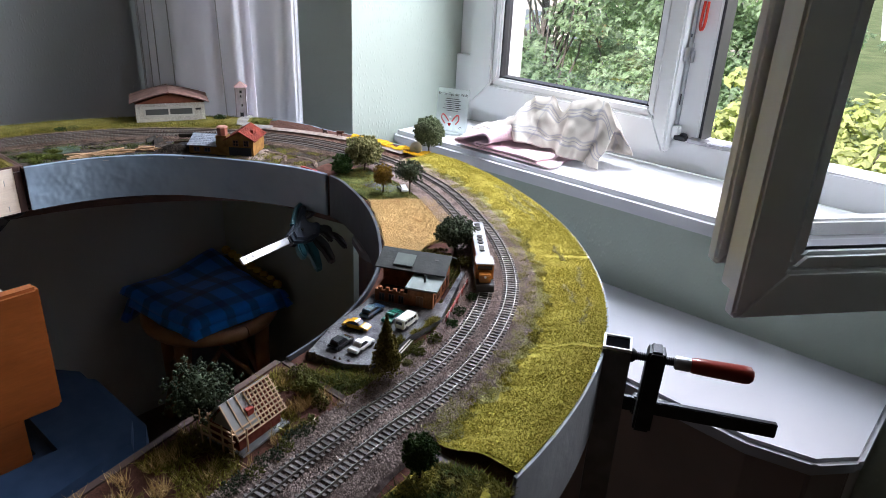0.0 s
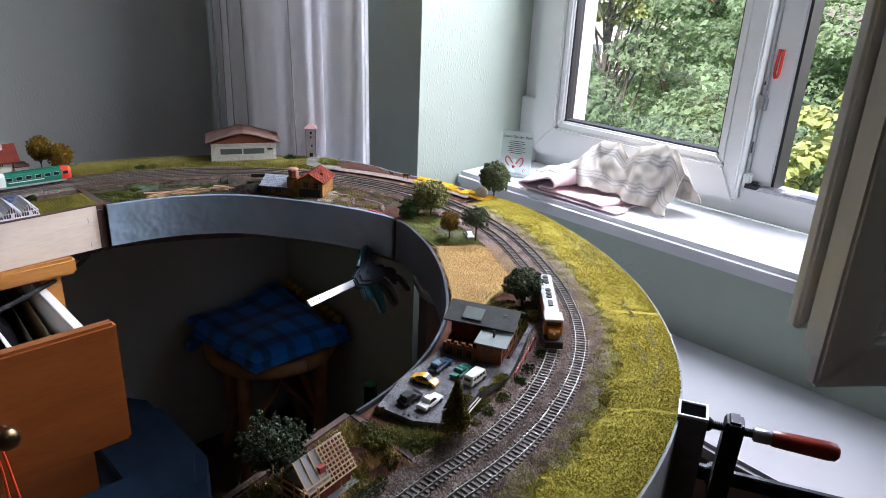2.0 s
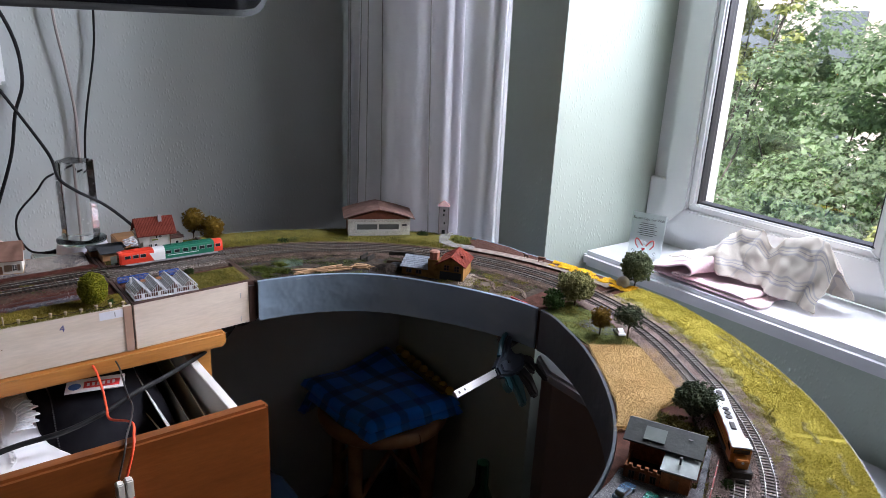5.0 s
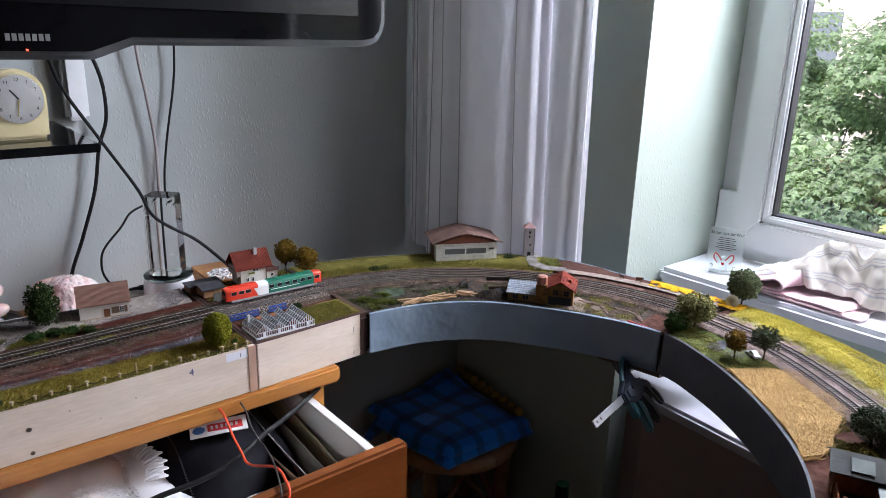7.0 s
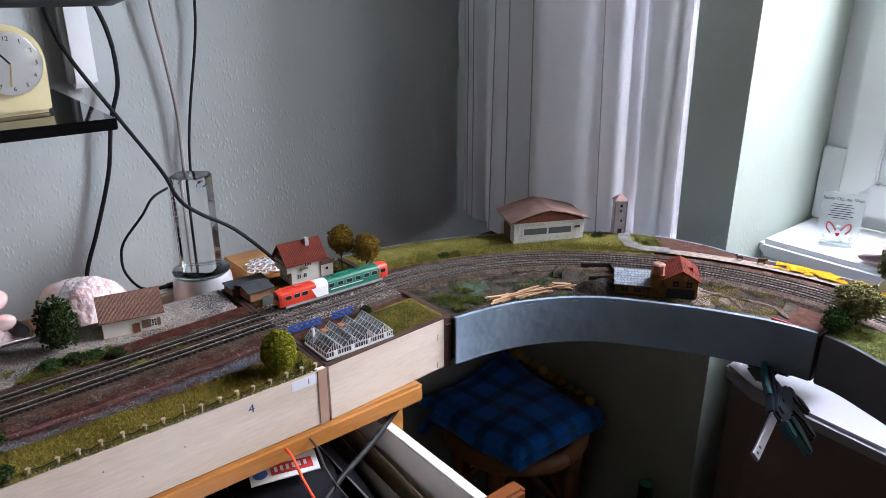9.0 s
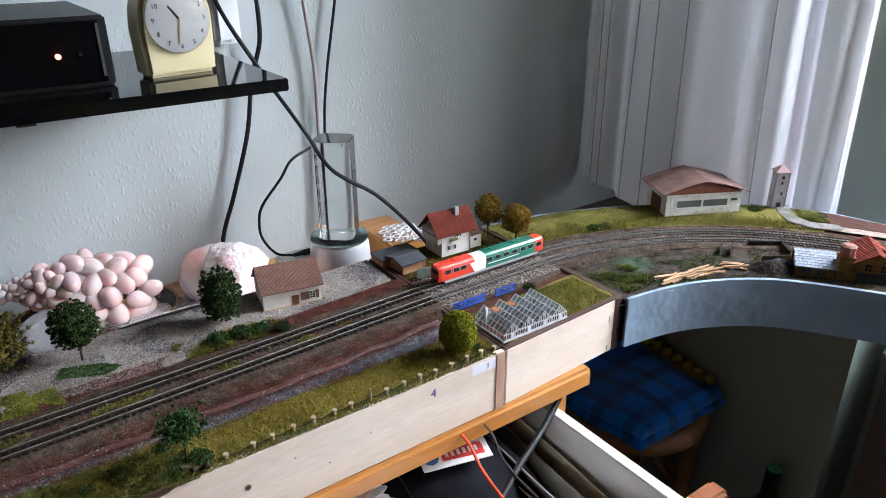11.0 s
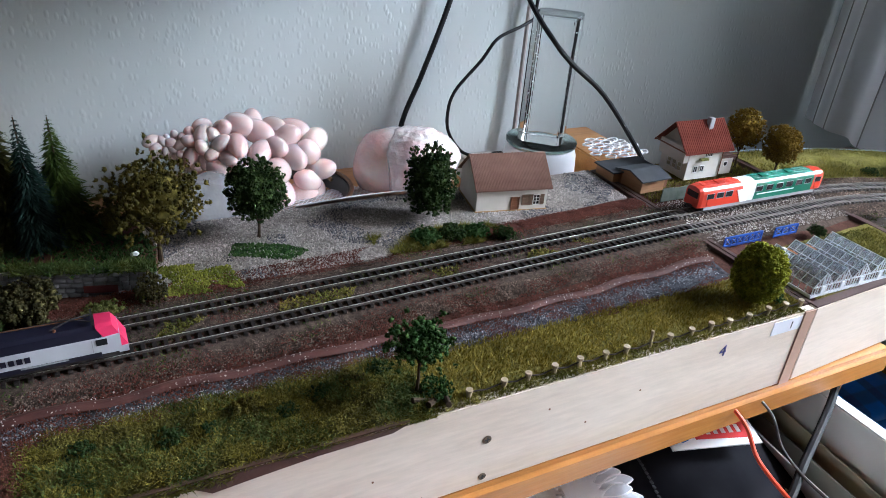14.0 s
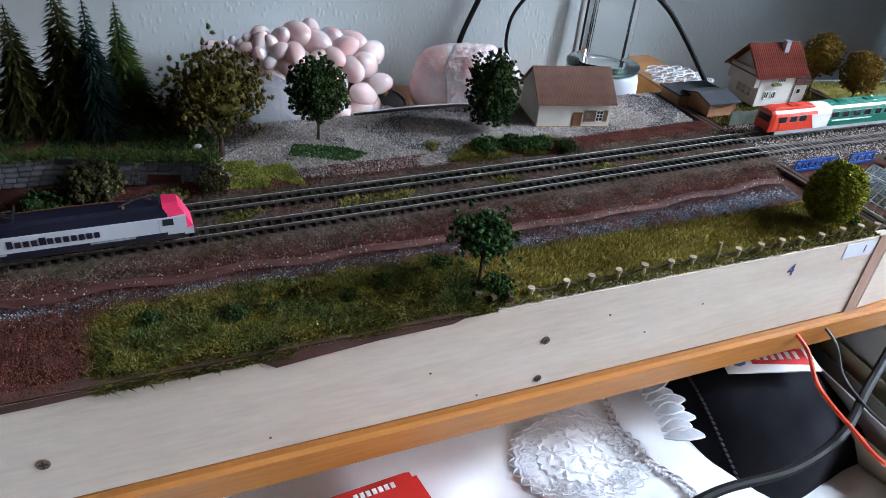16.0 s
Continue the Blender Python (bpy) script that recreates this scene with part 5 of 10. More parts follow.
CREAM, DIAL = mat("cream_plastic", (0.62, 0.52, 0.28), (0.66, 0.57, 0.34), scale=20, rough=0.4), mat("clock_dial", (0.74, 0.72, 0.70), rough=0.5)
clock = thing("clock", "cream plastic mantel clock with round white dial", "clock", pose(-1.275, 0.026, 1.0783, 0, 0, 8))
arch = [(-0.035, 0), (0.034, 0), (0.036, 0.045)] + [(0.036 * math.cos(a), 0.055 + 0.036 * math.sin(a)) for a in [k * math.pi / 14 for k in range(15)]] + [(-0.037, 0.045)]
part("case", Soup().prism(arch, -0.032, 0.0, FACE_EAST), CREAM, clock, bevel=0.004, smooth=True)
part("dial", Soup().cyl(0, 0.053, 0.0, 0.0012, 0.0305, n=40, m=FACE_EAST), DIAL, clock)
part("dome", Soup().lathe([(0.0312, 0.0), (0.0312, 0.004), (0.028, 0.006), (0.014, 0.0075), (0.0004, 0.008)], 40, FACE_EAST @ pose(0, 0.053, 0.0002)), PANE, clock, "clear domed cover", smooth=True)
INK = mat("black_ink", (0.02, 0.02, 0.02), rough=0.6)
for h in range(1, 13):
    a = radians(90 - 30 * h)
    part("numeral", moved(text_soup(str(h), 0.0062), FACE_EAST @ pose(0.0245 * math.cos(a), 0.053 + 0.0245 * math.sin(a) - 0.0022, 0.0016)), INK, clock)
part("minute_mark", Soup().box(-0.0008, 0.0008, 0.0, 0.0225, 0.0022, 0.0026, FACE_EAST @ pose(0, 0.053, 0, 0, 0, 172)), mat("brass_pointer", (0.55, 0.42, 0.15), rough=0.4), clock, "pale gilt minute pointer")
part("hour_mark", Soup().box(-0.0010, 0.0010, 0.0, 0.0150, 0.0017, 0.0021, FACE_EAST @ pose(0, 0.053, 0, 0, 0, 38)), INK, clock, "dark hour pointer")
trunk = whole("cable_trunking", Soup().box(-1.4795, -1.452, 0.118, 0.152, 1.0785, 1.42), PVC, "white plastic cable trunking on the wall", "trunking", bevel=0.006, smooth=True)
wire("thick black cable hanging down the wall", [(-1.455, 0.10, 1.30), (-1.455, 0.165, 1.175), (-1.458, 0.177, 1.090), (-1.461, 0.160, 1.030), (-1.462, 0.146, 0.960), (-1.463, 0.118, 0.880), (-1.463, 0.096, 0.825), (-1.460, 0.085, 0.768)], 0.0030, CABLE)
wire("black cable sagging from the television to behind the little house", [(-1.20, 0.02, 1.28), (-1.30, 0.065, 1.215), (-1.385, 0.100, 1.139), (-1.400, 0.150, 1.052), (-1.375, 0.190, 0.975), (-1.325, 0.193, 0.944), (-1.318, 0.215, 0.922), (-1.320, 0.260, 0.890), (-1.318, 0.307, 0.840), (-1.31, 0.335, 0.80), (-1.30, 0.345, 0.766)], 0.0026, CABLE)
wire("thin black flex looping up from the lamp plug", [(-1.400, 0.169, 0.798), (-1.412, 0.150, 0.801), (-1.424, 0.1375, 0.820), (-1.427, 0.135, 0.842), (-1.427, 0.142, 0.868), (-1.427, 0.172, 0.901), (-1.427, 0.190, 0.924), (-1.430, 0.221, 0.936), (-1.436, 0.244, 0.944)], 0.0019, CABLE)
wire("grey cable hanging down the wall", [(-1.455, 0.228, 1.36), (-1.462, 0.235, 1.194), (-1.465, 0.245, 1.112), (-1.466, 0.253, 1.030), (-1.466, 0.252, 0.955), (-1.462, 0.250, 0.80), (-1.455, 0.246, 0.766)], 0.0026, CABLE_GREY)
wire("thin black cable hanging down the wall", [(-1.455, 0.302, 1.36), (-1.463, 0.298, 1.194), (-1.466, 0.292, 1.128), (-1.466, 0.272, 1.030), (-1.466, 0.262, 0.95), (-1.462, 0.258, 0.80), (-1.455, 0.256, 0.766)], 0.0020, CABLE)

# ---------------------------------------------------------------- things behind the layout, on the desk
def ico(sub):
    bm = bmesh.new()
    bmesh.ops.create_icosphere(bm, subdivisions=sub, radius=1)
    v = np.array([tuple(p.co) for p in bm.verts])
    f = [tuple(p.index for p in q.verts) for q in bm.faces]
    bm.free()
    return v, f


CRYSTAL = clear_glass("crystal", (0.98, 1.0, 1.0), 0.0, 1.5)
lamp = thing("crystal_lamp", "clear crystal block on a round silver lamp base", "lamp", pose(-1.366, 0.224, 0.7628))
part("base", Soup().lathe([(0.0415, 0.0), (0.0425, 0.004), (0.042, 0.030), (0.0405, 0.050), (0.038, 0.058), (0.035, 0.0595)], 48), mat("silver_paint", (0.66, 0.67, 0.70), (0.72, 0.73, 0.76), scale=30, rough=0.42, metal=0.35), lamp, "satin silver drum", smooth=True)
part("glass_ring", Soup().lathe([(0.0385, 0.0597), (0.0398, 0.061), (0.0398, 0.064), (0.037, 0.0655)], 48), clear_glass("green_glass", (0.75, 0.92, 0.90), 0.02), lamp, "pale green glass disc", smooth=True)
blk = [(0.0245, -0.0185), (0.0245, 0.0185), (0.0185, 0.0245), (-0.0185, 0.0245), (-0.0245, 0.0185), (-0.0245, -0.0185), (-0.0185, -0.0245), (0.0185, -0.0245)]
part("crystal", Soup().prism(blk, 0.0662, 0.200, pose(0, 0, 0, 0, 0, 49)), CRYSTAL, lamp, "clear cut crystal block", bevel=0.0012)
bub = Soup()
bub_v, bub_f = ico(1)
for k in range(46):
    side = 1 if k % 2 else -1
    bub.add(bub_v * rng.uniform(0.0004, 0.0011), bub_f, pose(0, 0, 0, 0, 0, 49) @ Matrix.Translation((0.019 * side + rng.uniform(-0.003, 0.003), rng.uniform(-0.019, 0.019), rng.uniform(0.085, 0.192))))
part("bubble", bub, mat("etched_points", (0.85, 0.87, 0.88), rough=0.4), lamp, "small etched points in the crystal", kind="stuff")
part("ring_top", Soup().lathe([(0.0005, 0.0602), (0.0375, 0.0602), (0.0378, 0.0608), (0.0005, 0.0608)], 40), mat("mirror_disc", (0.55, 0.60, 0.60), rough=0.12, metal=1.0), lamp, "mirrored disc under the crystal", smooth=True)
plug = thing("jack_plug", "black plug of the lamp flex on the desk", "plug", pose(-1.400, 0.188, 0.7980, 0, 0, 0))
part("sleeve", Soup().lathe([(0.0016, -0.020), (0.0026, -0.018), (0.0030, -0.006), (0.0042, -0.004), (0.0044, 0.006), (0.0036, 0.008), (0.0005, 0.0085)], 16, pose(0, 0, 0, -90, 0, 0)), CABLE, plug, smooth=True)
whole("adapter_block", Soup().box(-1.425, -1.385, 0.150, 0.197, 0.7630, 0.7938), WHITE_BOARD, "white box that carries the lamp plug", "box", bevel=0.003)

ROSE = mat("rose_quartz", (0.80, 0.50, 0.45), (0.90, 0.70, 0.66), scale=35, rough=0.22, bump=0.6, bump_scale=60, detail=6)
ROSE.node_tree.nodes["Principled BSDF"].inputs["Subsurface Weight"].default_value = 0.7
ROSE.node_tree.nodes["Principled BSDF"].inputs["Subsurface Radius"].default_value = (0.02, 0.008, 0.006)
ROSE.node_tree.nodes["Principled BSDF"].inputs["Subsurface Scale"].default_value = 0.6
WRAP = mat("rough_rose_quartz", (0.78, 0.53, 0.51), (0.92, 0.80, 0.79), scale=45, rough=0.14, bump=1.0, bump_scale=130, detail=7, coat=0.5)
WRAP.node_tree.nodes["Principled BSDF"].inputs["Subsurface Weight"].default_value = 0.4
WRAP.node_tree.nodes["Principled BSDF"].inputs["Subsurface Radius"].default_value = (0.02, 0.010, 0.008)
WRAP.node_tree.nodes["Principled BSDF"].inputs["Subsurface Scale"].default_value = 0.5


def rock(sub, dims, rough, scale, seed, facets=0):
    v, f = ico(sub)
    g = np.random.default_rng(seed)
    out = []
    cuts = [(lambda d: d / np.linalg.norm(d))(g.normal(size=3)) for _ in range(facets)]
    for p in v:
        q = p * (1 + rough * noise.fractal(Vector(p) * scale + Vector((seed, 0, 0)), 0.8, 2.0, 4))
        for c in cuts:
            d = q.dot(c)
            if d > 0.72:
                q = q - c * (d - 0.72) * 0.92
        out.append(q * np.array(dims))
    return Soup().add(out, f)


stone = thing("rose_quartz_lamp", "large pink rose quartz lump behind the depot", "quartz lamp")
part("polished_half", moved(rock(4, (0.041, 0.042, 0.040), 0.05, 1.6, 3), pose(-1.388, 0.054, 0.806)), ROSE, stone, smooth=True)
part("rough_half", moved(rock(5, (0.0500, 0.0490, 0.0470), 0.055, 2.6, 8, 5), pose(-1.370, 0.074, 0.804)), WRAP, stone, "rough crystalline side")
part("foot", Soup().cyl(-1.385, 0.075, 0.7628, 0.772, 0.03, n=24), mat("dark_wood_foot", (0.08, 0.04, 0.02), rough=0.5), stone)

grape = thing("quartz_grapes", "bunch of pink rose quartz grapes on a dark tray", "ornament")
gv, gf = ico(3)
gp = []
for k in range(2600):
    t = rng.uniform(0, 1)
    y = -0.178 + 0.155 * t
    e = smoothstep(0.0, 0.75, t)
    r = 0.0046 + 0.0074 * e + rng.uniform(-0.0016, 0.0016)
    zc = 0.838 - 0.032 * e
    h = 0.006 + 0.036 * smoothstep(0.0, 0.55, t) * (1 - 0.35 * smoothstep(0.75, 1.0, t))
    a = rng.uniform(-1.7, 1.7)
    z = zc + h * math.sin(a)
    x = -1.415 + 0.9 * h * math.cos(a)
    if z - r < 0.772 or x - r < -1.478:
        continue
    if all((x - q[0]) ** 2 + (y - q[1]) ** 2 + (z - q[2]) ** 2 > (0.69 * (r + q[3])) ** 2 for q in gp):
        gp.append((x, y, z, r))
GRAPE = mat("polished_rose_quartz", (0.90, 0.57, 0.53), (0.96, 0.77, 0.74), scale=45, rough=0.06, obj=0.06, detail=5, coat=1.0, trans=0.22)
GRAPE.node_tree.nodes["Principled BSDF"].inputs["Subsurface Weight"].default_value = 0.5
GRAPE.node_tree.nodes["Principled BSDF"].inputs["Subsurface Radius"].default_value = (0.03, 0.016, 0.013)
GRAPE.node_tree.nodes["Principled BSDF"].inputs["Subsurface Scale"].default_value = 0.5
g0_ = None
for x, y, z, r in gp:
    m = pose(x, y, z, rng.uniform(0, 90), rng.uniform(0, 90), rng.uniform(0, 360)) @ Matrix.Diagonal((r, r, r * 1.5, 1))
    if g0_ is None:
        g0_ = part("grape", Soup().add(gv, gf), GRAPE, grape, smooth=True)
        g0_.matrix_basis = m
    else:
        share("grape", g0_, grape, m)
part("stem", Soup().tube(spline([(-1.41, -0.04, 0.80), (-1.39, -0.022, 0.803), (-1.38, -0.016, 0.800)], 6), 0.0022, 8), BRASS, grape, "gilt stem", smooth=True)
tray = thing("tray", "dark brown tray with gilt rim behind the layout", "tray")
part("plate", Soup().lathe([(0.055, 0.0), (0.075, 0.012), (0.085, 0.030), (0.083, 0.0305), (0.072, 0.014), (0.05, 0.004)], 40, pose(-1.385, -0.095, 0.763) @ Matrix.Diagonal((0.85, 1.15, 1, 1))), mat("dark_lacquer", (0.035, 0.022, 0.018), rough=0.3), tray, smooth=True)
part("rim", Soup().tube([(-1.385 + 0.0725 * math.cos(k * 0.1309), -0.095 + 0.099 * math.sin(k * 0.1309), 0.7945) for k in range(49)], 0.0022, 6), mat("bronze_rim", (0.20, 0.12, 0.07), rough=0.4, metal=0.8), tray, "bronze rim")
CLEARQ = mat("clear_quartz", (0.60, 0.60, 0.64), (0.80, 0.80, 0.84), scale=30, rough=0.12, trans=0.60, detail=6, bump=0.5, bump_scale=60)
whole("quartz_crystal", moved(rock(3, (0.026, 0.045, 0.034), 0.08, 1.5, 12, 11), pose(-1.303, -0.138, 0.820)), CLEARQ, "clear colourless quartz point leaning on the tray", "crystal")
whole("crystal_stand", Soup().box(-1.325, -1.285, -0.185, -0.118, 0.7628, 0.792), mat("dark_stand", (0.05, 0.035, 0.03), rough=0.6), "dark wooden block under the quartz", "block", bevel=0.003)
whole("paper_sheet", Soup().sheet(lambda u, v: (-1.262 - 0.085 * u, -0.085 + 0.115 * v + 0.02 * u, 0.8345 - 0.052 * u + 0.002 * math.sin(3 * v)), 6, 8), PAPER, "white paper strip behind the gravel yard", "paper", solid=0.001)
mesh_s = Soup()
for k in range(30):
    y = -0.07 + 0.0042 * k
    mesh_s.tube([(-1.335, y, 0.790), (-1.395, y + 0.03, 0.782)], 0.0006, 4)
    mesh_s.tube([(-1.335, y, 0.7905), (-1.395, y - 0.03, 0.7825)], 0.0006, 4)
netmat = thing("crochet_mat", "white crocheted net mat on the desk behind the layout", "doily")
part("net", mesh_s, WHITE_CLOTH, netmat, kind="stuff")
whole("wooden_box", Soup().box(-1.45, -1.30, -0.06, 0.06, 0.7628, 0.781), DESK, "flat orange wooden box under the crochet mat", "box", bevel=0.002)
whole("wooden_box", Soup().box(-1.44, -1.33, 0.285, 0.345, 0.7628, 0.806), DESK, "small orange wooden box beside the crystal lamp", "box", bevel=0.002)
doily = thing("crochet_mat", "white crocheted doily on the small wooden box", "doily")
loop = None
for k in range(26):
    m = pose(-1.355 + 0.035 * math.cos(k * 2.4) * (k / 26) ** 0.5, 0.322 + 0.035 * math.sin(k * 2.4) * (k / 26) ** 0.5, 0.8085 + 0.004 * (1 - k / 26))
    if loop is None:
        loop = part("loop", Soup().tube([(0.006 * math.cos(a * 0.785), 0.006 * math.sin(a * 0.785), 0.001 * math.sin(a)) for a in range(9)], 0.0012, 5), WHITE_CLOTH, doily)
        loop.matrix_basis = m
    else:
        share("loop", loop, doily, m)

# ---------------------------------------------------------------- curtain in the corner
CURTAIN = translucent(mat("white_voile", (0.93, 0.92, 0.94), (0.90, 0.89, 0.92), scale=6, rough=0.95, bump=0.1, bump_scale=700, stretch=(1, 1, 0.1)), 0.5)
FRONT = spline([(-1.466, 0.808, 0), (-1.41, 0.790, 0), (-1.34, 0.770, 0), (-1.25, 0.746, 0), (-1.175, 0.757, 0), (-1.112, 0.787, 0), (-1.074, 0.812, 0)], 12)
BACK = spline([(-1.20, 0.812, 0), (-1.14, 0.822, 0), (-1.095, 0.836, 0), (-1.062, 0.858, 0), (-1.043, 0.884, 0), (-1.037, 0.893, 0)], 12)


def hung(rail, u, v, fold, lean, top=2.462, phase=0.0):
    """A point of a gathered length of voile that hangs from a rail, u along the rail and v upward."""
    k = u * (len(rail) - 1)
    i = min(int(k), len(rail) - 2)
    p, q = rail[i], rail[i + 1]
    c = p + (q - p) * (k - i)
    d = (q - p).normalized()
    sway = 0.7 * math.sin(2.1 * v + 2.4 * u + phase)
    f = 0.62 * math.sin(24 * u + 1.8 * math.sin(4.1 * u + 0.5 + phase) + sway) + 0.30 * math.sin(47 * u + 2 * math.sin(6 * u) + 1.5 * sway + phase)
    f += 0.16 * math.sin(9 * v + 15 * u) * math.sin(3.1 * v)
    f *= fold * (0.7 + 0.5 * (1 - v)) * min(1.0, 7 * u, 0.25 + 9 * (1 - u))
    return (c.x - d.y * f + lean * (1 - v) ** 1.6 * smoothstep(0.35, 1.0, u) - 0.010 * math.sin(2.6 * v) * smoothstep(0.5, 1, u), c.y + d.x * f, 0.772 + (top - 0.772) * v)


def curtain_pt(u, v):
    return hung(FRONT, u, v, 0.0085, 0.020)


curt = thing("curtain", "white gathered voile curtain in the room corner", "curtain")
part("cloth", Soup().sheet(curtain_pt, 260, 50), CURTAIN, curt, smooth=True)
part("cloth", Soup().sheet(lambda u, v: hung(BACK, u, v, 0.0075, 0.010, phase=1.7), 120, 40), CURTAIN, curt, "second length hanging behind the hem", smooth=True)
SEAM = mat("voile_seam", (0.46, 0.44, 0.43), rough=0.9)
for u0, a, ph in ((0.060, 0.008, 1.0), (0.145, 0.010, 2.2), (0.33, 0.015, 0.4), (0.43, 0.013, 3.0), (0.51, 0.018, 1.6), (0.80, 0.016, 2.6)):
    line = [tuple(Vector(curtain_pt(u0 + a * math.sin(3.4 * v + ph), v)) + Vector((0.0008, -0.0024, 0))) for v in [k / 40 for k in range(41)]]
    part("seam", Soup().tube(line, 0.0010, 5), SEAM, curt, "darker drawn seam")


def hem_pt(u, v):
    """The doubled edge band, puckered along its stitching."""
    p = Vector(curtain_pt(0.925 + 0.075 * u, v))
    pucker = 0.0016 * math.sin(math.pi * u) * (1 + 0.7 * math.sin(46 * v + 3 * math.sin(17 * v)))
    return (p.x + 0.001, p.y - 0.0016 - pucker, p.z)


part("hem", Soup().sheet(hem_pt, 8, 220), CURTAIN, curt, "puckered satin hem", smooth=True, solid=0.0006)

# ---------------------------------------------------------------- on the window sill
plaque = thing("glass_plaque", "small clear glass plaque with printed greeting and angel", "plaque", pose(-0.880, 1.155, SILL_Z + 0.0004, 0, 0, 22) @ Matrix.Diagonal((0.82, 0.82, 0.92, 1)))
FROST = clear_glass("frosted_plaque", (0.90, 0.95, 0.94), 0.45, 1.35)
part("plate", Soup().box(-0.040, 0.040, -0.004, 0.004, 0.006, 0.100, pose(0, 0, 0, -8)), FROST, plaque, bevel=0.001)
part("foot", Soup().box(-0.030, 0.030, -0.012, 0.012, 0.0, 0.006), FROST, plaque, bevel=0.001)
UP = pose(0, -0.0043, 0, -8) @ pose(0, 0, 0, 90)
part("greeting", moved(text_soup("Bester Opa der Welt", 0.0088, 0.0003), UP @ pose(0, 0.0855, 0)), INK, plaque, "dark printed words")
tb = Soup()
for k in range(7):
    w = (0.017, 0.021, 0.016, 0.022, 0.018, 0.023, 0.015)[k]
    tb.box(-w, w, 0.0775 - 0.0043 * k, 0.0787 - 0.0043 * k, 0, 0.0003, UP)
part("text_bars", tb, INK, plaque, "lines too small to read, as bars")
WING = mat("pink_enamel", (0.62, 0.10, 0.10), rough=0.4)
for sx in (-1, 1):
    part("wing", Soup().tube(spline([(sx * 0.004, -0.006, 0.030), (sx * 0.014, -0.007, 0.042), (sx * 0.021, -0.0072, 0.044), (sx * 0.022, -0.0068, 0.034), (sx * 0.014, -0.006, 0.024)], 6), 0.0016, 6), WING, plaque, smooth=True)
    part("scroll", Soup().tube([(sx * (0.026 + 0.003 * math.cos(a)), -0.0056, 0.016 + 0.003 * math.sin(a)) for a in [k * 0.45 for k in range(12)]], 0.0005, 5), INK, plaque)
part("angel_body", Soup().lathe([(0.013, 0.008), (0.009, 0.018), (0.0045, 0.028), (0.003, 0.032)], 16, pose(0, -0.008, 0) @ Matrix.Diagonal((1, 0.4, 1, 1))), FROST, plaque, smooth=True)
hv, hf = ico(2)
part("angel_head", Soup().add(hv * 0.0048, hf, pose(0, -0.008, 0.037)), FROST, plaque, smooth=True)
part("heart", Soup().prism([(0, -0.0042), (0.0042, 0.0008), (0.0036, 0.0034), (0.0016, 0.0036), (0, 0.002), (-0.0016, 0.0036), (-0.0036, 0.0034), (-0.0042, 0.0008)], 0, 0.002, pose(0, -0.0125, 0.024) @ pose(0, 0, 0, 90)), mat("red_heart", (0.60, 0.02, 0.02), rough=0.25), plaque, bevel=0.0006, smooth=True)

PINK = mat("pink_towel", (0.82, 0.57, 0.61), (0.87, 0.66, 0.69), scale=14, rough=0.95, bump=1.0, bump_scale=200, sheen=0.3)
LINEN = mat("beige_check_cloth", (0.64, 0.575, 0.505), (0.70, 0.635, 0.565), scale=9, rough=0.92, bump=0.4, bump_scale=900)


def check(ma, stripes, c, base=(0.66, 0.58, 0.51)):
    """Woven stripes over a cloth, by its own u direction."""
    nd, lk = ma.node_tree.nodes, ma.node_tree.links
    bs = nd["Principled BSDF"]
    uv = nd.new("ShaderNodeAttribute")
    uv.attribute_name = "weave"
    sx = nd.new("ShaderNodeSeparateXYZ")
    lk.new(uv.outputs["Vector"], sx.inputs[0])
    col = bs.inputs["Base Color"].links[0].from_socket
    for axis, pos, w, k in stripes:
        s1 = nd.new("ShaderNodeMath")
        s1.operation = "SUBTRACT"
        s1.inputs[1].default_value = pos
        lk.new(sx.outputs[axis], s1.inputs[0])
        s2 = nd.new("ShaderNodeMath")
        s2.operation = "ABSOLUTE"
        lk.new(s1.outputs[0], s2.inputs[0])
        s3 = nd.new("ShaderNodeMapRange")
        s3.inputs["From Min"].default_value, s3.inputs["From Max"].default_value = w * 0.7, w
        s3.inputs["To Min"].default_value, s3.inputs["To Max"].default_value = k, 0
        lk.new(s2.outputs[0], s3.inputs["Value"])
        mx = nd.new("ShaderNodeMix")
        mx.data_type = "RGBA"
        lk.new(s3.outputs[0], mx.inputs[0])
        lk.new(col, mx.inputs[6])
        mx.inputs[7].default_value = (*c, 1)
        col = mx.outputs[2]
    lk.new(col, bs.inputs["Base Color"])
    return ma


check(LINEN, [(1, 0.10, 0.010, 0.5), (1, 0.135, 0.004, 0.6), (1, 0.165, 0.010, 0.4), (1, 0.36, 0.012, 0.5), (1, 0.395, 0.004, 0.6), (1, 0.43, 0.012, 0.45), (1, 0.62, 0.010, 0.5), (1, 0.66, 0.004, 0.6), (1, 0.84, 0.012, 0.5), (0, 0.46, 0.006, 0.25), (0, 0.90, 0.008, 0.3)], (0.24, 0.25, 0.34))


def draped(name, fn, nu, nv, material, label, solid=0.003):
    """A cloth sheet whose weave runs with its own u and v."""
    s = Soup().sheet(fn, nu, nv)
    me = s.mesh(name)
    at = me.attributes.new("weave", "FLOAT_VECTOR", "POINT")
    at.data.foreach_set("vector", [c for j in range(nv + 1) for i in range(nu + 1) for c in (i / nu, j / nv, 0)])
    bm = bmesh.new()
    bm.from_mesh(me)
    bmesh.ops.solidify(bm, geom=bm.faces[:], thickness=solid)
    for f in bm.faces:
        f.smooth = True
    bm.to_mesh(me)
    bm.free()
    me.materials.append(material)
    return tagged(new(name, me), label, "cloth")


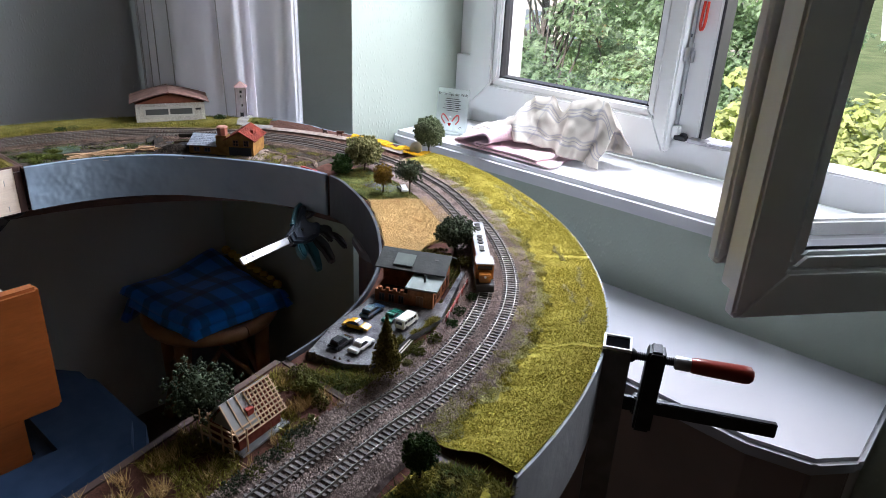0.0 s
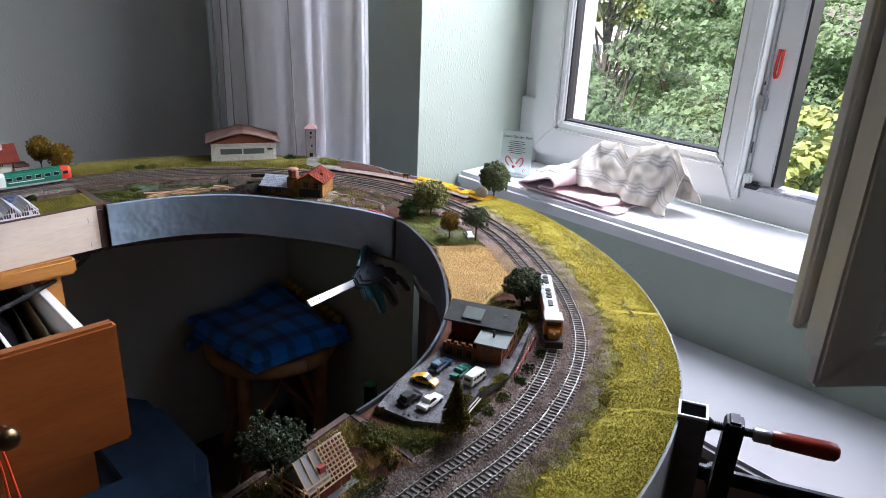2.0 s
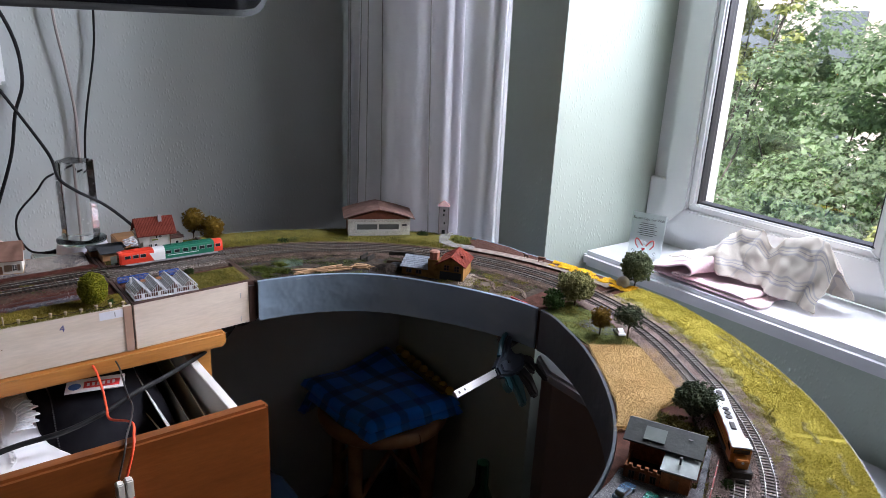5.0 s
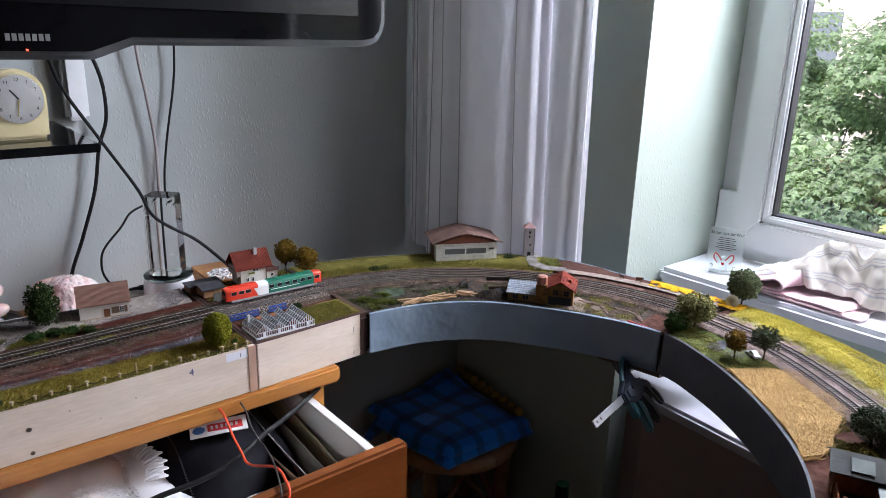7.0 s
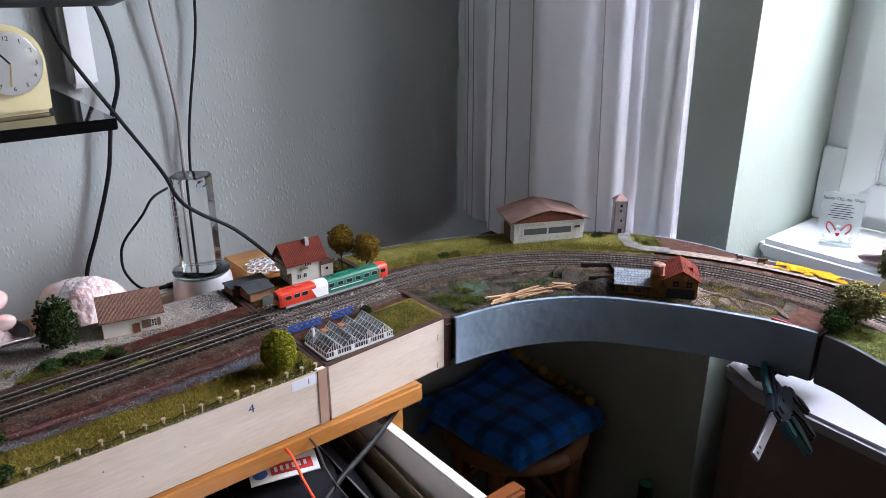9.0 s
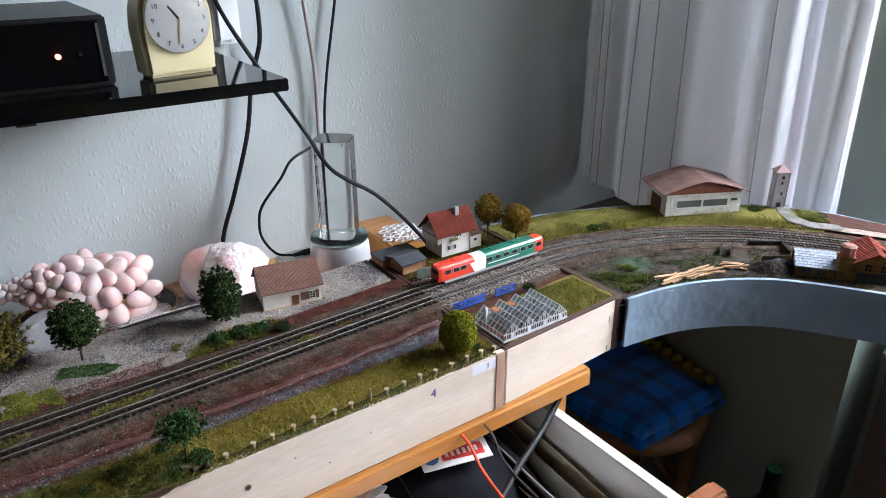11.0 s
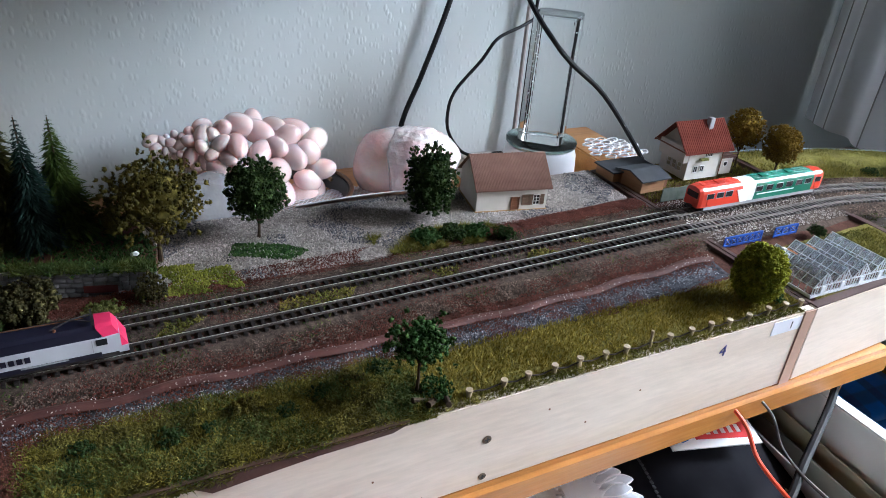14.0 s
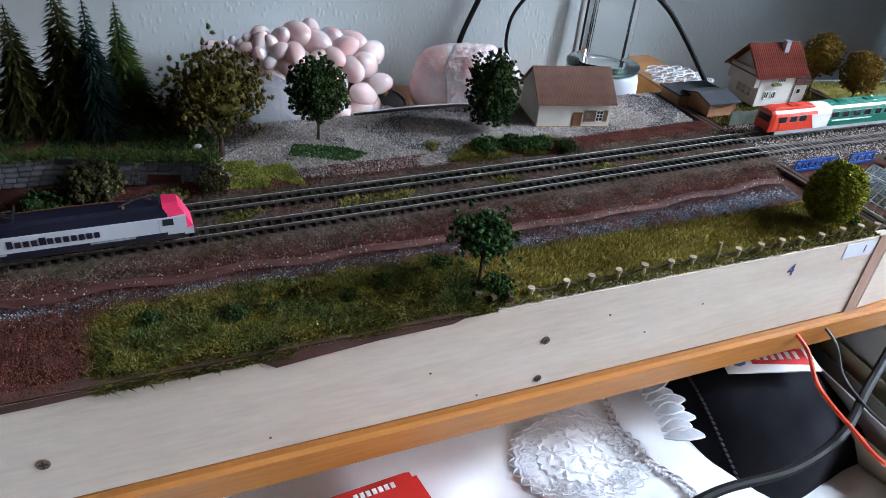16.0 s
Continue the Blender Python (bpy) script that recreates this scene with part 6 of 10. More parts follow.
def crease(x, y, seed, s=1.0):
    """Soft folds with sharp ridges, as crumpled cotton has."""
    a = noise.noise(Vector((x * 26 * s, y * 26 * s, seed)))
    b = noise.noise(Vector((x * 58 * s + 3, y * 58 * s, seed + 7)))
    return 0.65 * (1 - 2 * abs(a)) + 0.35 * b


TOWEL = spline([(-0.600, 0.003), (-0.72, 0.004), (-0.805, 0.004), (-0.826, 0.010), (-0.812, 0.018), (-0.785, 0.025), (-0.765, 0.034), (-0.748, 0.039), (-0.735, 0.033), (-0.732, 0.023), (-0.742, 0.016), (-0.765, 0.0145), (-0.768, 0.0115), (-0.74, 0.0105), (-0.67, 0.0125), (-0.625, 0.0105)], 6)


def towel_fn(u, v):
    # the folded section runs along u, the towel's width along v
    i = min(int(u * (len(TOWEL) - 1)), len(TOWEL) - 2)
    f = u * (len(TOWEL) - 1) - i
    x, z = TOWEL[i][0] + (TOWEL[i + 1][0] - TOWEL[i][0]) * f, TOWEL[i][1] + (TOWEL[i + 1][1] - TOWEL[i][1]) * f
    y = 1.096 + 0.112 * v + 0.006 * math.sin(9 * u) + 0.10 * (x + 0.72) * (1 - v) * 0.2
    x += 0.035 * v * smoothstep(-0.62, -0.80, x) + 0.004 * math.sin(8 * v + 4 * u)
    z = z * (1 + 0.35 * v * smoothstep(0.008, 0.02, z)) + 0.0022 * crease(x, y, 3.0) * smoothstep(0.003, 0.012, z)
    return (x, y, SILL_Z + max(0.0025, z))


draped("towel", towel_fn, 96, 34, PINK, "crumpled folded pink waffle towel on the window sill", 0.0032)


def linen_fn(u, v):
    # two humps along u with a sharp valley between; the cloth falls to the room in front and to the sash behind
    ridge = 0.036 + 0.066 * smoothstep(0.0, 0.40, u) - 0.026 * math.exp(-((u - 0.57) / 0.055) ** 2) + 0.012 * smoothstep(0.62, 0.86, u)
    ridge *= 1 - 0.40 * smoothstep(0.92, 1.0, u)
    x = -0.775 + 0.235 * u + 0.030 * smoothstep(0.78, 1, u) * smoothstep(0.4, 1.0, v) - 0.03 * (1 - u) * (1 - v)
    front = v < 0.55
    q = (v - 0.55) / 0.55 if front else (v - 0.55) / 0.45
    y = 1.192 + (0.058 - 0.014 * u if front else 0.036) * q + 0.010 * u * (1 - v)
    k = abs(q)
    fall = k ** 1.15
    low = 0.034 * (1 - 0.9 * u) if front else 0.020
    z = low + (ridge - low) * (1 - fall)
    fan = 15 * u + 3.2 * k * (u - 0.57) + 1.2 * math.sin(5 * u + 2 * k)
    y += (0.011 * math.sin(fan) + 0.005 * math.sin(2.3 * fan + 1)) * k ** 0.6 * (1 if front else 0.4)
    sharp = 1 - 2 * abs(noise.noise(Vector((x * 22 + y * 9, y * 15, 4.0))))
    z += 0.0075 * sharp * (1 - 0.4 * k) + 0.0030 * crease(x, y * 0.6, 6.0, 1.5)
    return (x + 0.007 * crease(y, z + x, 9), y + 0.006 * crease(x, z, 12), max(SILL_Z + 0.004, SILL_Z + z))


draped("checked_cloth", linen_fn, 150, 90, LINEN, "crumpled beige checked dish cloth on the window sill", 0.0018)

# ---------------------------------------------------------------- clamps
IRON, RED_WOOD = mat("blackened_iron", (0.022, 0.022, 0.024), (0.04, 0.04, 0.042), scale=60, rough=0.42, metal=0.5, bump=0.2), mat("red_lacquered_wood", (0.28, 0.028, 0.015), (0.34, 0.04, 0.02), scale=20, rough=0.28, coat=0.4)
GREY_CAST = mat("grey_cast", (0.16, 0.16, 0.165), (0.22, 0.22, 0.225), scale=60, rough=0.5, metal=0.6)
SIDE = Matrix(((1, 0, 0, 0), (0, 0, 1, 0), (0, 1, 0, 0), (0, 0, 0, 1)))
cm = pose(-0.173, 0.541, 0.0, 0, 0, 26)
leg = thing("support_leg", "grey square steel tube leg at the board edge", "leg")
part("tube", Soup().box(-0.0115, 0.0115, -0.0115, 0.0115, 0.004, 0.850, cm), GREY_CAST, leg, bevel=0.0012)
part("rim", Soup().box(-0.0115, 0.0115, -0.0115, -0.0095, 0.850, 0.8525, cm).box(-0.0115, 0.0115, 0.0095, 0.0115, 0.850, 0.8525, cm).box(-0.0115, -0.0095, -0.0095, 0.0095, 0.850, 0.8525, cm).box(0.0095, 0.0115, -0.0095, 0.0095, 0.850, 0.8525, cm), WHITE_BOARD, leg, "pale cut edge")
# the tube is solid; a black plate paints the shade of its hollow end
part("opening", Soup().box(-0.0095, 0.0095, -0.0095, 0.0095, 0.8500, 0.8508, cm), mat("hollow_shade_black", (0.004, 0.004, 0.005), rough=1.0, spec=0.0), leg)
part("foot", Soup().box(-0.0125, 0.0125, -0.0125, 0.0125, 0.0, 0.0045, cm), BLACK, leg)
clamp = thing("screw_clamp", "black bar clamp with red handle gripping the tube leg", "clamp")
part("bar", Soup().box(-0.030, 0.138, 0.0118, 0.0178, 0.779, 0.7925, cm), IRON, clamp, "black steel bar", bevel=0.001)
part("fixed_jaw", Soup().box(-0.030, -0.0118, -0.006, 0.0117, 0.776, 0.838, cm), IRON, clamp, bevel=0.002)
part("sliding_arm", Soup().prism([(0.0225, 0.772), (0.0375, 0.772), (0.0395, 0.846), (0.0375, 0.851), (0.0265, 0.851), (0.0245, 0.846)], -0.006, 0.0117, cm @ SIDE), IRON, clamp, bevel=0.002, smooth=True)
part("arm_sleeve", Soup().box(0.020, 0.0395, 0.0100, 0.0196, 0.7765, 0.795, cm), IRON, clamp, bevel=0.0015)
sp = cm @ pose(0, 0.001, 0.8415, 0, 90, 0)
part("spindle", Soup().cyl(0, 0, 0.0118, 0.052, 0.0030, n=16, m=sp), IRON, clamp, "threaded steel spindle", smooth=True)
part("thread", moved(Soup().tube([(0.0033 * math.cos(k * 0.7), 0.0033 * math.sin(k * 0.7), 0.0125 + 0.00017 * k) for k in range(232)], 0.0005, 4), sp), IRON, clamp)
part("pad", Soup().lathe([(0.0004, 0.0116), (0.0058, 0.0117), (0.0058, 0.0138), (0.0040, 0.016)], 18, sp), IRON, clamp, smooth=True)
part("ferrule", Soup().lathe([(0.0046, 0.046), (0.0058, 0.0475), (0.0058, 0.0570), (0.0052, 0.0596)], 20, sp), STEEL, clamp, "bright steel ferrule", smooth=True)
part("handle", Soup().lathe([(0.0056, 0.0592), (0.0064, 0.061), (0.0068, 0.071), (0.0072, 0.089), (0.0074, 0.099), (0.0068, 0.1045), (0.0042, 0.107), (0.0005, 0.1075)], 24, sp), RED_WOOD, clamp, "red lacquered wooden handle", smooth=True)

TEAL = mat("teal_plastic", (0.012, 0.10, 0.13), rough=0.4)
GRIP_M = Matrix(((-0.270, -0.679, 0.682, -0.710), (0.961, -0.146, 0.235, 0.615), (-0.060, 0.719, 0.692, 0.753), (0, 0, 0, 1)))
grip = thing("trigger_clamp", "black and teal one-handed clamp below the board joint", "clamp", GRIP_M)
SHELL = mat("blue_grey_plastic", (0.020, 0.030, 0.048), (0.032, 0.044, 0.066), scale=60, rough=0.42)
part("body", Soup().prism([(-0.006, -0.008), (-0.004, 0.006), (0.012, 0.013), (0.026, 0.019), (0.046, 0.034), (0.058, 0.039), (0.072, 0.040), (0.078, 0.030), (0.064, 0.029), (0.052, 0.022), (0.050, 0.012), (0.060, 0.008), (0.072, 0.006), (0.066, -0.006), (0.054, -0.013), (0.036, -0.017), (0.014, -0.015)], -0.008, 0.006), SHELL, grip, bevel=0.003, smooth=True)
part("side_plate", Soup().prism([(0.004, -0.004), (0.006, 0.006), (0.026, 0.013), (0.044, 0.024), (0.046, 0.012), (0.058, 0.001), (0.046, -0.009), (0.020, -0.010)], 0.006, 0.0085), mat("grey_blue_plate", (0.055, 0.068, 0.095), rough=0.45), grip, "grey-blue side plate", bevel=0.001, smooth=True)
part("jaw_rim", Soup().tube(spline([(0.020, 0.017, 0.001), (0.036, 0.029, 0.001), (0.054, 0.0395, 0.001), (0.072, 0.0415, 0.001), (0.081, 0.034, 0.001)], 6), 0.0034, 8), TEAL, grip, "teal rubber rim", smooth=True)
part("head", Soup().box(0.066, 0.094, 0.022, 0.046, -0.024, 0.006), BLACK, grip, bevel=0.003, smooth=True)
part("pivot", Soup().cyl(0.024, 0.004, 0.0084, 0.0098, 0.0026, n=14), BLACK, grip)
part("release_tab", Soup().prism([(0.003, -0.011), (0.015, -0.013), (0.011, -0.026), (0.006, -0.034), (0.000, -0.034), (-0.002, -0.024)], -0.006, 0.005), TEAL, grip, "teal release tab", bevel=0.002, smooth=True)
part("trigger", Soup().prism([(0.017, -0.013), (0.035, -0.016), (0.034, -0.034), (0.022, -0.056), (0.014, -0.061), (0.009, -0.057), (0.014, -0.036)], -0.006, 0.005), TEAL, grip, "dark teal trigger", bevel=0.003, smooth=True)
part("rear_lever", Soup().prism([(0.038, -0.012), (0.058, -0.010), (0.064, -0.030), (0.058, -0.054), (0.052, -0.060), (0.046, -0.056), (0.047, -0.034)], -0.008, 0.004), BLACK, grip, bevel=0.003, smooth=True)
part("prong", Soup().prism([(0.068, 0.006), (0.094, -0.001), (0.099, -0.010), (0.087, -0.028), (0.080, -0.029), (0.078, -0.014), (0.070, -0.008)], -0.012, -0.002), BLACK, grip, bevel=0.003, smooth=True)
part("prong", Soup().prism([(0.096, -0.012), (0.106, -0.018), (0.112, -0.030), (0.110, -0.046), (0.104, -0.049), (0.100, -0.036)], -0.014, -0.005), BLACK, grip, bevel=0.003, smooth=True)
part("bar", Soup().box(-0.101, 0.030, -0.0052, 0.0046, -0.0026, 0.0012), STEEL, grip, "bright steel bar with holes", bevel=0.0006)
for k in (-0.0925, -0.0805):
    part("bar_hole", Soup().cyl(k, 0, -0.0028, 0.0015, 0.0019, n=12), BLACK, grip)

# ---------------------------------------------------------------- under the layout
BAMBOO = mat("rattan", (0.22, 0.10, 0.035), (0.30, 0.15, 0.06), scale=25, rough=0.45, bump=0.2)
stool = thing("rattan_stool", "brown rattan stool below the layout", "stool", pose(-1.300, 0.815, -0.105))
part("seat_ring", Soup().tube([(0.138 * math.cos(k * 0.1745), 0.138 * math.sin(k * 0.1745), 0.435) for k in range(37)], 0.016, 10), BAMBOO, stool, smooth=True)
part("seat", Soup().cyl(0, 0, 0.425, 0.440, 0.134, n=36), BAMBOO, stool)
for k in range(4):
    a = 0.5 + k * 1.5708
    part("leg", Soup().tube([(0.128 * math.cos(a), 0.128 * math.sin(a), 0.43), (0.120 * math.cos(a), 0.120 * math.sin(a), 0.2), (0.145 * math.cos(a), 0.145 * math.sin(a), 0.107)], 0.017, 10), BAMBOO, stool, smooth=True)
    part("brace", Soup().tube([(0.128 * math.cos(a), 0.128 * math.sin(a), 0.25), (0.06 * math.cos(a + 0.8), 0.06 * math.sin(a + 0.8), 0.36), (0.128 * math.cos(a + 1.57), 0.128 * math.sin(a + 1.57), 0.25)], 0.009, 8), BAMBOO, stool, smooth=True)
PLAID = check(mat("blue_plaid", (0.006, 0.22, 0.80), (0.010, 0.26, 0.88), scale=30, rough=0.95, bump=0.5, bump_scale=700, sheen=0.3), [(0, 0.12, 0.050, 0.48), (0, 0.37, 0.050, 0.48), (0, 0.62, 0.050, 0.48), (0, 0.88, 0.050, 0.48), (1, 0.12, 0.050, 0.48), (1, 0.37, 0.050, 0.48), (1, 0.62, 0.050, 0.48), (1, 0.88, 0.050, 0.48)], (0.004, 0.012, 0.085))


def blanket(lay):
    def fn(u, v):
        a, b = u - 0.5, v - 0.5
        x, y = (0.285 - 0.012 * lay) * a, (0.258 - 0.010 * lay) * b
        ed = max(abs(a), abs(b)) * 2
        z = 0.358 + 0.019 * lay + 0.010 * (1 - ed ** 4) + 0.007 * math.sin(7 * u + 4 * v + lay) * (1 - 0.5 * ed) + 0.036 * smoothstep(0.05, 0.5, -a) * smoothstep(-0.1, 0.5, b) - 0.014 * smoothstep(0.94, 1.0, ed)
        if lay == 0:
            z -= 0.05 * smoothstep(0.35, 0.5, -a) * smoothstep(0.1, -0.5, b)
        return (-1.318 + x, 0.815 + y + 0.03 * a, z)
    return fn


for lay in range(2):
    draped("plaid_blanket", blanket(lay), 36, 36, PLAID, "folded blue plaid blanket on the rattan stool" if lay else "under fold of the blue plaid blanket on the stool", 0.016)
pom = thing("pompom_cushion", "yellow pompom-edged cushion behind the blanket", "cushion")
part("pad", Soup().box(-0.115, 0.105, -0.020, 0.010, 0.0, 0.055, pose(-1.315, 0.945, 0.336)), mat("ochre_cloth", (0.16, 0.115, 0.02), (0.20, 0.15, 0.03), scale=30, rough=0.95, bump=0.5), pom, bevel=0.008, smooth=True)
YELLOW_WOOL = mat("yellow_wool", (0.42, 0.30, 0.03), (0.50, 0.38, 0.06), scale=150, rough=1.0, bump=1.0)
for k in range(9):
    part("pompom", Soup().add(hv * 0.011, hf, pose(-1.425 + 0.0265 * k, 0.944, 0.404 - 0.0025 * k)), YELLOW_WOOL, pom)
BLUE_SEAT = mat("blue_grey_upholstery", (0.021, 0.044, 0.094), (0.029, 0.056, 0.114), scale=25, rough=0.9, bump=0.4, bump_scale=800)
chair = thing("upholstered_seat", "blue-grey upholstered seat beside the desk", "seat")
part("seat", Soup().prism([(-1.22, 0.326), (-1.21, 0.445), (-1.16, 0.482), (-0.95, 0.480), (-0.885, 0.445), (-0.80, 0.10), (-0.985, 0.05), (-0.985, 0.326)], 0.10, 0.395), BLUE_SEAT, chair, bevel=0.02, smooth=True)
part("base", Soup().prism([(-1.19, 0.34), (-1.18, 0.44), (-0.96, 0.45), (-0.90, 0.43), (-0.82, 0.12), (-0.98, 0.08), (-0.98, 0.36)], 0.0, 0.099), mat("dark_wood_base", (0.06, 0.03, 0.015), rough=0.6), chair, bevel=0.005)
BOTTLE = clear_glass("bottle_plastic", (0.75, 0.85, 0.95), 0.05, 1.3)
bot = thing("bottle", "clear plastic bottle with blue cap on the floor", "bottle", pose(-0.98, 0.74, 0.0))
part("body", Soup().lathe([(0.036, 0.0), (0.040, 0.02), (0.040, 0.16), (0.037, 0.19), (0.020, 0.235), (0.014, 0.25), (0.014, 0.27)], 24), BOTTLE, bot, smooth=True)
part("cap", Soup().lathe([(0.0165, 0.262), (0.0165, 0.284), (0.015, 0.286)], 20), mat("blue_cap", (0.02, 0.08, 0.40), rough=0.4), bot, smooth=True)
gb = thing("bottle", "dark green glass bottle standing on the floor", "bottle", pose(-1.03, 0.90, 0.0))
part("body", Soup().lathe([(0.034, 0.0), (0.037, 0.02), (0.037, 0.18), (0.030, 0.21), (0.015, 0.25), (0.014, 0.31)], 24), mat("dark_green_glass", (0.006, 0.025, 0.010), rough=0.08), gb, smooth=True)
whole("red_cloth", moved(rock(4, (0.10, 0.12, 0.05), 0.5, 2.2, 21), pose(-1.02, 0.62, 0.05)), mat("red_fabric", (0.20, 0.025, 0.015), rough=0.95, bump=0.5), "crumpled red cloth on the floor", "cloth", smooth=True)

# ---------------------------------------------------------------- miniature trees and bushes
I1V, I1F = ico(1)
I1F = np.array(I1F)
I3V, I3F = ico(3)
FOLIAGE = {
    "dark": mat("foam_dark_green", (0.020, 0.038, 0.012), (0.050, 0.078, 0.022), scale=160, rough=0.95, island=0.5, fine=0.3),
    "green": mat("foam_green", (0.024, 0.058, 0.016), (0.060, 0.110, 0.030), scale=160, rough=0.95, island=0.45, fine=0.3),
    "sage": mat("foam_sage", (0.098, 0.122, 0.062), (0.190, 0.225, 0.125), scale=160, rough=0.95, island=0.4, fine=0.3),
    "grey": mat("foam_grey_green", (0.046, 0.062, 0.036), (0.100, 0.122, 0.074), scale=160, rough=0.95, island=0.5, fine=0.3),
    "olive": mat("foam_olive", (0.085, 0.092, 0.024), (0.170, 0.168, 0.050), scale=160, rough=0.95, island=0.45, fine=0.3),
    "autumn": mat("foam_autumn", (0.135, 0.082, 0.012), (0.235, 0.150, 0.022), scale=160, rough=0.95, island=0.45, fine=0.3),
    "brown": mat("foam_brown_olive", (0.052, 0.045, 0.011), (0.122, 0.100, 0.020), scale=160, rough=0.95, island=0.55, fine=0.3),
    "lime": mat("foam_lime", (0.150, 0.165, 0.012), (0.275, 0.270, 0.022), scale=160, rough=0.95, island=0.4, fine=0.3),
    "cypress": mat("foam_cypress", (0.085, 0.070, 0.016), (0.20, 0.165, 0.042), scale=160, rough=0.95, island=0.45, fine=0.3),
    "umber": mat("foam_umber", (0.030, 0.028, 0.012), (0.072, 0.062, 0.022), scale=160, rough=0.95, island=0.5, fine=0.3),
    "pale": mat("foam_pale_olive", (0.155, 0.155, 0.062), (0.275, 0.265, 0.120), scale=160, rough=0.95, island=0.4, fine=0.3),
    "fir": mat("needles_green", (0.014, 0.030, 0.010), (0.036, 0.061, 0.017), scale=120, rough=0.9, island=0.45),
    "fir_blue": mat("needles_blue_green", (0.009, 0.022, 0.017), (0.019, 0.037, 0.029), scale=120, rough=0.9, island=0.4),
    "fir_olive": mat("needles_olive", (0.036, 0.040, 0.010), (0.072, 0.076, 0.020), scale=120, rough=0.9, island=0.45),
    "fir_bright": mat("needles_bright", (0.036, 0.061, 0.012), (0.076, 0.112, 0.022), scale=120, rough=0.9, island=0.4),
}
TRUNK = mat("model_bark", (0.045, 0.030, 0.020), (0.085, 0.060, 0.040), scale=300, rough=0.9, bump=0.6)


def foam(g, n, dims, centre, size, bottom=-1.0, shell=0.55, jag=0.22, taper=0.0):
    """Small rough clumps filling the skin of an uneven egg, thickly covered with leaf flecks."""
    n = int(n * 3.0)
    d = g.normal(size=(n, 3))
    d /= np.linalg.norm(d, axis=1)[:, None]
    d[:, 2] = np.maximum(d[:, 2], bottom)
    lump = np.array([1 + jag * noise.noise(Vector(q) * 2.3 + Vector(centre) * 37) + 0.5 * jag * noise.noise(Vector(q) * 5.1) for q in d])
    r = (shell + (1 - shell) * g.uniform(0, 1, n) ** 0.6) * lump
    c = d * r[:, None]
    if taper:
        c[:, :2] *= np.clip(1 - taper * (c[:, 2:3] + 0.35), 0.08, 1.3)
    c = c * np.array(dims) + np.array(centre)
    s = size * g.uniform(0.5, 1.0, n)
    v = I1V[None] * (s[:, None, None] * 0.50 * g.uniform(0.4, 1.6, (n, len(I1V), 1))) + c[:, None]
    f = (np.arange(n)[:, None, None] * len(I1V) + I1F[None]).reshape(-1, 3)
    v = v.reshape(-1, 3)
    k = min(n * 20, 16000)
    j = g.integers(0, n, k)
    o = g.normal(size=(k, 3))
    o /= np.linalg.norm(o, axis=1)[:, None]
    p = c[j] + o * s[j][:, None] * g.uniform(0.30, 0.85, (k, 1))
    fl = min(0.0014, size * 0.46)
    a = g.normal(size=(k, 3)) * fl * 0.62
    b = g.normal(size=(k, 3)) * fl * 0.62
    fv = np.stack([p - a * 0.5, p + a * 0.5 - b * 0.2, p + b * 0.7], 1).reshape(-1, 3)
    ff = np.arange(3 * k).reshape(-1, 3) + len(v)
    return np.concatenate([v, fv]), np.concatenate([f, ff])


seed_no = [100]


def model_tree(label, x, y, h, w, stem, leaf, n=170, z=None, name="model_tree", category="model tree", size=None, shell=0.45, lean=0.0, jag=0.25, taper=0.0):
    """A foam tree of height h and crown width w, its crown beginning at stem."""
    seed_no[0] += 1
    g = np.random.default_rng(seed_no[0])
    t = thing(name, label, category, pose(x, y, GZ + 0.002 if z is None else z, 0, 0, g.uniform(0, 360)))
    ch = (h - stem) / 2
    if stem > 0.004:
        s = Soup().tube([(0, 0, -0.002), (0.0006, 0.0004, stem * 0.6), (lean, 0, stem + ch * 0.9)], max(0.0011, w * 0.032), 7, 0.0006)
        for k in range(6):
            a = k * 1.05 + g.uniform(0, 0.4)
            s.tube([(0.0004, 0, stem * (0.7 + 0.06 * k)), (w * 0.16 * math.cos(a), w * 0.16 * math.sin(a), stem + ch * 0.5), (w * 0.33 * math.cos(a), w * 0.33 * math.sin(a), stem + ch * 0.9)], w * 0.014, 5, 0.0003)
        part("trunk", s, TRUNK, t)
    if jag < 0.5 and w > 0.02:
        q = I3V * (0.80 + 0.16 * np.array([noise.noise(Vector(p) * 3.1 + Vector((x, y, 0)) * 50) for p in I3V]))[:, None]
        if taper:
            q[:, :2] *= np.clip(1 - taper * (q[:, 2:3] + 0.35), 0.08, 1.3)
        part("core", Soup().add(q * np.array((w / 2, w / 2, ch)) * (0.62 + 0.38 * shell), I3F, Matrix.Translation((lean, 0, stem + ch))), FOLIAGE[leaf], t)
    v, f = foam(g, n, (w / 2, w / 2, ch), (lean, 0, stem + ch), size or max(0.0016, w * 0.075), -0.8, shell, jag, taper)
    linked("crown", fast_mesh("crown", v, f), FOLIAGE[leaf], t)
    return t


def bush(label, x, y, w, h, leaf, z=None, n=46):
    return model_tree(label, x, y, h, w, 0.0, leaf, n, (GZ + 0.001) if z is None else z, "model_bush", "model bush", max(0.0014, w * 0.10), 0.3)


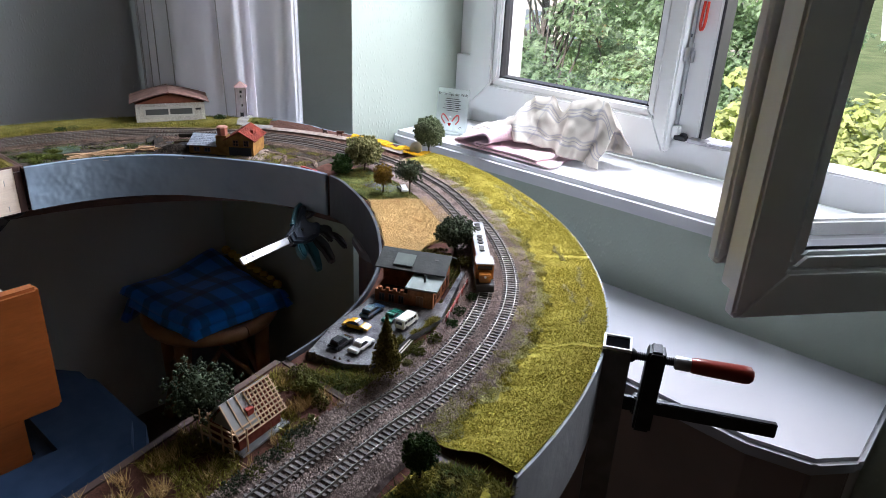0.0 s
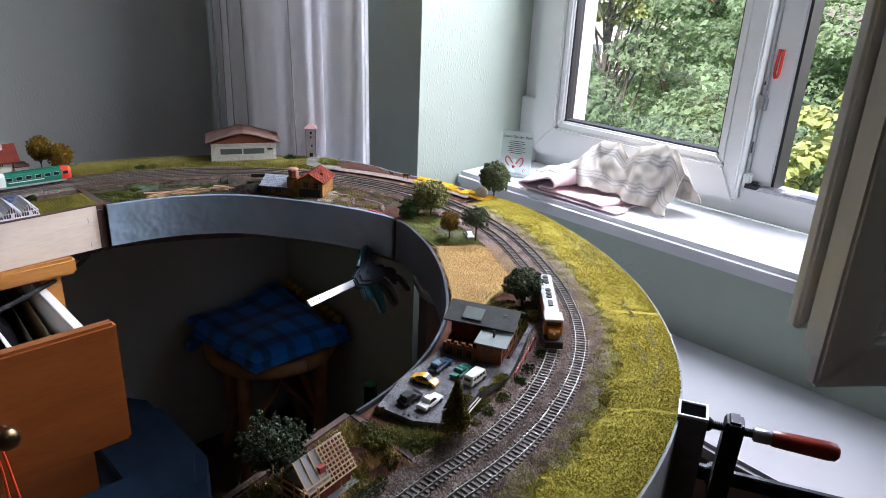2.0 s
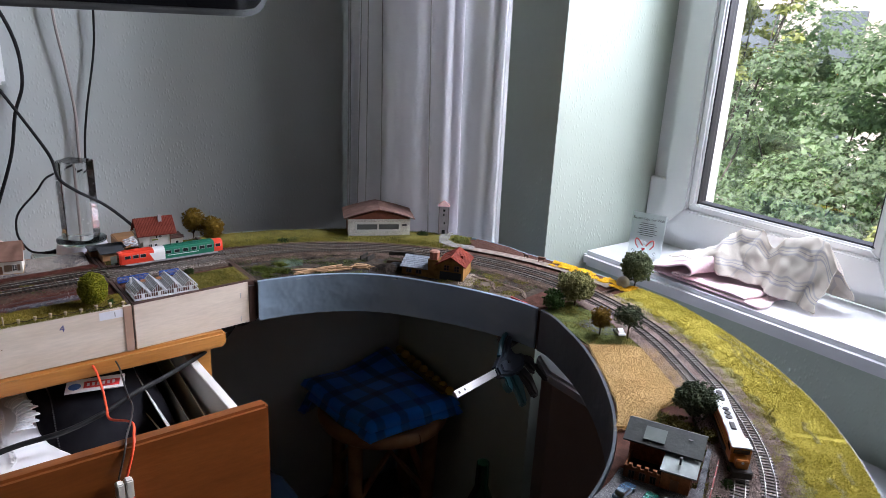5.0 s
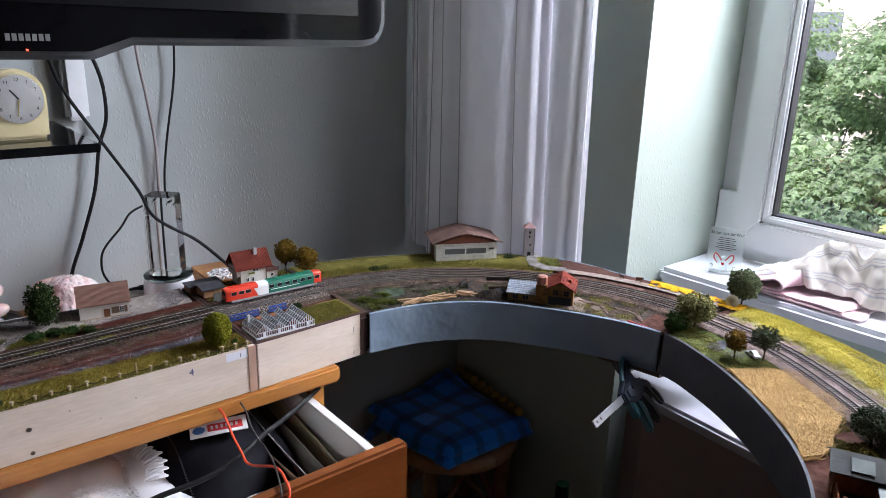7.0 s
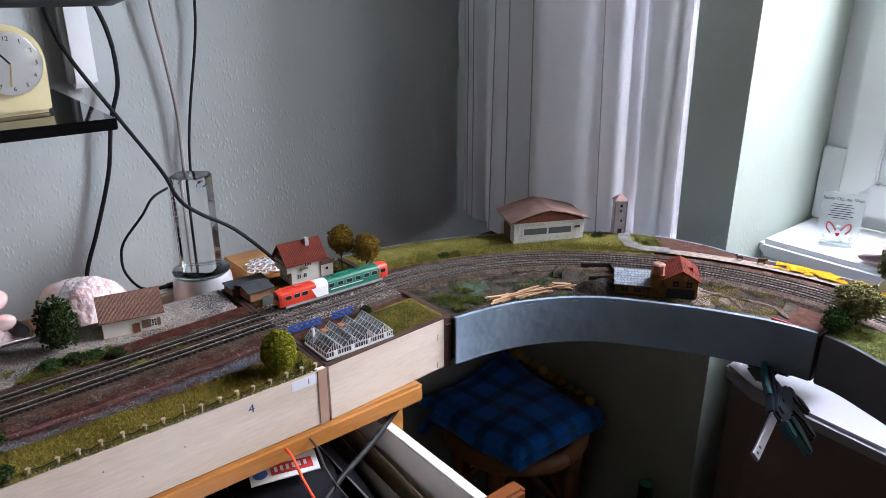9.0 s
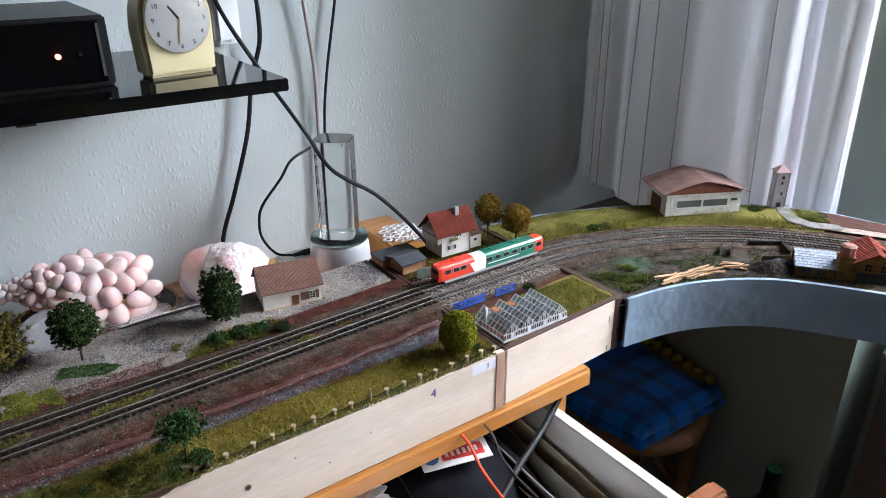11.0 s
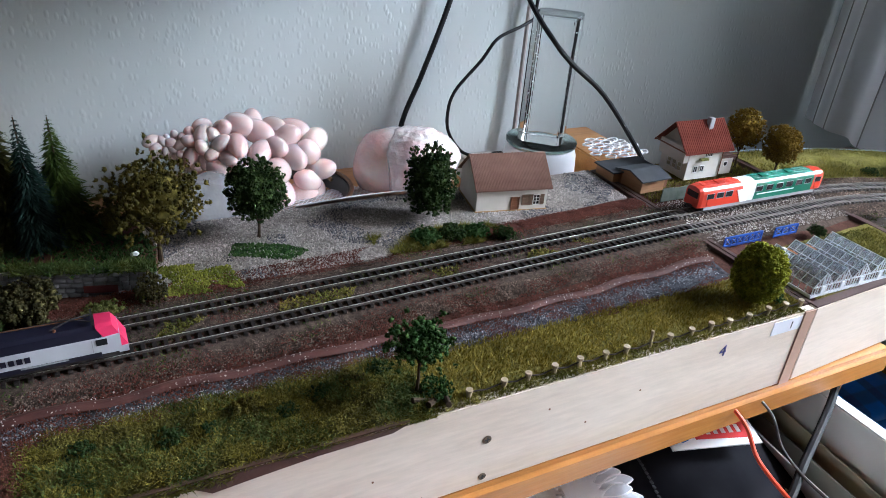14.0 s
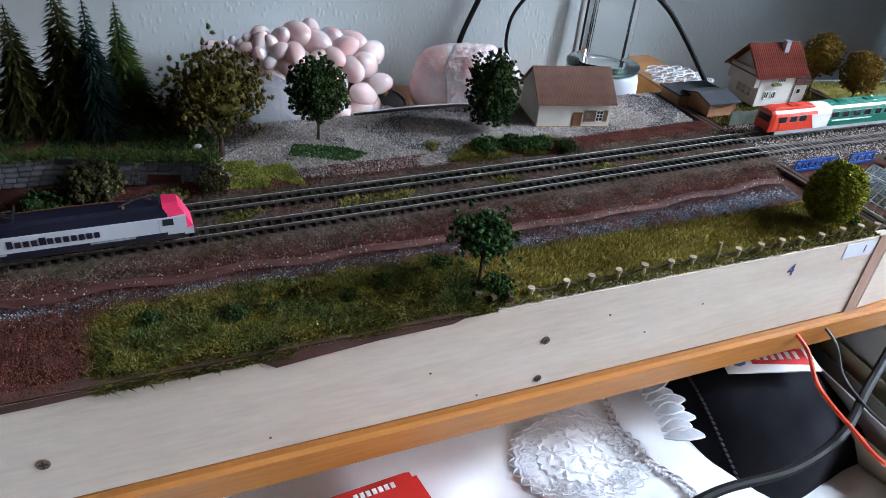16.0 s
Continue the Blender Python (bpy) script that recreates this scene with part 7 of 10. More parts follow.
def fir(label, x, y, h, w, leaf, z):
    """A model fir: drooping needle sprays in tiers round a stem."""
    seed_no[0] += 1
    g = np.random.default_rng(seed_no[0])
    t = thing("model_fir", label, "model tree", pose(x, y, z, 0, 0, g.uniform(0, 360)))
    part("trunk", Soup().tube([(0, 0, -0.002), (0, 0, h * 0.97)], w * 0.05, 7, 0.0004), TRUNK, t)
    tiers = 30
    vs = []
    for k in range(tiers):
        u = k / (tiers - 1)
        zz = h * (0.10 + 0.88 * u)
        R = w / 2 * (1 - u) ** 0.8 + 0.0008
        m = int(9 + 22 * (1 - u))
        for i in range(m):
            a = 6.283 * i / m + g.uniform(-0.2, 0.2)
            rr = R * g.uniform(0.75, 1.12)
            ca, sa = math.cos(a), math.sin(a)
            dz = -rr * g.uniform(0.15, 0.55)
            base = np.array((ca * rr * 0.12, sa * rr * 0.12, zz))
            tip = np.array((ca * rr, sa * rr, zz + dz))
            side = np.array((-sa, ca, 0)) * rr * 0.16
            mid_ = (base + tip) / 2 + np.array((0, 0, rr * 0.10))
            vs += [base, mid_ + side, tip, base, tip, mid_ - side]
            for _ in range(5):
                q = base + (tip - base) * g.uniform(0.25, 1.0)
                d = np.array((ca, sa, -0.3)) * rr * 0.22 + g.normal(size=3) * rr * 0.13
                vs += [q, q + d, q + d * 0.5 + np.array((-sa, ca, 0.2)) * rr * 0.07]
    v = np.array(vs)
    linked("needles", fast_mesh("needles", v, np.arange(len(v)).reshape(-1, 3)), FOLIAGE[leaf], t)
    return t


G = GZ + 0.004
model_tree("dense dark green model tree beside the depot", -1.206, 0.008, 0.064, 0.041, 0.003, "dark", 300, G, lean=0.0)
model_tree("round dark green model tree on the gravel yard", -1.217, -0.126, 0.063, 0.044, 0.014, "dark", 420, G, size=0.0026, jag=0.15)
model_tree("broad brown-olive model tree at the end of the yard", -1.204, -0.196, 0.076, 0.066, 0.018, "brown", 330, G, size=0.0032, shell=0.25, jag=0.45)
bush("olive model bush behind the broad tree", -1.232, -0.222, 0.022, 0.040, "brown", G)
model_tree("egg-shaped lime green model tree at the meadow edge", -1.019, 0.171, 0.046, 0.036, 0.002, "lime", 620, GZ + 0.003, size=0.0024, shell=0.8, jag=0.05)
model_tree("spreading green model tree at the meadow fence", -1.016, -0.088, 0.046, 0.034, 0.024, "green", 110, GZ + 0.003, size=0.0032, shell=0.2, jag=0.8)
model_tree("autumn brown model tree beside the house", -1.224, 0.372, 0.062, 0.038, 0.020, "autumn", 260, GZ + 0.002, size=0.0024, shell=0.55, jag=0.15)
model_tree("autumn brown model tree behind the house", -1.192, 0.392, 0.054, 0.038, 0.013, "autumn", 280, GZ + 0.002, size=0.0024, shell=0.55, jag=0.12)
for lb, x, y, h, w, lf in (("light green model fir on the terrace", -1.242, -0.310, 0.084, 0.040, "fir_olive"), ("tall olive model fir on the terrace", -1.240, -0.282, 0.100, 0.046, "fir_olive"), ("slim blue-green model fir on the terrace", -1.224, -0.266, 0.092, 0.034, "fir_blue"), ("model fir with bright green tips", -1.238, -0.249, 0.086, 0.040, "fir_bright"),
                           ("olive model fir at the far end", -1.236, -0.345, 0.094, 0.044, "fir_olive"), ("dark model fir at the far end", -1.222, -0.375, 0.082, 0.040, "fir"), ("dark model fir at the wall", -1.246, -0.405, 0.090, 0.042, "fir")):
    fir(lb, x, y, h, w, lf, GZ + 0.016)
model_tree("small orange-brown model tree by the wheat field", -0.602, 0.690, 0.040, 0.027, 0.011, "autumn", 200, GZ + 0.001, size=0.0018, shell=0.55)
model_tree("grey-green model tree by the wheat field", -0.575, 0.713, 0.048, 0.038, 0.018, "grey", 190, GZ + 0.001, size=0.0023, shell=0.3, jag=0.4)
model_tree("large pale olive model tree at the board joint", -0.690, 0.738, 0.052, 0.052, 0.010, "pale", 300, GZ + 0.001, size=0.0042, shell=0.5, jag=0.28)
bush("bright green model bush at the board joint", -0.698, 0.703, 0.032, 0.028, "green", GZ + 0.002, 110)
model_tree("pale grey-green model tree at the window side", -0.700, 0.888, 0.055, 0.048, 0.006, "sage", 360, GZ + 0.002, size=0.0038, shell=0.55, jag=0.2)
model_tree("dense dark grey-green model tree behind the station", -0.408, 0.612, 0.038, 0.046, 0.010, "grey", 300, GZ + 0.002, size=0.0032, shell=0.5, jag=0.22)
bush("brown leafy model bush behind the station", -0.405, 0.580, 0.030, 0.014, "brown")
bush("brown leafy model bush between tree and station", -0.375, 0.590, 0.022, 0.013, "brown")
model_tree("narrow olive-brown model cypress beside the car park", -0.288, 0.388, 0.058, 0.024, 0.002, "cypress", 420, GZ + 0.001, size=0.0018, shell=0.6, jag=0.12, taper=0.75)
model_tree("dark leafy model tree beside the half-built house", -0.340, 0.262, 0.047, 0.046, 0.008, "grey", 320, GZ, size=0.0026, shell=0.25, jag=0.45)
model_tree("dark green model tree beside the near track", -0.196, 0.327, 0.034, 0.023, 0.008, "dark", 190, GZ, size=0.0022)
bush("dark model bush beside the near track", -0.170, 0.330, 0.022, 0.014, "brown")
bush("olive model bush below the car park", -0.318, 0.336, 0.024, 0.016, "olive", GZ, 70)
bush("olive model bush below the car park", -0.296, 0.330, 0.016, 0.012, "brown", GZ, 40)
bush("olive model bush below the car park", -0.340, 0.345, 0.016, 0.010, "olive", GZ, 40)
for k in range(9):
    bush("dark weathered model hedge along the near track", -0.283 + 0.0045 * k * 0.4 + rng.uniform(-0.003, 0.003), 0.312 - 0.0095 * k, 0.013, 0.009, "grey" if k % 3 else "olive", GZ, 30)
for x, y, w, h, lf in ((-0.333, 0.560, 0.010, 0.008, "green"), (-0.322, 0.535, 0.012, 0.010, "dark"), (-0.312, 0.505, 0.014, 0.011, "dark"), (-0.304, 0.485, 0.012, 0.009, "green"), (-0.298, 0.455, 0.014, 0.010, "olive"), (-0.293, 0.430, 0.012, 0.009, "olive"), (-0.300, 0.408, 0.012, 0.008, "green"), (-0.288, 0.412, 0.009, 0.007, "pale")):
    bush("low green model shrub along the platform bank", x, y, w, h, lf)
bush("green model hedge at the yard edge", -1.172, -0.010, 0.024, 0.010, "green", G, 60)
bush("green model hedge at the yard edge", -1.171, 0.012, 0.024, 0.010, "dark", G, 60)
bush("green model hedge at the yard edge", -1.168, 0.032, 0.022, 0.009, "green", G, 60)
bush("dark green model shrub at the yard edge", -1.158, 0.052, 0.018, 0.009, "dark", G, 60)
bush("olive model bush before the stone wall", -1.156, -0.207, 0.020, 0.022, "umber", GZ + 0.001, 80)
bush("yellow-green model bush before the stone wall", -1.152, -0.236, 0.024, 0.007, "olive", GZ + 0.001, 60)
bush("dark model bush before the stone wall", -1.160, -0.275, 0.036, 0.027, "umber", GZ + 0.001, 150)
bush("dark model bush before the stone wall", -1.150, -0.300, 0.030, 0.016, "dark", GZ + 0.001, 80)
bush("dark green shrub at the greenhouse corner", -1.012, 0.190, 0.010, 0.008, "green", GZ + 0.003, 26)
bush("dark green model shrub beside the track", -1.078, 0.315, 0.016, 0.009, "dark", GZ + 0.003, 50)
bush("dark model shrub at the tower", -1.072, 0.742, 0.020, 0.012, "dark")
bush("dark model shrub behind the far track", -1.162, 0.505, 0.020, 0.008, "dark")
bush("dark model shrub behind the far track", -1.158, 0.525, 0.018, 0.008, "olive")
bush("olive shrub on the meadow by the fence", -1.012, -0.078, 0.020, 0.010, "green", GZ + 0.003, 40)
for k in range(9):
    bush("leafy ground shrub on the weed bank", -1.012 - rng.uniform(0, 0.034), -0.10 - 0.019 * k, rng.uniform(0.010, 0.018), rng.uniform(0.0045, 0.0070), ("dark", "brown", "dark")[k % 3], GZ + 0.0042, 34)

# ---------------------------------------------------------------- ground patches
def patch(name, poly, z, material, parent, label="", h=0.003):
    return part(name, Soup().prism(poly, z - h, z), material, parent, label)


wheat = [(-0.586, 0.652), (-0.560, 0.690), (-0.527, 0.716), (-0.492, 0.702), (-0.465, 0.676), (-0.448, 0.640), (-0.440, 0.600), (-0.430, 0.575), (-0.430, 0.550), (-0.441, 0.529), (-0.452, 0.546), (-0.480, 0.575), (-0.530, 0.612)]
patch("wheat_mat", wheat, GZ + 0.0042, WHEAT_BASE, curve_near)
fibres("wheat_crop", poly_points(60000, wheat, GZ + 0.0038), 0.0011, WHEAT, curve_near, 0.0007, 1.3)
fibres("wheat_crop", patchy(poly_points(14000, [(x + (x + 0.515) * 0.05, y + (y - 0.645) * 0.05) for x, y in wheat], GZ + 0.0022), 70, -0.15, 2.0), 0.0042, WHEAT, curve_near, 0.0006, 1.0)
lawn = [(-0.700, 0.685), (-0.592, 0.655), (-0.528, 0.722), (-0.562, 0.742), (-0.640, 0.762), (-0.706, 0.765)]
patch("moss_mat", lawn, GZ + 0.0016, mat("moss", (0.050, 0.070, 0.020), (0.105, 0.128, 0.036), scale=90, rough=0.95, bump=0.9, bump_scale=900, fine=0.4), curve_near)
grains("moss_foam", patchy(poly_points(9000, lawn, GZ + 0.0022), 45, -0.2), 0.0022, mat("moss_foam", (0.085, 0.105, 0.028), (0.19, 0.205, 0.065), scale=60, rough=0.95, island=0.5), curve_near)
fibres("moss_turf", patchy(poly_points(9000, lawn, GZ + 0.0014), 40, 0.0), 0.0026, BLADES_MID, curve_near, 0.0009, 1.0)
grains("yard_gravel", poly_points(2500, [(-0.65, 0.69), (-0.60, 0.69), (-0.58, 0.72), (-0.64, 0.73)], GZ + 0.0022), 0.0016, STONES_DARK, curve_near)
bank = ring_points(15000, 3, 60, lambda t: r_in(t) + 0.02, lambda t: r_out(t) - GAP - 0.018, GZ + 0.0008)
fibres("bank_turf", patchy(bank, 45, 0.0, 1.0), 0.0036, BLADES_DARK, curve_near, 0.0008, 0.9)
fibres("bank_turf", patchy(bank, 30, 0.12, 4.0), 0.0040, BLADES_MID, curve_near, 0.0008, 0.9)
nb_ = poly_points(16000, [(-0.360, 0.345), (-0.302, 0.03), (-0.262, 0.03), (-0.285, 0.345)], GZ - 0.0005)
fibres("bank_turf", patchy(nb_, 32, -0.05, 2.0), 0.0042, BLADES_MID, near, 0.0008, 0.9)
fibres("straw_turf", patchy(nb_, 60, 0.25, 7.0), 0.0075, WHEAT, near, 0.0006, 0.5)
verge = lambda u, v: (-0.203 + 0.066 * u + (0.10 * u + 0.015) * v, 0.3445 - 0.32 * v, GZ - 0.0008 + 0.0152 * smoothstep(0.05, 0.72, u) + 0.0012 * math.sin(9 * u + 14 * v))
part("verge_bank", Soup().sheet(lambda u, v: verge(min(u, 0.97) / 0.97, v)[:2] + ((verge(u / 0.97, v)[2]) if u < 0.975 else GZ - 0.004,), 24, 40), TURF, near, "rough grass bank")
nbv = [verge(u, v) for u, v in zip(rng.uniform(0.02, 1, 16000), rng.uniform(0, 1, 16000) ** 1.6)]
fibres("bank_turf", patchy(nbv, 40, -0.15, 3.0), 0.0030, BLADES_MID, near, 0.0009, 1.0)
fibres("bank_turf", patchy(nbv, 26, 0.0, 8.0), 0.0034, BLADES_DARK, near, 0.0009, 1.0)
strip = poly_points(7000, [(-0.300, 0.480), (-0.307, 0.440), (-0.300, 0.410), (-0.292, 0.383), (-0.345, 0.352), (-0.280, 0.352), (-0.268, 0.39), (-0.278, 0.45), (-0.292, 0.50)], GZ + 0.0008)
fibres("bank_turf", patchy(strip, 45, -0.12, 3.0), 0.0034, BLADES_MID, curve_near, 0.0009, 1.0)
fibres("bank_turf", patchy(strip, 38, 0.0, 11.0), 0.0032, BLADES_DARK, curve_near, 0.0009, 1.0)
nb2 = poly_points(9000, [(-0.205, 0.345), (-0.188, 0.03), (-0.06, 0.03), (-0.14, 0.345)], GZ - 0.0005)
fibres("bank_turf", patchy(nb2, 32, -0.2, 5.0), 0.0042, BLADES_DARK, near, 0.0008, 0.9)
# far curve: meadow behind the track, yard inside, brown field and yellow flowers toward the window
mz = lambda t: GZ + 0.0028
part("meadow", uneven(ring(124, 178.4, [(lambda t: r_edge(t) - 0.002, mz), (lambda t: r_edge(t) - 0.03, lambda t: GZ + 0.005), (lambda t: r_out(t) + 0.030, lambda t: GZ + 0.0012)], 1.0), 0.0012, 50), TURF_DULL, curve_far)
fibres("meadow_turf", ring_points(27000, 124, 178.4, lambda t: r_out(t) + 0.028, lambda t: r_edge(t) - 0.002, lambda t: GZ + 0.0026), 0.0034, BLADES_MID, curve_far)
fibres("meadow_turf", patchy(ring_points(14000, 124, 178.4, lambda t: r_out(t) + 0.030, lambda t: r_edge(t) - 0.002, lambda t: GZ + 0.0030), 30, 0.12), 0.0032, mat("dull_yellow_fibres", (0.18, 0.152, 0.030), (0.27, 0.225, 0.048), scale=30, rough=0.9, island=0.4), curve_far)
part("ploughed_field", uneven(ring(92, 123, [(lambda t: r_edge(t) - 0.002, GZ + 0.003), (lambda t: r_out(t) + 0.060, GZ + 0.003)], 0.8), 0.0010, 120), mat("ploughed_soil", (0.070, 0.032, 0.024), (0.115, 0.058, 0.044), scale=60, rough=0.95, bump=1.0, bump_scale=260, stretch=(1, 6, 1)), curve_far)
part("sandy_path", ring(91.5, 128, [(lambda t: r_out(t) + 0.060, GZ + 0.0026), (lambda t: r_out(t) + 0.040, GZ + 0.0030)], 0.8), mat("sandy_path", (0.22, 0.17, 0.14), (0.34, 0.275, 0.235), scale=150, rough=0.95, bump=0.8, bump_scale=900), curve_far)
flow = ring_points(5200, 88.0, 105.5, lambda t: r_out(t) + 0.050, lambda t: r_edge(t) - 0.003, GZ + 0.004)
grains("flower_foam", np.concatenate([patchy(flow, 85, 0.0) , patchy(flow, 30, 0.12) + np.array((0, 0, 0.0014))]), 0.0024, FLOWER, curve_far, "bright yellow flower foam")
yardp = ring_points(15000, 100, 178, lambda t: r_in(t) + 0.003, lambda t: r_out(t) - GAP - 0.020, GZ + 0.0012)
part("sooty_ground", ring(98, 178, [(lambda t: r_out(t) - GAP - 0.016, GZ + 0.0007), (lambda t: r_in(t) + 0.002, GZ + 0.0007)], 1.2), mat("sooty_ground", (0.036, 0.029, 0.023), (0.088, 0.070, 0.055), scale=30, rough=0.95, bump=0.9, bump_scale=500, fine=0.4), curve_far)
grains("yard_gravel", patchy(yardp, 90, -0.05), 0.0011, STONES_DARK, curve_far)
grains("yard_gravel", patchy(ring_points(5000, 100, 178, lambda t: r_out(t) - GAP - 0.032, lambda t: r_out(t) - GAP - 0.018, GZ + 0.0018), 50, -0.15, 9.0), 0.0012, STONES, curve_far)
grains("yard_gravel", patchy(yardp, 70, 0.0, 5.0), 0.0014, mat("brown_rubble", (0.050, 0.034, 0.024), (0.115, 0.082, 0.060), scale=60, rough=0.95, island=0.5), curve_far)
fibres("yard_moss", patchy(yardp, 36, 0.14, 13.0), 0.0026, BLADES_DARK, curve_far, 0.0009, 1.0)
fibres("bank_turf", patchy(ring_points(9000, 150, 178, lambda t: r_in(t) + 0.003, lambda t: r_out(t) - GAP - 0.020, GZ + 0.001), 26, 0.24, 3.0), 0.0032, BLADES_DARK, curve_far, 0.0008, 0.9)
part("path_plate", ring(120, 100, [(lambda t: r_in(t) + 0.045, GZ + 0.0022), (lambda t: r_in(t) + 0.003, GZ + 0.0022)], 1.2), mat("pale_dust", (0.075, 0.060, 0.042), (0.165, 0.128, 0.096), scale=60, rough=0.95, bump=0.7, bump_scale=700), curve_far)
shed_plot = [(-0.872, 0.668), (-0.838, 0.640), (-0.826, 0.655), (-0.846, 0.690), (-0.866, 0.694)]
grains("sand", poly_points(2600, shed_plot, GZ + 0.0026), 0.0012, mat("beige_sand", (0.30, 0.23, 0.185), (0.42, 0.335, 0.28), scale=60, rough=0.95, island=0.25), curve_far)
grains("yard_rubble", patchy(ring_points(7000, 100, 121, lambda t: r_in(t) + 0.004, lambda t: r_out(t) - GAP - 0.020, GZ + 0.0026), 55, -0.05, 4.0), 0.0015, bpy.data.materials["brown_rubble"], curve_far)
fibres("yard_moss", patchy(ring_points(7000, 100, 121, lambda t: r_in(t) + 0.004, lambda t: r_out(t) - GAP - 0.020, GZ + 0.0022), 40, 0.05, 8.0), 0.0020, BLADES_MID, curve_far, 0.0009, 1.0)
# house plot on the short board
fibres("meadow_turf", rect_points(9000, -1.252, -1.178, YS + 0.01, YJ - 0.008, GZ + 0.0005), 0.0032, BLADES_MID, small)
fibres("hedge_turf", patchy(poly_points(9000, [(-1.160, -0.05), (-1.155, 0.06), (-1.185, 0.05), (-1.190, -0.05)], GZ + 0.004), 30, -0.1), 0.0040, BLADES_MID, long4, 0.0008, 0.9)
grains("hedge_turf", poly_points(1100, [(-1.212, -0.145), (-1.196, -0.152), (-1.176, -0.112), (-1.186, -0.098), (-1.200, -0.112)], GZ + 0.0046), 0.0023, FOLIAGE["green"], long4)
grains("hedge_turf", patchy(poly_points(2600, [(-1.158, -0.215), (-1.150, -0.15), (-1.188, -0.155), (-1.195, -0.20)], GZ + 0.0046), 50, -0.2, 6.0), 0.0022, mat("yellow_green_foam", (0.10, 0.115, 0.016), (0.21, 0.215, 0.03), scale=60, rough=0.95, island=0.5), long4)

# raised terrace with stone retaining wall
terr = [(-1.196, -0.78), (-1.196, -0.300), (-1.170, -0.202), (-1.200, -0.198), (-1.2555, -0.212), (-1.2555, -0.78)]
part("terrace", Soup().prism(terr, GZ - 0.001, GZ + 0.0165), EARTH, long4)
grains("terrace_turf", patchy(poly_points(9000, [(-1.196, -0.50), (-1.196, -0.300), (-1.170, -0.202), (-1.200, -0.198), (-1.2555, -0.212), (-1.2555, -0.50)], GZ + 0.0170), 35, -0.05, 2.0), 0.0024, FOLIAGE["dark"], long4)
fibres("terrace_turf", patchy(poly_points(12000, terr, GZ + 0.016), 30, 0.16), 0.0032, BLADES_DARK, long4, 0.0009, 0.9)
wall = thing("stone_wall", "grey model retaining wall of stone blocks", "model wall")
STONE = mat("model_stone", (0.15, 0.15, 0.16), (0.25, 0.25, 0.265), scale=180, rough=0.9, bump=0.6, bump_scale=900, obj=0.28)
part("core", Soup().prism([(-1.1945, -0.78), (-1.1945, -0.300), (-1.1685, -0.202), (-1.1715, -0.201), (-1.1975, -0.300), (-1.1975, -0.78)], GZ, GZ + 0.0185), mat("mortar", (0.09, 0.085, 0.085), rough=0.95), wall)
st0 = None
run = [(-1.1945, -0.45), (-1.1945, -0.300), (-1.1685, -0.202)]
for (ax, ay), (bx, by) in zip(run, run[1:]):
    L = math.hypot(bx - ax, by - ay)
    a = math.degrees(math.atan2(by - ay, bx - ax))
    for row in range(5):
        x = -0.002 * (row % 2)
        while x < L:
            w = rng.uniform(0.004, 0.0085)
            m = pose(ax, ay, GZ + 0.0005 + 0.0036 * row, 0, 0, a) @ Matrix.Translation((x + w / 2, -0.0006, 0.0016)) @ Matrix.Diagonal((w - 0.0005, 0.0022 + rng.uniform(0, 0.0006), 0.0031, 1))
            if st0 is None:
                st0 = part("stone", Soup().box(-0.5, 0.5, -0.5, 0.5, -0.5, 0.5), STONE, wall, bevel=0.12, segs=1)
                st0.matrix_basis = m
            else:
                share("stone", st0, wall, m)
            x += w
    part("coping", Soup().box(0, L, -0.0028, 0.002, GZ + 0.0185, GZ + 0.0202, pose(ax, ay, 0, 0, 0, a)), STONE, wall)
cope = np.array([(ax_ + (bx_ - ax_) * t + rng.normal(0, 0.0022), ay_ + (by_ - ay_) * t, GZ + 0.0190) for (ax_, ay_), (bx_, by_) in zip(run, run[1:]) for t in rng.uniform(0, 1, 4200)])
fibres("moss_turf", patchy(cope, 45, -0.35), 0.0046, BLADES_DARK, wall, 0.0010, 0.9)
grains("moss_turf", patchy(cope + np.array((-0.002, 0, 0.001)), 50, -0.1, 5.0), 0.0026, FOLIAGE["green"], wall)
part("red_poster", Soup().box(0.058, 0.078, -0.0026, -0.002, GZ + 0.004, GZ + 0.009, pose(-1.1945, -0.300, 0, 0, 0, math.degrees(math.atan2(0.098, 0.026)))), mat("red_spray", (0.10, 0.02, 0.018), rough=0.7), wall, "red painted patch")

# ---------------------------------------------------------------- buildings
PLASTER, PLASTER_Y = mat("white_plaster", (0.58, 0.55, 0.50), (0.66, 0.62, 0.57), scale=60, rough=0.85, bump=0.15, bump_scale=900), mat("yellow_brick", (0.135, 0.068, 0.020), (0.27, 0.145, 0.042), scale=90, rough=0.85, bump=0.4, bump_scale=800)
BRICK = mat("red_brick_card", (0.175, 0.066, 0.030), (0.27, 0.108, 0.050), scale=220, rough=0.85, bump=0.5, bump_scale=900, fine=0.25)
TILE_RED, TILE_BROWN = mat("red_roof_tiles", (0.15, 0.030, 0.020), (0.22, 0.050, 0.032), scale=90, rough=0.9, obj=0.12, spec=0.2), mat("brown_roof_tiles", (0.215, 0.118, 0.088), (0.275, 0.16, 0.122), scale=90, rough=0.9, spec=0.2)
ROOF_RED = mat("bright_red_roof", (0.135, 0.024, 0.015), (0.235, 0.043, 0.024), scale=60, rough=0.85, spec=0.2)
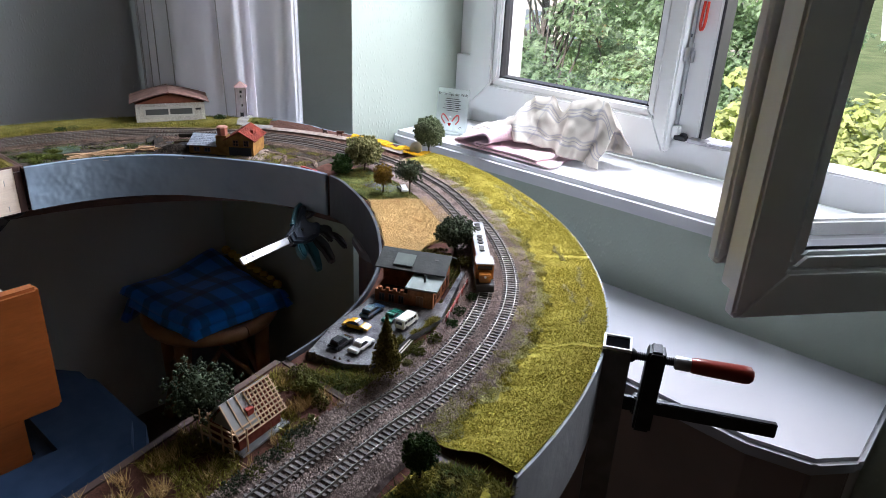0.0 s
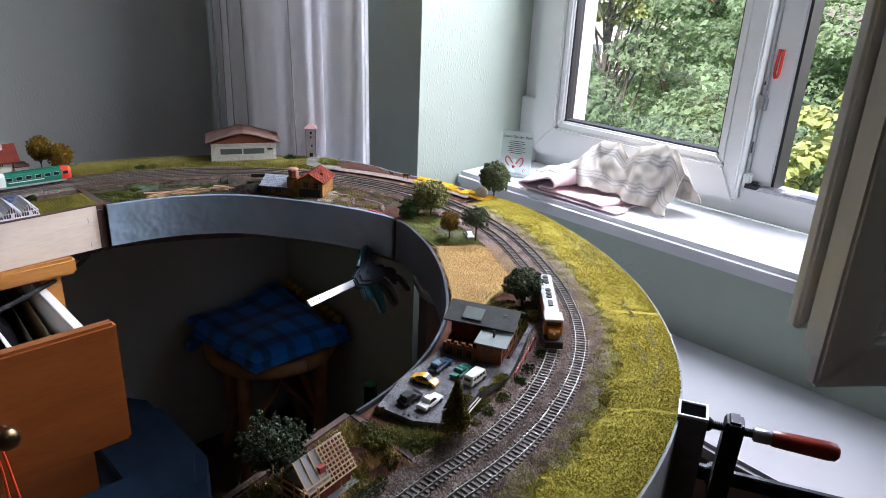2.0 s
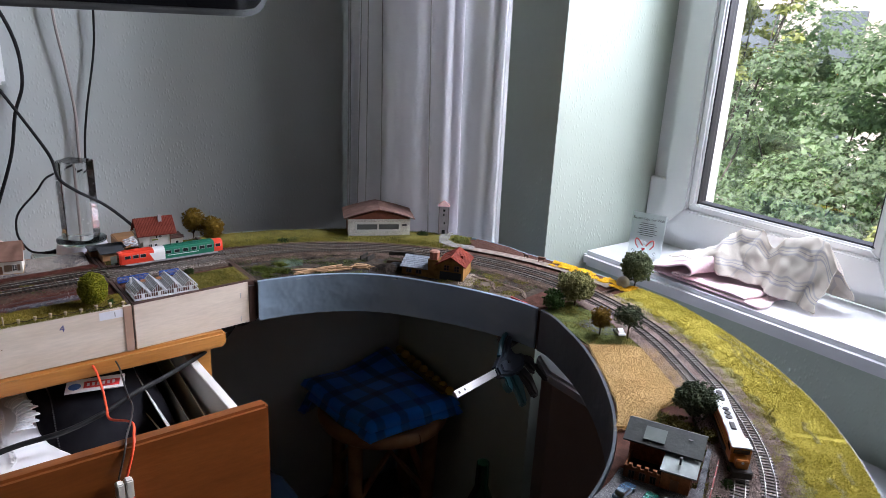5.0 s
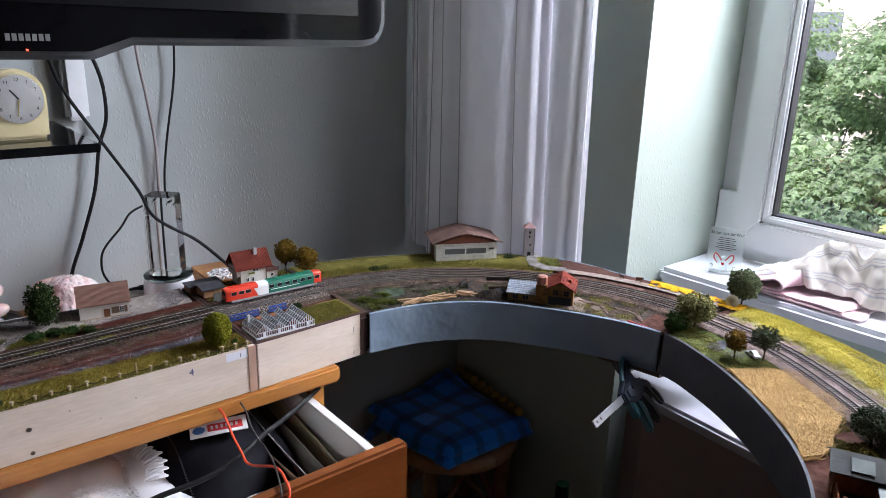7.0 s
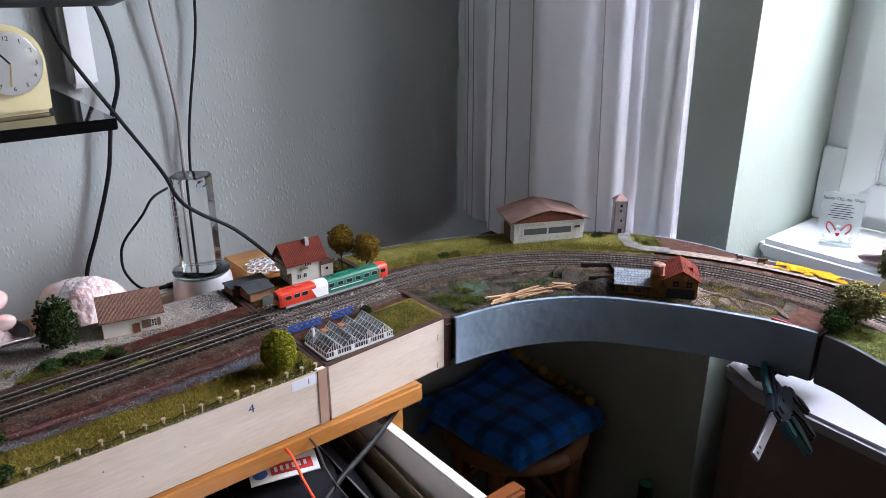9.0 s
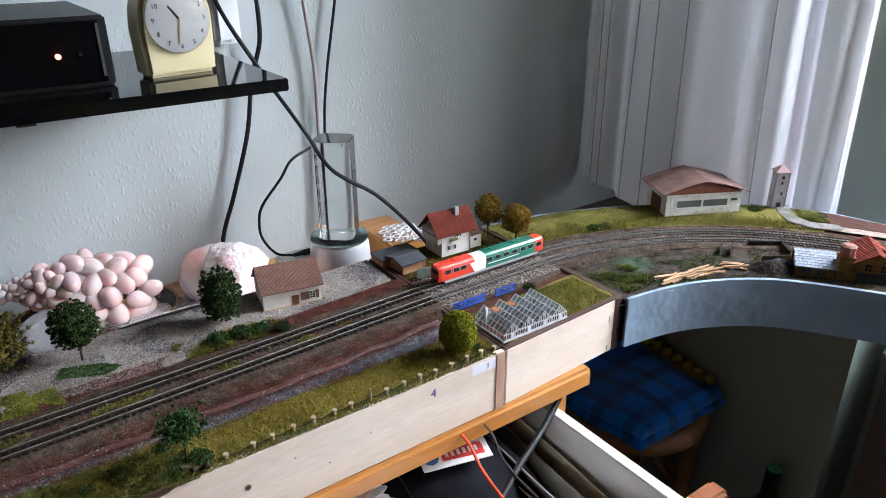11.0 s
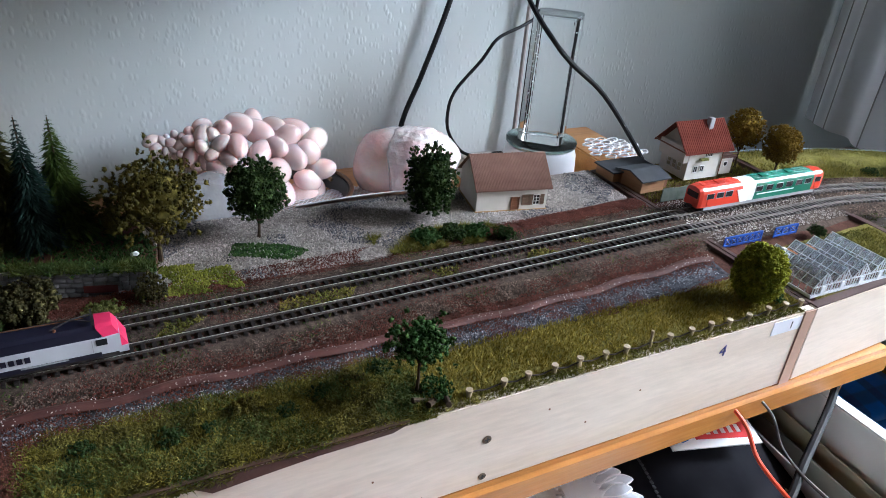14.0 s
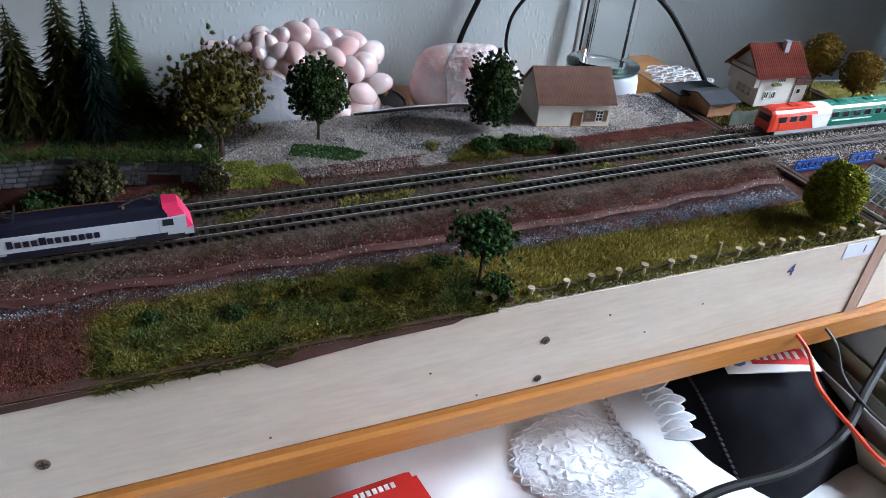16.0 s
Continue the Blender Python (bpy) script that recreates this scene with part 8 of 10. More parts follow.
SLATE, DARK_ROOF, GREEN_ROOF = mat("pale_slate", (0.10, 0.11, 0.13), (0.16, 0.175, 0.20), scale=120, rough=0.6), mat("dark_roof", (0.030, 0.036, 0.034), (0.050, 0.058, 0.054), scale=70, rough=0.7, bump=0.3), mat("grey_green_roof", (0.115, 0.145, 0.135), (0.150, 0.185, 0.172), scale=60, rough=0.6)
DOOR_BROWN, GLASS_DARK, FRAME_W = mat("brown_door", (0.15, 0.058, 0.025), rough=0.55), mat("dark_pane", (0.02, 0.022, 0.025), rough=0.12), mat("white_trim", (0.66, 0.66, 0.64), rough=0.5)


def slab_roof(w, d, eave, ridge, over, thick, side_over=None, ribs=0, axis="x"):
    """The two slopes of a gable roof whose ridge runs along x over a plan w by d."""
    so = over if side_over is None else side_over
    out = []
    for s in (0, 1):
        y0 = -over if s == 0 else d + over
        drop = (ridge - eave) / (d / 2) * over
        a, b = (y0, eave - drop), (d / 2, ridge)
        v = []
        for x in (-so, w + so):
            for (y, z) in (a, b):
                v += [(x, y, z), (x, y, z + thick)]
        sp = Soup().add(v, [(0, 1, 3, 2), (4, 6, 7, 5), (0, 4, 5, 1), (2, 3, 7, 6), (1, 5, 7, 3), (0, 2, 6, 4)])
        n = ribs
        for k in range(n):
            x0 = -so + (w + 2 * so) * (k + 0.2) / n
            x1 = -so + (w + 2 * so) * (k + 0.8) / n
            e = thick + 0.0004
            q = [(x0, a[0], a[1] + thick), (x1, a[0], a[1] + thick), (x1, b[0], b[1] + thick), (x0, b[0], b[1] + thick)]
            sp.add([(x, y, z) for x, y, z in q] + [(x, y, z + 0.0005) for x, y, z in q], [(0, 1, 2, 3), (7, 6, 5, 4), (0, 4, 5, 1), (1, 5, 6, 2), (2, 6, 7, 3), (3, 7, 4, 0)])
        out.append(sp)
    return out


def gable_walls(w, d, eave, ridge):
    """A house body with gables at both x ends."""
    v = [(0, 0, 0), (w, 0, 0), (w, d, 0), (0, d, 0), (0, 0, eave), (w, 0, eave), (w, d, eave), (0, d, eave), (0, d / 2, ridge), (w, d / 2, ridge)]
    return Soup().add(v, [(3, 2, 1, 0), (0, 1, 5, 4), (2, 3, 7, 6), (1, 2, 6, 9, 5), (3, 0, 4, 8, 7), (4, 5, 9, 8), (7, 8, 9, 6)])


def opening(parent, name, x0, x1, z0, z1, frame_mat, fill, face="front", depth=0.0, bars_n=(1, 1), w=0.0, label="", arch=False):
    """A framed window or door proud of a wall: front faces -y, left faces -x, right faces +x (x is then a run along y)."""
    f = 0.0005 + 0.04 * (x1 - x0)
    m = {"front": Matrix.Identity(4), "left": pose(0, 0, 0, 0, 0, -90) @ Matrix.Diagonal((-1, 1, 1, 1)), "right": pose(w, 0, 0, 0, 0, 90), "back": pose(0, depth, 0) @ Matrix.Diagonal((1, -1, 1, 1))}[face]
    s = Soup().box(x0 - f, x1 + f, -0.0008, 0.0002, z0 - f, z0, m).box(x0 - f, x1 + f, -0.0008, 0.0002, z1, z1 + f, m).box(x0 - f, x0, -0.0008, 0.0002, z0, z1, m).box(x1, x1 + f, -0.0008, 0.0002, z0, z1, m)
    for k in range(1, bars_n[0] + 1):
        x = x0 + (x1 - x0) * k / (bars_n[0] + 1)
        s.box(x - f * 0.4, x + f * 0.4, -0.0006, 0.0002, z0, z1, m)
    for k in range(1, bars_n[1] + 1):
        z = z0 + (z1 - z0) * k / (bars_n[1] + 1)
        s.box(x0, x1, -0.0006, 0.0002, z - f * 0.4, z + f * 0.4, m)
    o = part(name, s, frame_mat, parent, label)
    part("pane" if name == "window" else "leaf", Soup().box(x0, x1, -0.0003, 0.0001, z0, z1, m), fill, o)
    return o


# goods depot
dep = thing("depot_model", "white model goods depot with brown tiled roof", "model building", pose(-1.203, 0.047, GZ + 0.0042, 0, 0, 79.5) @ Matrix.Translation((0.0035, 0.002, 0)) @ Matrix.Diagonal((0.90, 0.90, 0.88, 1)), group="buildings of the layout")
part("wall", gable_walls(0.070, 0.050, 0.026, 0.048), PLASTER, dep)
for k, sp in enumerate(slab_roof(0.070, 0.050, 0.026, 0.048, 0.004, 0.0012, 0.003)):
    r = part("roof", sp, TILE_BROWN, dep)
    for j in range(52):
        x = -0.003 + 0.076 * (j + 0.5) / 52
        a, b = (-0.004, 0.026 - 0.0035) if k == 0 else (0.054, 0.026 - 0.0035), (0.025, 0.048)
        if j == 0:
            tl = part("roof_rib", Soup().tube([(0, a[0], a[1] + 0.0013), (0, b[0], b[1] + 0.0011)], 0.00045, 5), TILE_BROWN, r)
            tl.matrix_basis = pose(x, 0, 0)
        else:
            share("roof_rib", tl, r, pose(x, 0, 0))
opening(dep, "door", 0.0345, 0.0415, 0.0005, 0.0135, DOOR_BROWN, DOOR_BROWN, bars_n=(0, 2))
SHUT = mat("brown_shutter", (0.16, 0.10, 0.065), rough=0.6)
for x0, x1, ma in ((0.0455, 0.0520, SHUT), (0.0535, 0.0562, SHUT), (0.0565, 0.0620, GLASS_DARK), (0.0625, 0.0665, SHUT)):
    opening(dep, "window", x0, x1, 0.0060, 0.0155, SHUT if ma is SHUT else FRAME_W, ma, bars_n=(1, 2))
part("plinth", Soup().box(-0.001, 0.071, -0.001, 0.051, 0.0, 0.0010), mat("ochre_edge", (0.35, 0.22, 0.10), rough=0.8), dep)

# two-storey house with wing
hs = thing("house_model", "white two-storey model house with red tiled roof", "model building", pose(-1.206, 0.2815, GZ + 0.0030, 0, 0, 88) @ Matrix.Translation((0.0035, 0.002, 0)) @ Matrix.Diagonal((0.93, 0.93, 0.90, 1)), group="buildings of the layout")
part("wall", gable_walls(0.046, 0.040, 0.0365, 0.0585), PLASTER, hs)
for k, sp in enumerate(slab_roof(0.046, 0.040, 0.0365, 0.0585, 0.005, 0.0014, 0.010)):
    r = part("roof", sp, TILE_RED, hs)
    dr = 0.0585 - 0.022 / 0.020 * 0.025
    a, b = ((-0.005, dr) if k == 0 else (0.045, dr)), (0.020, 0.0585)
    for j in range(26):
        x = -0.010 + 0.066 * (j + 0.5) / 26
        if j == 0:
            tl = part("roof_rib", Soup().tube([(0, a[0], a[1] + 0.0014), (0, b[0], b[1] + 0.0014)], 0.0008, 5), TILE_RED, r)
            tl.matrix_basis = pose(x, 0, 0)
        else:
            share("roof_rib", tl, r, pose(x, 0, 0))
part("gable_board", Soup().box(-0.0104, -0.0098, -0.004, 0.044, 0.033, 0.0345), DOOR_BROWN, hs)
part("upper_floor", Soup().box(-0.0060, 0.0005, 0.0005, 0.0395, 0.0200, 0.0365), PLASTER, hs)
part("chimney", Soup().box(0.030, 0.036, 0.012, 0.018, 0.046, 0.0635), mat("grey_chimney", (0.36, 0.36, 0.38), rough=0.8), hs, bevel=0.0004)
for x0, z0, w, h, b in ((0.0095, 0.0085, 0.0045, 0.0065, 1), (0.0185, 0.0085, 0.0045, 0.0065, 1), (0.0215, 0.0255, 0.0095, 0.0080, 3)):
    opening(hs, "window", x0, x0 + w, z0, z0 + h, FRAME_W, GLASS_DARK, bars_n=(b, 0))
for y0, z0 in ((0.008, 0.008), (0.016, 0.008), (0.024, 0.008)):
    opening(hs, "window", y0, y0 + 0.005, z0, z0 + 0.009, FRAME_W, mat("pale_shutter", (0.45, 0.42, 0.30), rough=0.7) if y0 < 0.01 else bpy.data.materials["pale_shutter"], "left", bars_n=(0, 1))
part("flower_box", Soup().box(0.014, 0.024, -0.0045, -0.0008, 0.0225, 0.0245), FOLIAGE["olive"], hs, "green plants below the window")
wing = part("wing", Soup().box(0.0462, 0.068, 0.004, 0.036, 0.0, 0.0200), PLASTER, hs)
part("wing_roof", Soup().box(0.0455, 0.070, 0.001, 0.039, 0.0200, 0.0215), mat("brown_balcony", (0.10, 0.045, 0.035), rough=0.6), hs)
for k in range(2):
    part("rail", Soup().box(0.0465, 0.0698, 0.0012, 0.0018, 0.0232 + 0.002 * k, 0.0241 + 0.002 * k), bpy.data.materials["brown_balcony"], hs)
opening(wing, "window", 0.0555, 0.0600, 0.0100, 0.0145, FRAME_W, GLASS_DARK, bars_n=(0, 0)).matrix_basis = pose(0, 0.004, 0)
part("drain_pipe", Soup().tube([(0.0455, -0.0008, 0.0), (0.0455, -0.0008, 0.036)], 0.0006, 6), DOOR_BROWN, hs)
# wooden shed
sh = thing("shed_model", "small brown wooden model shed with dark roof", "model building", pose(-1.196, 0.221, GZ + 0.0022, 0, 0, 92), group="buildings of the layout")
part("wall", gable_walls(0.028, 0.030, 0.0135, 0.0175), mat("shed_wood", (0.26, 0.125, 0.055), (0.33, 0.17, 0.08), scale=60, rough=0.7, stretch=(1, 1, 6)), sh)
for sp in slab_roof(0.028, 0.030, 0.0135, 0.0175, 0.004, 0.0012, 0.004):
    part("roof", sp, mat("tar_paper", (0.030, 0.033, 0.038), (0.045, 0.048, 0.054), scale=80, rough=0.8), sh)
part("open_bay", Soup().box(0.0302, 0.036, 0.004, 0.028, 0.0, 0.0115), DOOR_BROWN, sh)
whole("tar_roof_sheet", Soup().box(-1.252, -1.222, 0.208, 0.262, GZ + 0.0125, GZ + 0.0140), bpy.data.materials["tar_paper"], "flat dark roof of a lean-to behind the shed", "model roof")
whole("lean_to", Soup().box(-1.250, -1.224, 0.210, 0.260, GZ, GZ + 0.0125), bpy.data.materials["shed_wood"], "brown wooden lean-to behind the shed", "model building")
whole("low_wall_model", Soup().sheet(lambda u, v: (-1.176 + 0.006 * u * u, 0.228 + 0.120 * u, GZ + 0.002 + (0.0125 + 0.0006 * math.sin(31 * u)) * v), 40, 1), mat("pale_grey_card", (0.17, 0.215, 0.175), (0.31, 0.345, 0.30), scale=90, rough=0.25, bump=0.4, trans=0.45), "translucent grey-green low model wall beside the track", "model wall", solid=0.0012)
# greenhouse
GH_FRAME = mat("grey_greenhouse_plastic", (0.66, 0.68, 0.71), (0.72, 0.74, 0.77), scale=90, rough=0.45)
GH_GLASS = mat("greenhouse_film", (0.62, 0.65, 0.68), rough=0.18, trans=0.72)
gh = thing("greenhouse_model", "grey model greenhouse with four glazed gables", "model building", pose(-1.0075, 0.2185, GZ + 0.0034, 0, 0, 90), group="buildings of the layout")
GW, GD, GE, GR = 0.0214, 0.046, 0.0085, 0.0190
part("base", Soup().box(-0.0005, 4 * GW + 0.0005, -0.0005, GD + 0.0005, 0.0, 0.0024), GH_FRAME, gh)
# added brown sheet: its colour stands in for the shade inside the greenhouse
part("soil_bed", Soup().box(0.0008, 4 * GW - 0.0008, 0.0008, GD - 0.0008, 0.0024, 0.0028), EARTH, gh, "brown sheet added to darken the greenhouse inside")
for k in range(4):
    x0 = k * GW
    fr = Soup()
    for y in np.linspace(0, GD, 9):
        r = 0.0004
        fr.tube([(x0 + 0.0004, y, 0.002), (x0 + 0.0004, y, GE), (x0 + GW / 2, y, GR), (x0 + GW - 0.0004, y, GE), (x0 + GW - 0.0004, y, 0.002)], r, 4)
    for x, z in ((0.0004, GE), (GW / 2, GR), (GW - 0.0004, GE), (GW * 0.25, (GE + GR) / 2), (GW * 0.75, (GE + GR) / 2)):
        fr.tube([(x0 + x, 0, z), (x0 + x, GD, z)], 0.00042, 4)
    for y in (0.0, GD):
        for x in np.linspace(0.15, 0.85, 6):
            zt = GE + (GR - GE) * (1 - abs(2 * x - 1))
            fr.box(x0 + x * GW - 0.0003, x0 + x * GW + 0.0003, y - 0.0003, y + 0.0003, 0.002, zt)
        fr.box(x0, x0 + GW, y - 0.0003, y + 0.0003, GE - 0.0004, GE + 0.0004)
    part("gable_frame", fr, GH_FRAME, gh)
    for s in (0, 1):
        xa, xb = (x0 + 0.0006, x0 + GW / 2) if s == 0 else (x0 + GW - 0.0006, x0 + GW / 2)
        p = part("pane", Soup().add([(xa, 0.0006, GE), (xa, GD - 0.0006, GE), (xb, GD - 0.0006, GR - 0.0003), (xb, 0.0006, GR - 0.0003)], [(0, 1, 2, 3)]), GH_GLASS, gh, solid=0.0002)
        p.visible_shadow = False
    part("door", Soup().box(x0 + GW * 0.42, x0 + GW * 0.62, -0.0008, -0.0002, 0.0024, 0.0080), GH_FRAME, gh)
for k in (0, 1):
    part("vent", Soup().box((k + 0.62) * GW + 0.006, (k + 1.0) * GW + 0.004, GD - 0.010, GD - 0.001, 0, 0.0006, pose(0, 0, GE + 0.004, 0, -38 * 0, 0)), mat("orange_vent", (0.42, 0.16, 0.05), rough=0.5) if k == 0 else bpy.data.materials["orange_vent"], gh, "orange vent flap")
part("heater_flue", Soup().box(0.004, 0.007, GD - 0.012, GD - 0.009, 0.006, 0.0220), GH_FRAME, gh)
BLUE = mat("blue_plastic", (0.015, 0.075, 0.36), (0.02, 0.09, 0.42), scale=60, rough=0.4)
for y0, y1 in ((0.217, 0.259), (0.275, 0.302)):
    br = thing("barrier_model", "blue plastic model lattice barrier beside the track", "model fence", group="blue barriers")
    s = Soup().box(-1.0895, -1.0885, y0, y1, GZ + 0.0025, GZ + 0.0040).box(-1.0895, -1.0885, y0, y1, GZ + 0.0100, GZ + 0.0115)
    n = int((y1 - y0) / 0.0068)
    for k in range(n + 1):
        y = y0 + (y1 - y0) * k / n
        s.box(-1.0895, -1.0885, y - 0.0005, y + 0.0005, GZ + 0.002, GZ + 0.0112)
        if k < n:
            s.tube([(-1.089, y, GZ + 0.004), (-1.089, y + (y1 - y0) / n, GZ + 0.010)], 0.0005, 4)
            s.tube([(-1.089, y, GZ + 0.010), (-1.089, y + (y1 - y0) / n, GZ + 0.004)], 0.0005, 4)
    part("lattice", s, BLUE, br)
# meadow fence
fence = thing("fence_model", "wooden model fence posts with rope along the meadow", "model fence")
POST = mat("post_wood", (0.36, 0.27, 0.16), (0.48, 0.38, 0.25), scale=200, rough=0.8)
ys = [-0.062, -0.040, -0.024, -0.006, 0.012, 0.031, 0.047, 0.066, 0.082, 0.100, 0.117, 0.134, 0.152, 0.170, 0.187, 0.203]
tops = []
for k, y in enumerate(ys):
    h = 0.0052 + rng.uniform(-0.001, 0.0012) + (0.007 if k == 7 else 0)
    part("post", Soup().cyl(0, 0, -0.003, h, 0.0015 if k != 7 else 0.001, n=8, m=pose(-1.0035, y, GZ + 0.0035, rng.normal(0, 5), rng.normal(0, 5), 0)), POST, fence)
    if k != 7:
        part("cap", Soup().cyl(0, 0, h - 0.0016, h, 0.0021, n=8, m=pose(-1.0035, y, GZ + 0.0035)), mat("pale_cap", (0.42, 0.33, 0.22), rough=0.8) if k == 0 else bpy.data.materials["pale_cap"], fence)
    tops.append((-1.0035, y, GZ + 0.0066))
rope = []
for a, b in zip(tops, tops[1:]):
    rope += [a, ((a[0] + b[0]) / 2, (a[1] + b[1]) / 2, a[2] - 0.0018)]
part("rope", Soup().tube(rope + [tops[-1]], 0.0005, 5), mat("rope", (0.045, 0.036, 0.028), rough=0.9), fence)
stumps = thing("log_pile_model", "small broken model logs at the board edge", "model logs")
for k in range(3):
    part("log", Soup().cyl(0, 0, 0, 0.014, 0.0017, n=8, m=pose(-1.006 - 0.002 * k, -0.082 + 0.004 * k, GZ + 0.004, 70, 20 * k, 30 * k)), TRUNK, stumps)

# far curve: hall, tower, engine shed
hall = thing("hall_model", "white rough-plastered model hall with low brown roof", "model building", pose(-1.134, 0.620, GZ + 0.0015, 0, 0, 63.5), group="buildings of the layout")
HW, HD = 0.113, 0.062
ROUGH_P = mat("rough_plaster", (0.55, 0.53, 0.49), (0.76, 0.745, 0.71), scale=55, rough=0.9, bump=1.0, bump_scale=170, fine=0.2, mix=(0.25, 0.55))
v = [(0, 0, 0), (HW, 0, 0), (HW, HD, 0), (0, HD, 0), (0, 0, 0.034), (HW, 0, 0.034), (HW, HD, 0.034), (0, HD, 0.034)]
part("wall", Soup().add(v, [(3, 2, 1, 0), (0, 1, 5, 4), (2, 3, 7, 6), (1, 2, 6, 5), (3, 0, 4, 7), (4, 5, 6, 7)]), ROUGH_P, hall)
part("gable", Soup().add([(0, -0.001, 0.0342), (HW, -0.001, 0.0342), (HW / 2, -0.001, 0.0510), (0, HD, 0.0342), (HW, HD, 0.0342), (HW / 2, HD, 0.0510)], [(0, 1, 2), (5, 4, 3), (0, 2, 5, 3), (1, 4, 5, 2), (0, 3, 4, 1)]), mat("red_gable_card", (0.20, 0.065, 0.035), (0.27, 0.09, 0.05), scale=90, rough=0.8), hall, "red-brown gable board")
BROWN_CARD = mat("brown_roof_card", (0.100, 0.050, 0.038), (0.185, 0.100, 0.076), scale=50, rough=0.75, bump=0.3, bump_scale=120)
for s in (-1, 1):
    part("roof", Soup().sheet(lambda u, v_, s=s: (HW / 2 + s * (HW / 2 + 0.008) * u, -0.008 + (HD + 0.016) * v_, 0.0535 - 0.0175 * u ** 1.25 + 0.0006 * math.sin(11 * v_ + 3 * u)), 8, 10), BROWN_CARD, hall, solid=0.0012)
opening(hall, "window", 0.016, 0.092, 0.0145, 0.0245, FRAME_W, mat("grey_pane", (0.13, 0.14, 0.145), rough=0.15), bars_n=(1, 0), label="long strip window")
part("sign", Soup().box(0.0975, 0.1065, -0.001, -0.0002, 0.0212, 0.0245), mat("sign_dark", (0.04, 0.04, 0.05), rough=0.5), hall, "small dark sign")
opening(hall, "door", 0.018, 0.045, 0.0, 0.024, DOOR_BROWN, DOOR_BROWN, "left", bars_n=(1, 0))
tower = thing("tower_model", "slim white model tower with pointed pinkish roof", "model building", pose(-1.066, 0.773, GZ + 0.002, 0, 0, 52), group="buildings of the layout")
LILAC = mat("lilac_plaster", (0.42, 0.385, 0.43), (0.54, 0.50, 0.55), scale=120, rough=0.85)
part("wall", Soup().box(0, 0.0185, 0, 0.016, 0, 0.056), LILAC, tower)
part("roof", Soup().add([(-0.002, -0.002, 0.056), (0.0205, -0.002, 0.056), (0.0205, 0.018, 0.056), (-0.002, 0.018, 0.056), (0.009, 0.008, 0.066)], [(3, 2, 1, 0), (0, 1, 4), (1, 2, 4), (2, 3, 4), (3, 0, 4)]), mat("pink_roof", (0.36, 0.21, 0.20), rough=0.7), tower)
part("corner", Soup().box(-0.0006, 0.0012, -0.0006, 0.0006, 0, 0.056).box(0.0173, 0.0191, -0.0006, 0.0006, 0, 0.056), mat("grey_edge", (0.25, 0.23, 0.25), rough=0.8), tower)
for z0, a, b in ((0.046, 0.008, 0.0115), (0.038, 0.0085, 0.0105), (0.022, 0.010, 0.012)):
    opening(tower, "window", a, b, z0, z0 + 0.004, bpy.data.materials["grey_edge"], GLASS_DARK, bars_n=(0, 0))
opening(tower, "door", 0.007, 0.0125, 0.003, 0.0105, bpy.data.materials["grey_edge"], GLASS_DARK, bars_n=(0, 0))
eng = thing("engine_shed_model", "yellow brick model engine shed with bright red roof", "model building", pose(-0.877, 0.631, GZ + 0.0015, 0, 0, 37.5), group="buildings of the layout")
EW, ED, ER = 0.040, 0.053, 0.0375
body = Soup().add([(0, 0, 0), (EW, 0, 0), (EW, ED, 0), (0, ED, 0), (0, 0, 0.026), (EW, 0, 0.026), (EW, ED, 0.026), (0, ED, 0.026), (EW / 2, 0, ER), (EW / 2, ED, ER)], [(3, 2, 1, 0), (0, 1, 5, 8, 4), (2, 3, 7, 9, 6), (1, 2, 6, 5), (3, 0, 4, 7), (4, 8, 9, 7), (8, 5, 6, 9)])
part("wall", body, PLASTER_Y, eng)
for s in (-1, 1):
    rs = Soup()
    for k in range(16):
        t0, t1 = k / 16, (k + 0.72) / 16
        for a, b, e in ((t0, t1, 0.0016), (t1, (k + 1) / 16, 0.0010)):
            y0, y1 = -0.003 + (ED + 0.006) * a, -0.003 + (ED + 0.006) * b
            x0, x1 = EW / 2, EW / 2 + s * (EW / 2 + 0.004)
            z0, z1 = ER + 0.0005, ER + 0.0005 - (ER - 0.0255) * (EW / 2 + 0.004) / (EW / 2)
            q = [(x0, y0, z0), (x1, y0, z1), (x1, y1, z1), (x0, y1, z0)]
            rs.add(q + [(x, y, z + e) for x, y, z in q], [(0, 1, 2, 3), (7, 6, 5, 4), (0, 4, 5, 1), (1, 5, 6, 2), (2, 6, 7, 3), (3, 7, 4, 0)])
    part("roof", rs, ROOF_RED, eng)
part("roof_vent", Soup().box(EW * 0.76, EW * 0.86, 0.020, 0.026, 0.030, 0.0362), ROOF_RED, eng)
part("soot_panel", Soup().box(0.003, EW - 0.003, -0.0008, 0.0002, 0.001, 0.014), mat("soot", (0.03, 0.032, 0.035), rough=0.9), eng)
for x0 in (0.010, 0.026):
    opening(eng, "window", x0, x0 + 0.007, 0.0165, 0.0245, DOOR_BROWN, GLASS_DARK, bars_n=(1, 1))
part("water_tower", Soup().box(-0.0170, -0.0005, 0.001, 0.017, 0, 0.0300), PLASTER_Y, eng, "square yellow brick turret")
part("tank", Soup().cyl(-0.0087, 0.009, 0.0300, 0.0415, 0.0080, n=8), mat("rust_tank", (0.24, 0.075, 0.045), (0.30, 0.10, 0.06), scale=120, rough=0.7), eng, "rust-red water tank")
part("tank_lid", Soup().cyl(-0.0087, 0.009, 0.0415, 0.0435, 0.0088, 0.0060, n=8), mat("rust_lid", (0.28, 0.13, 0.09), rough=0.7), eng)
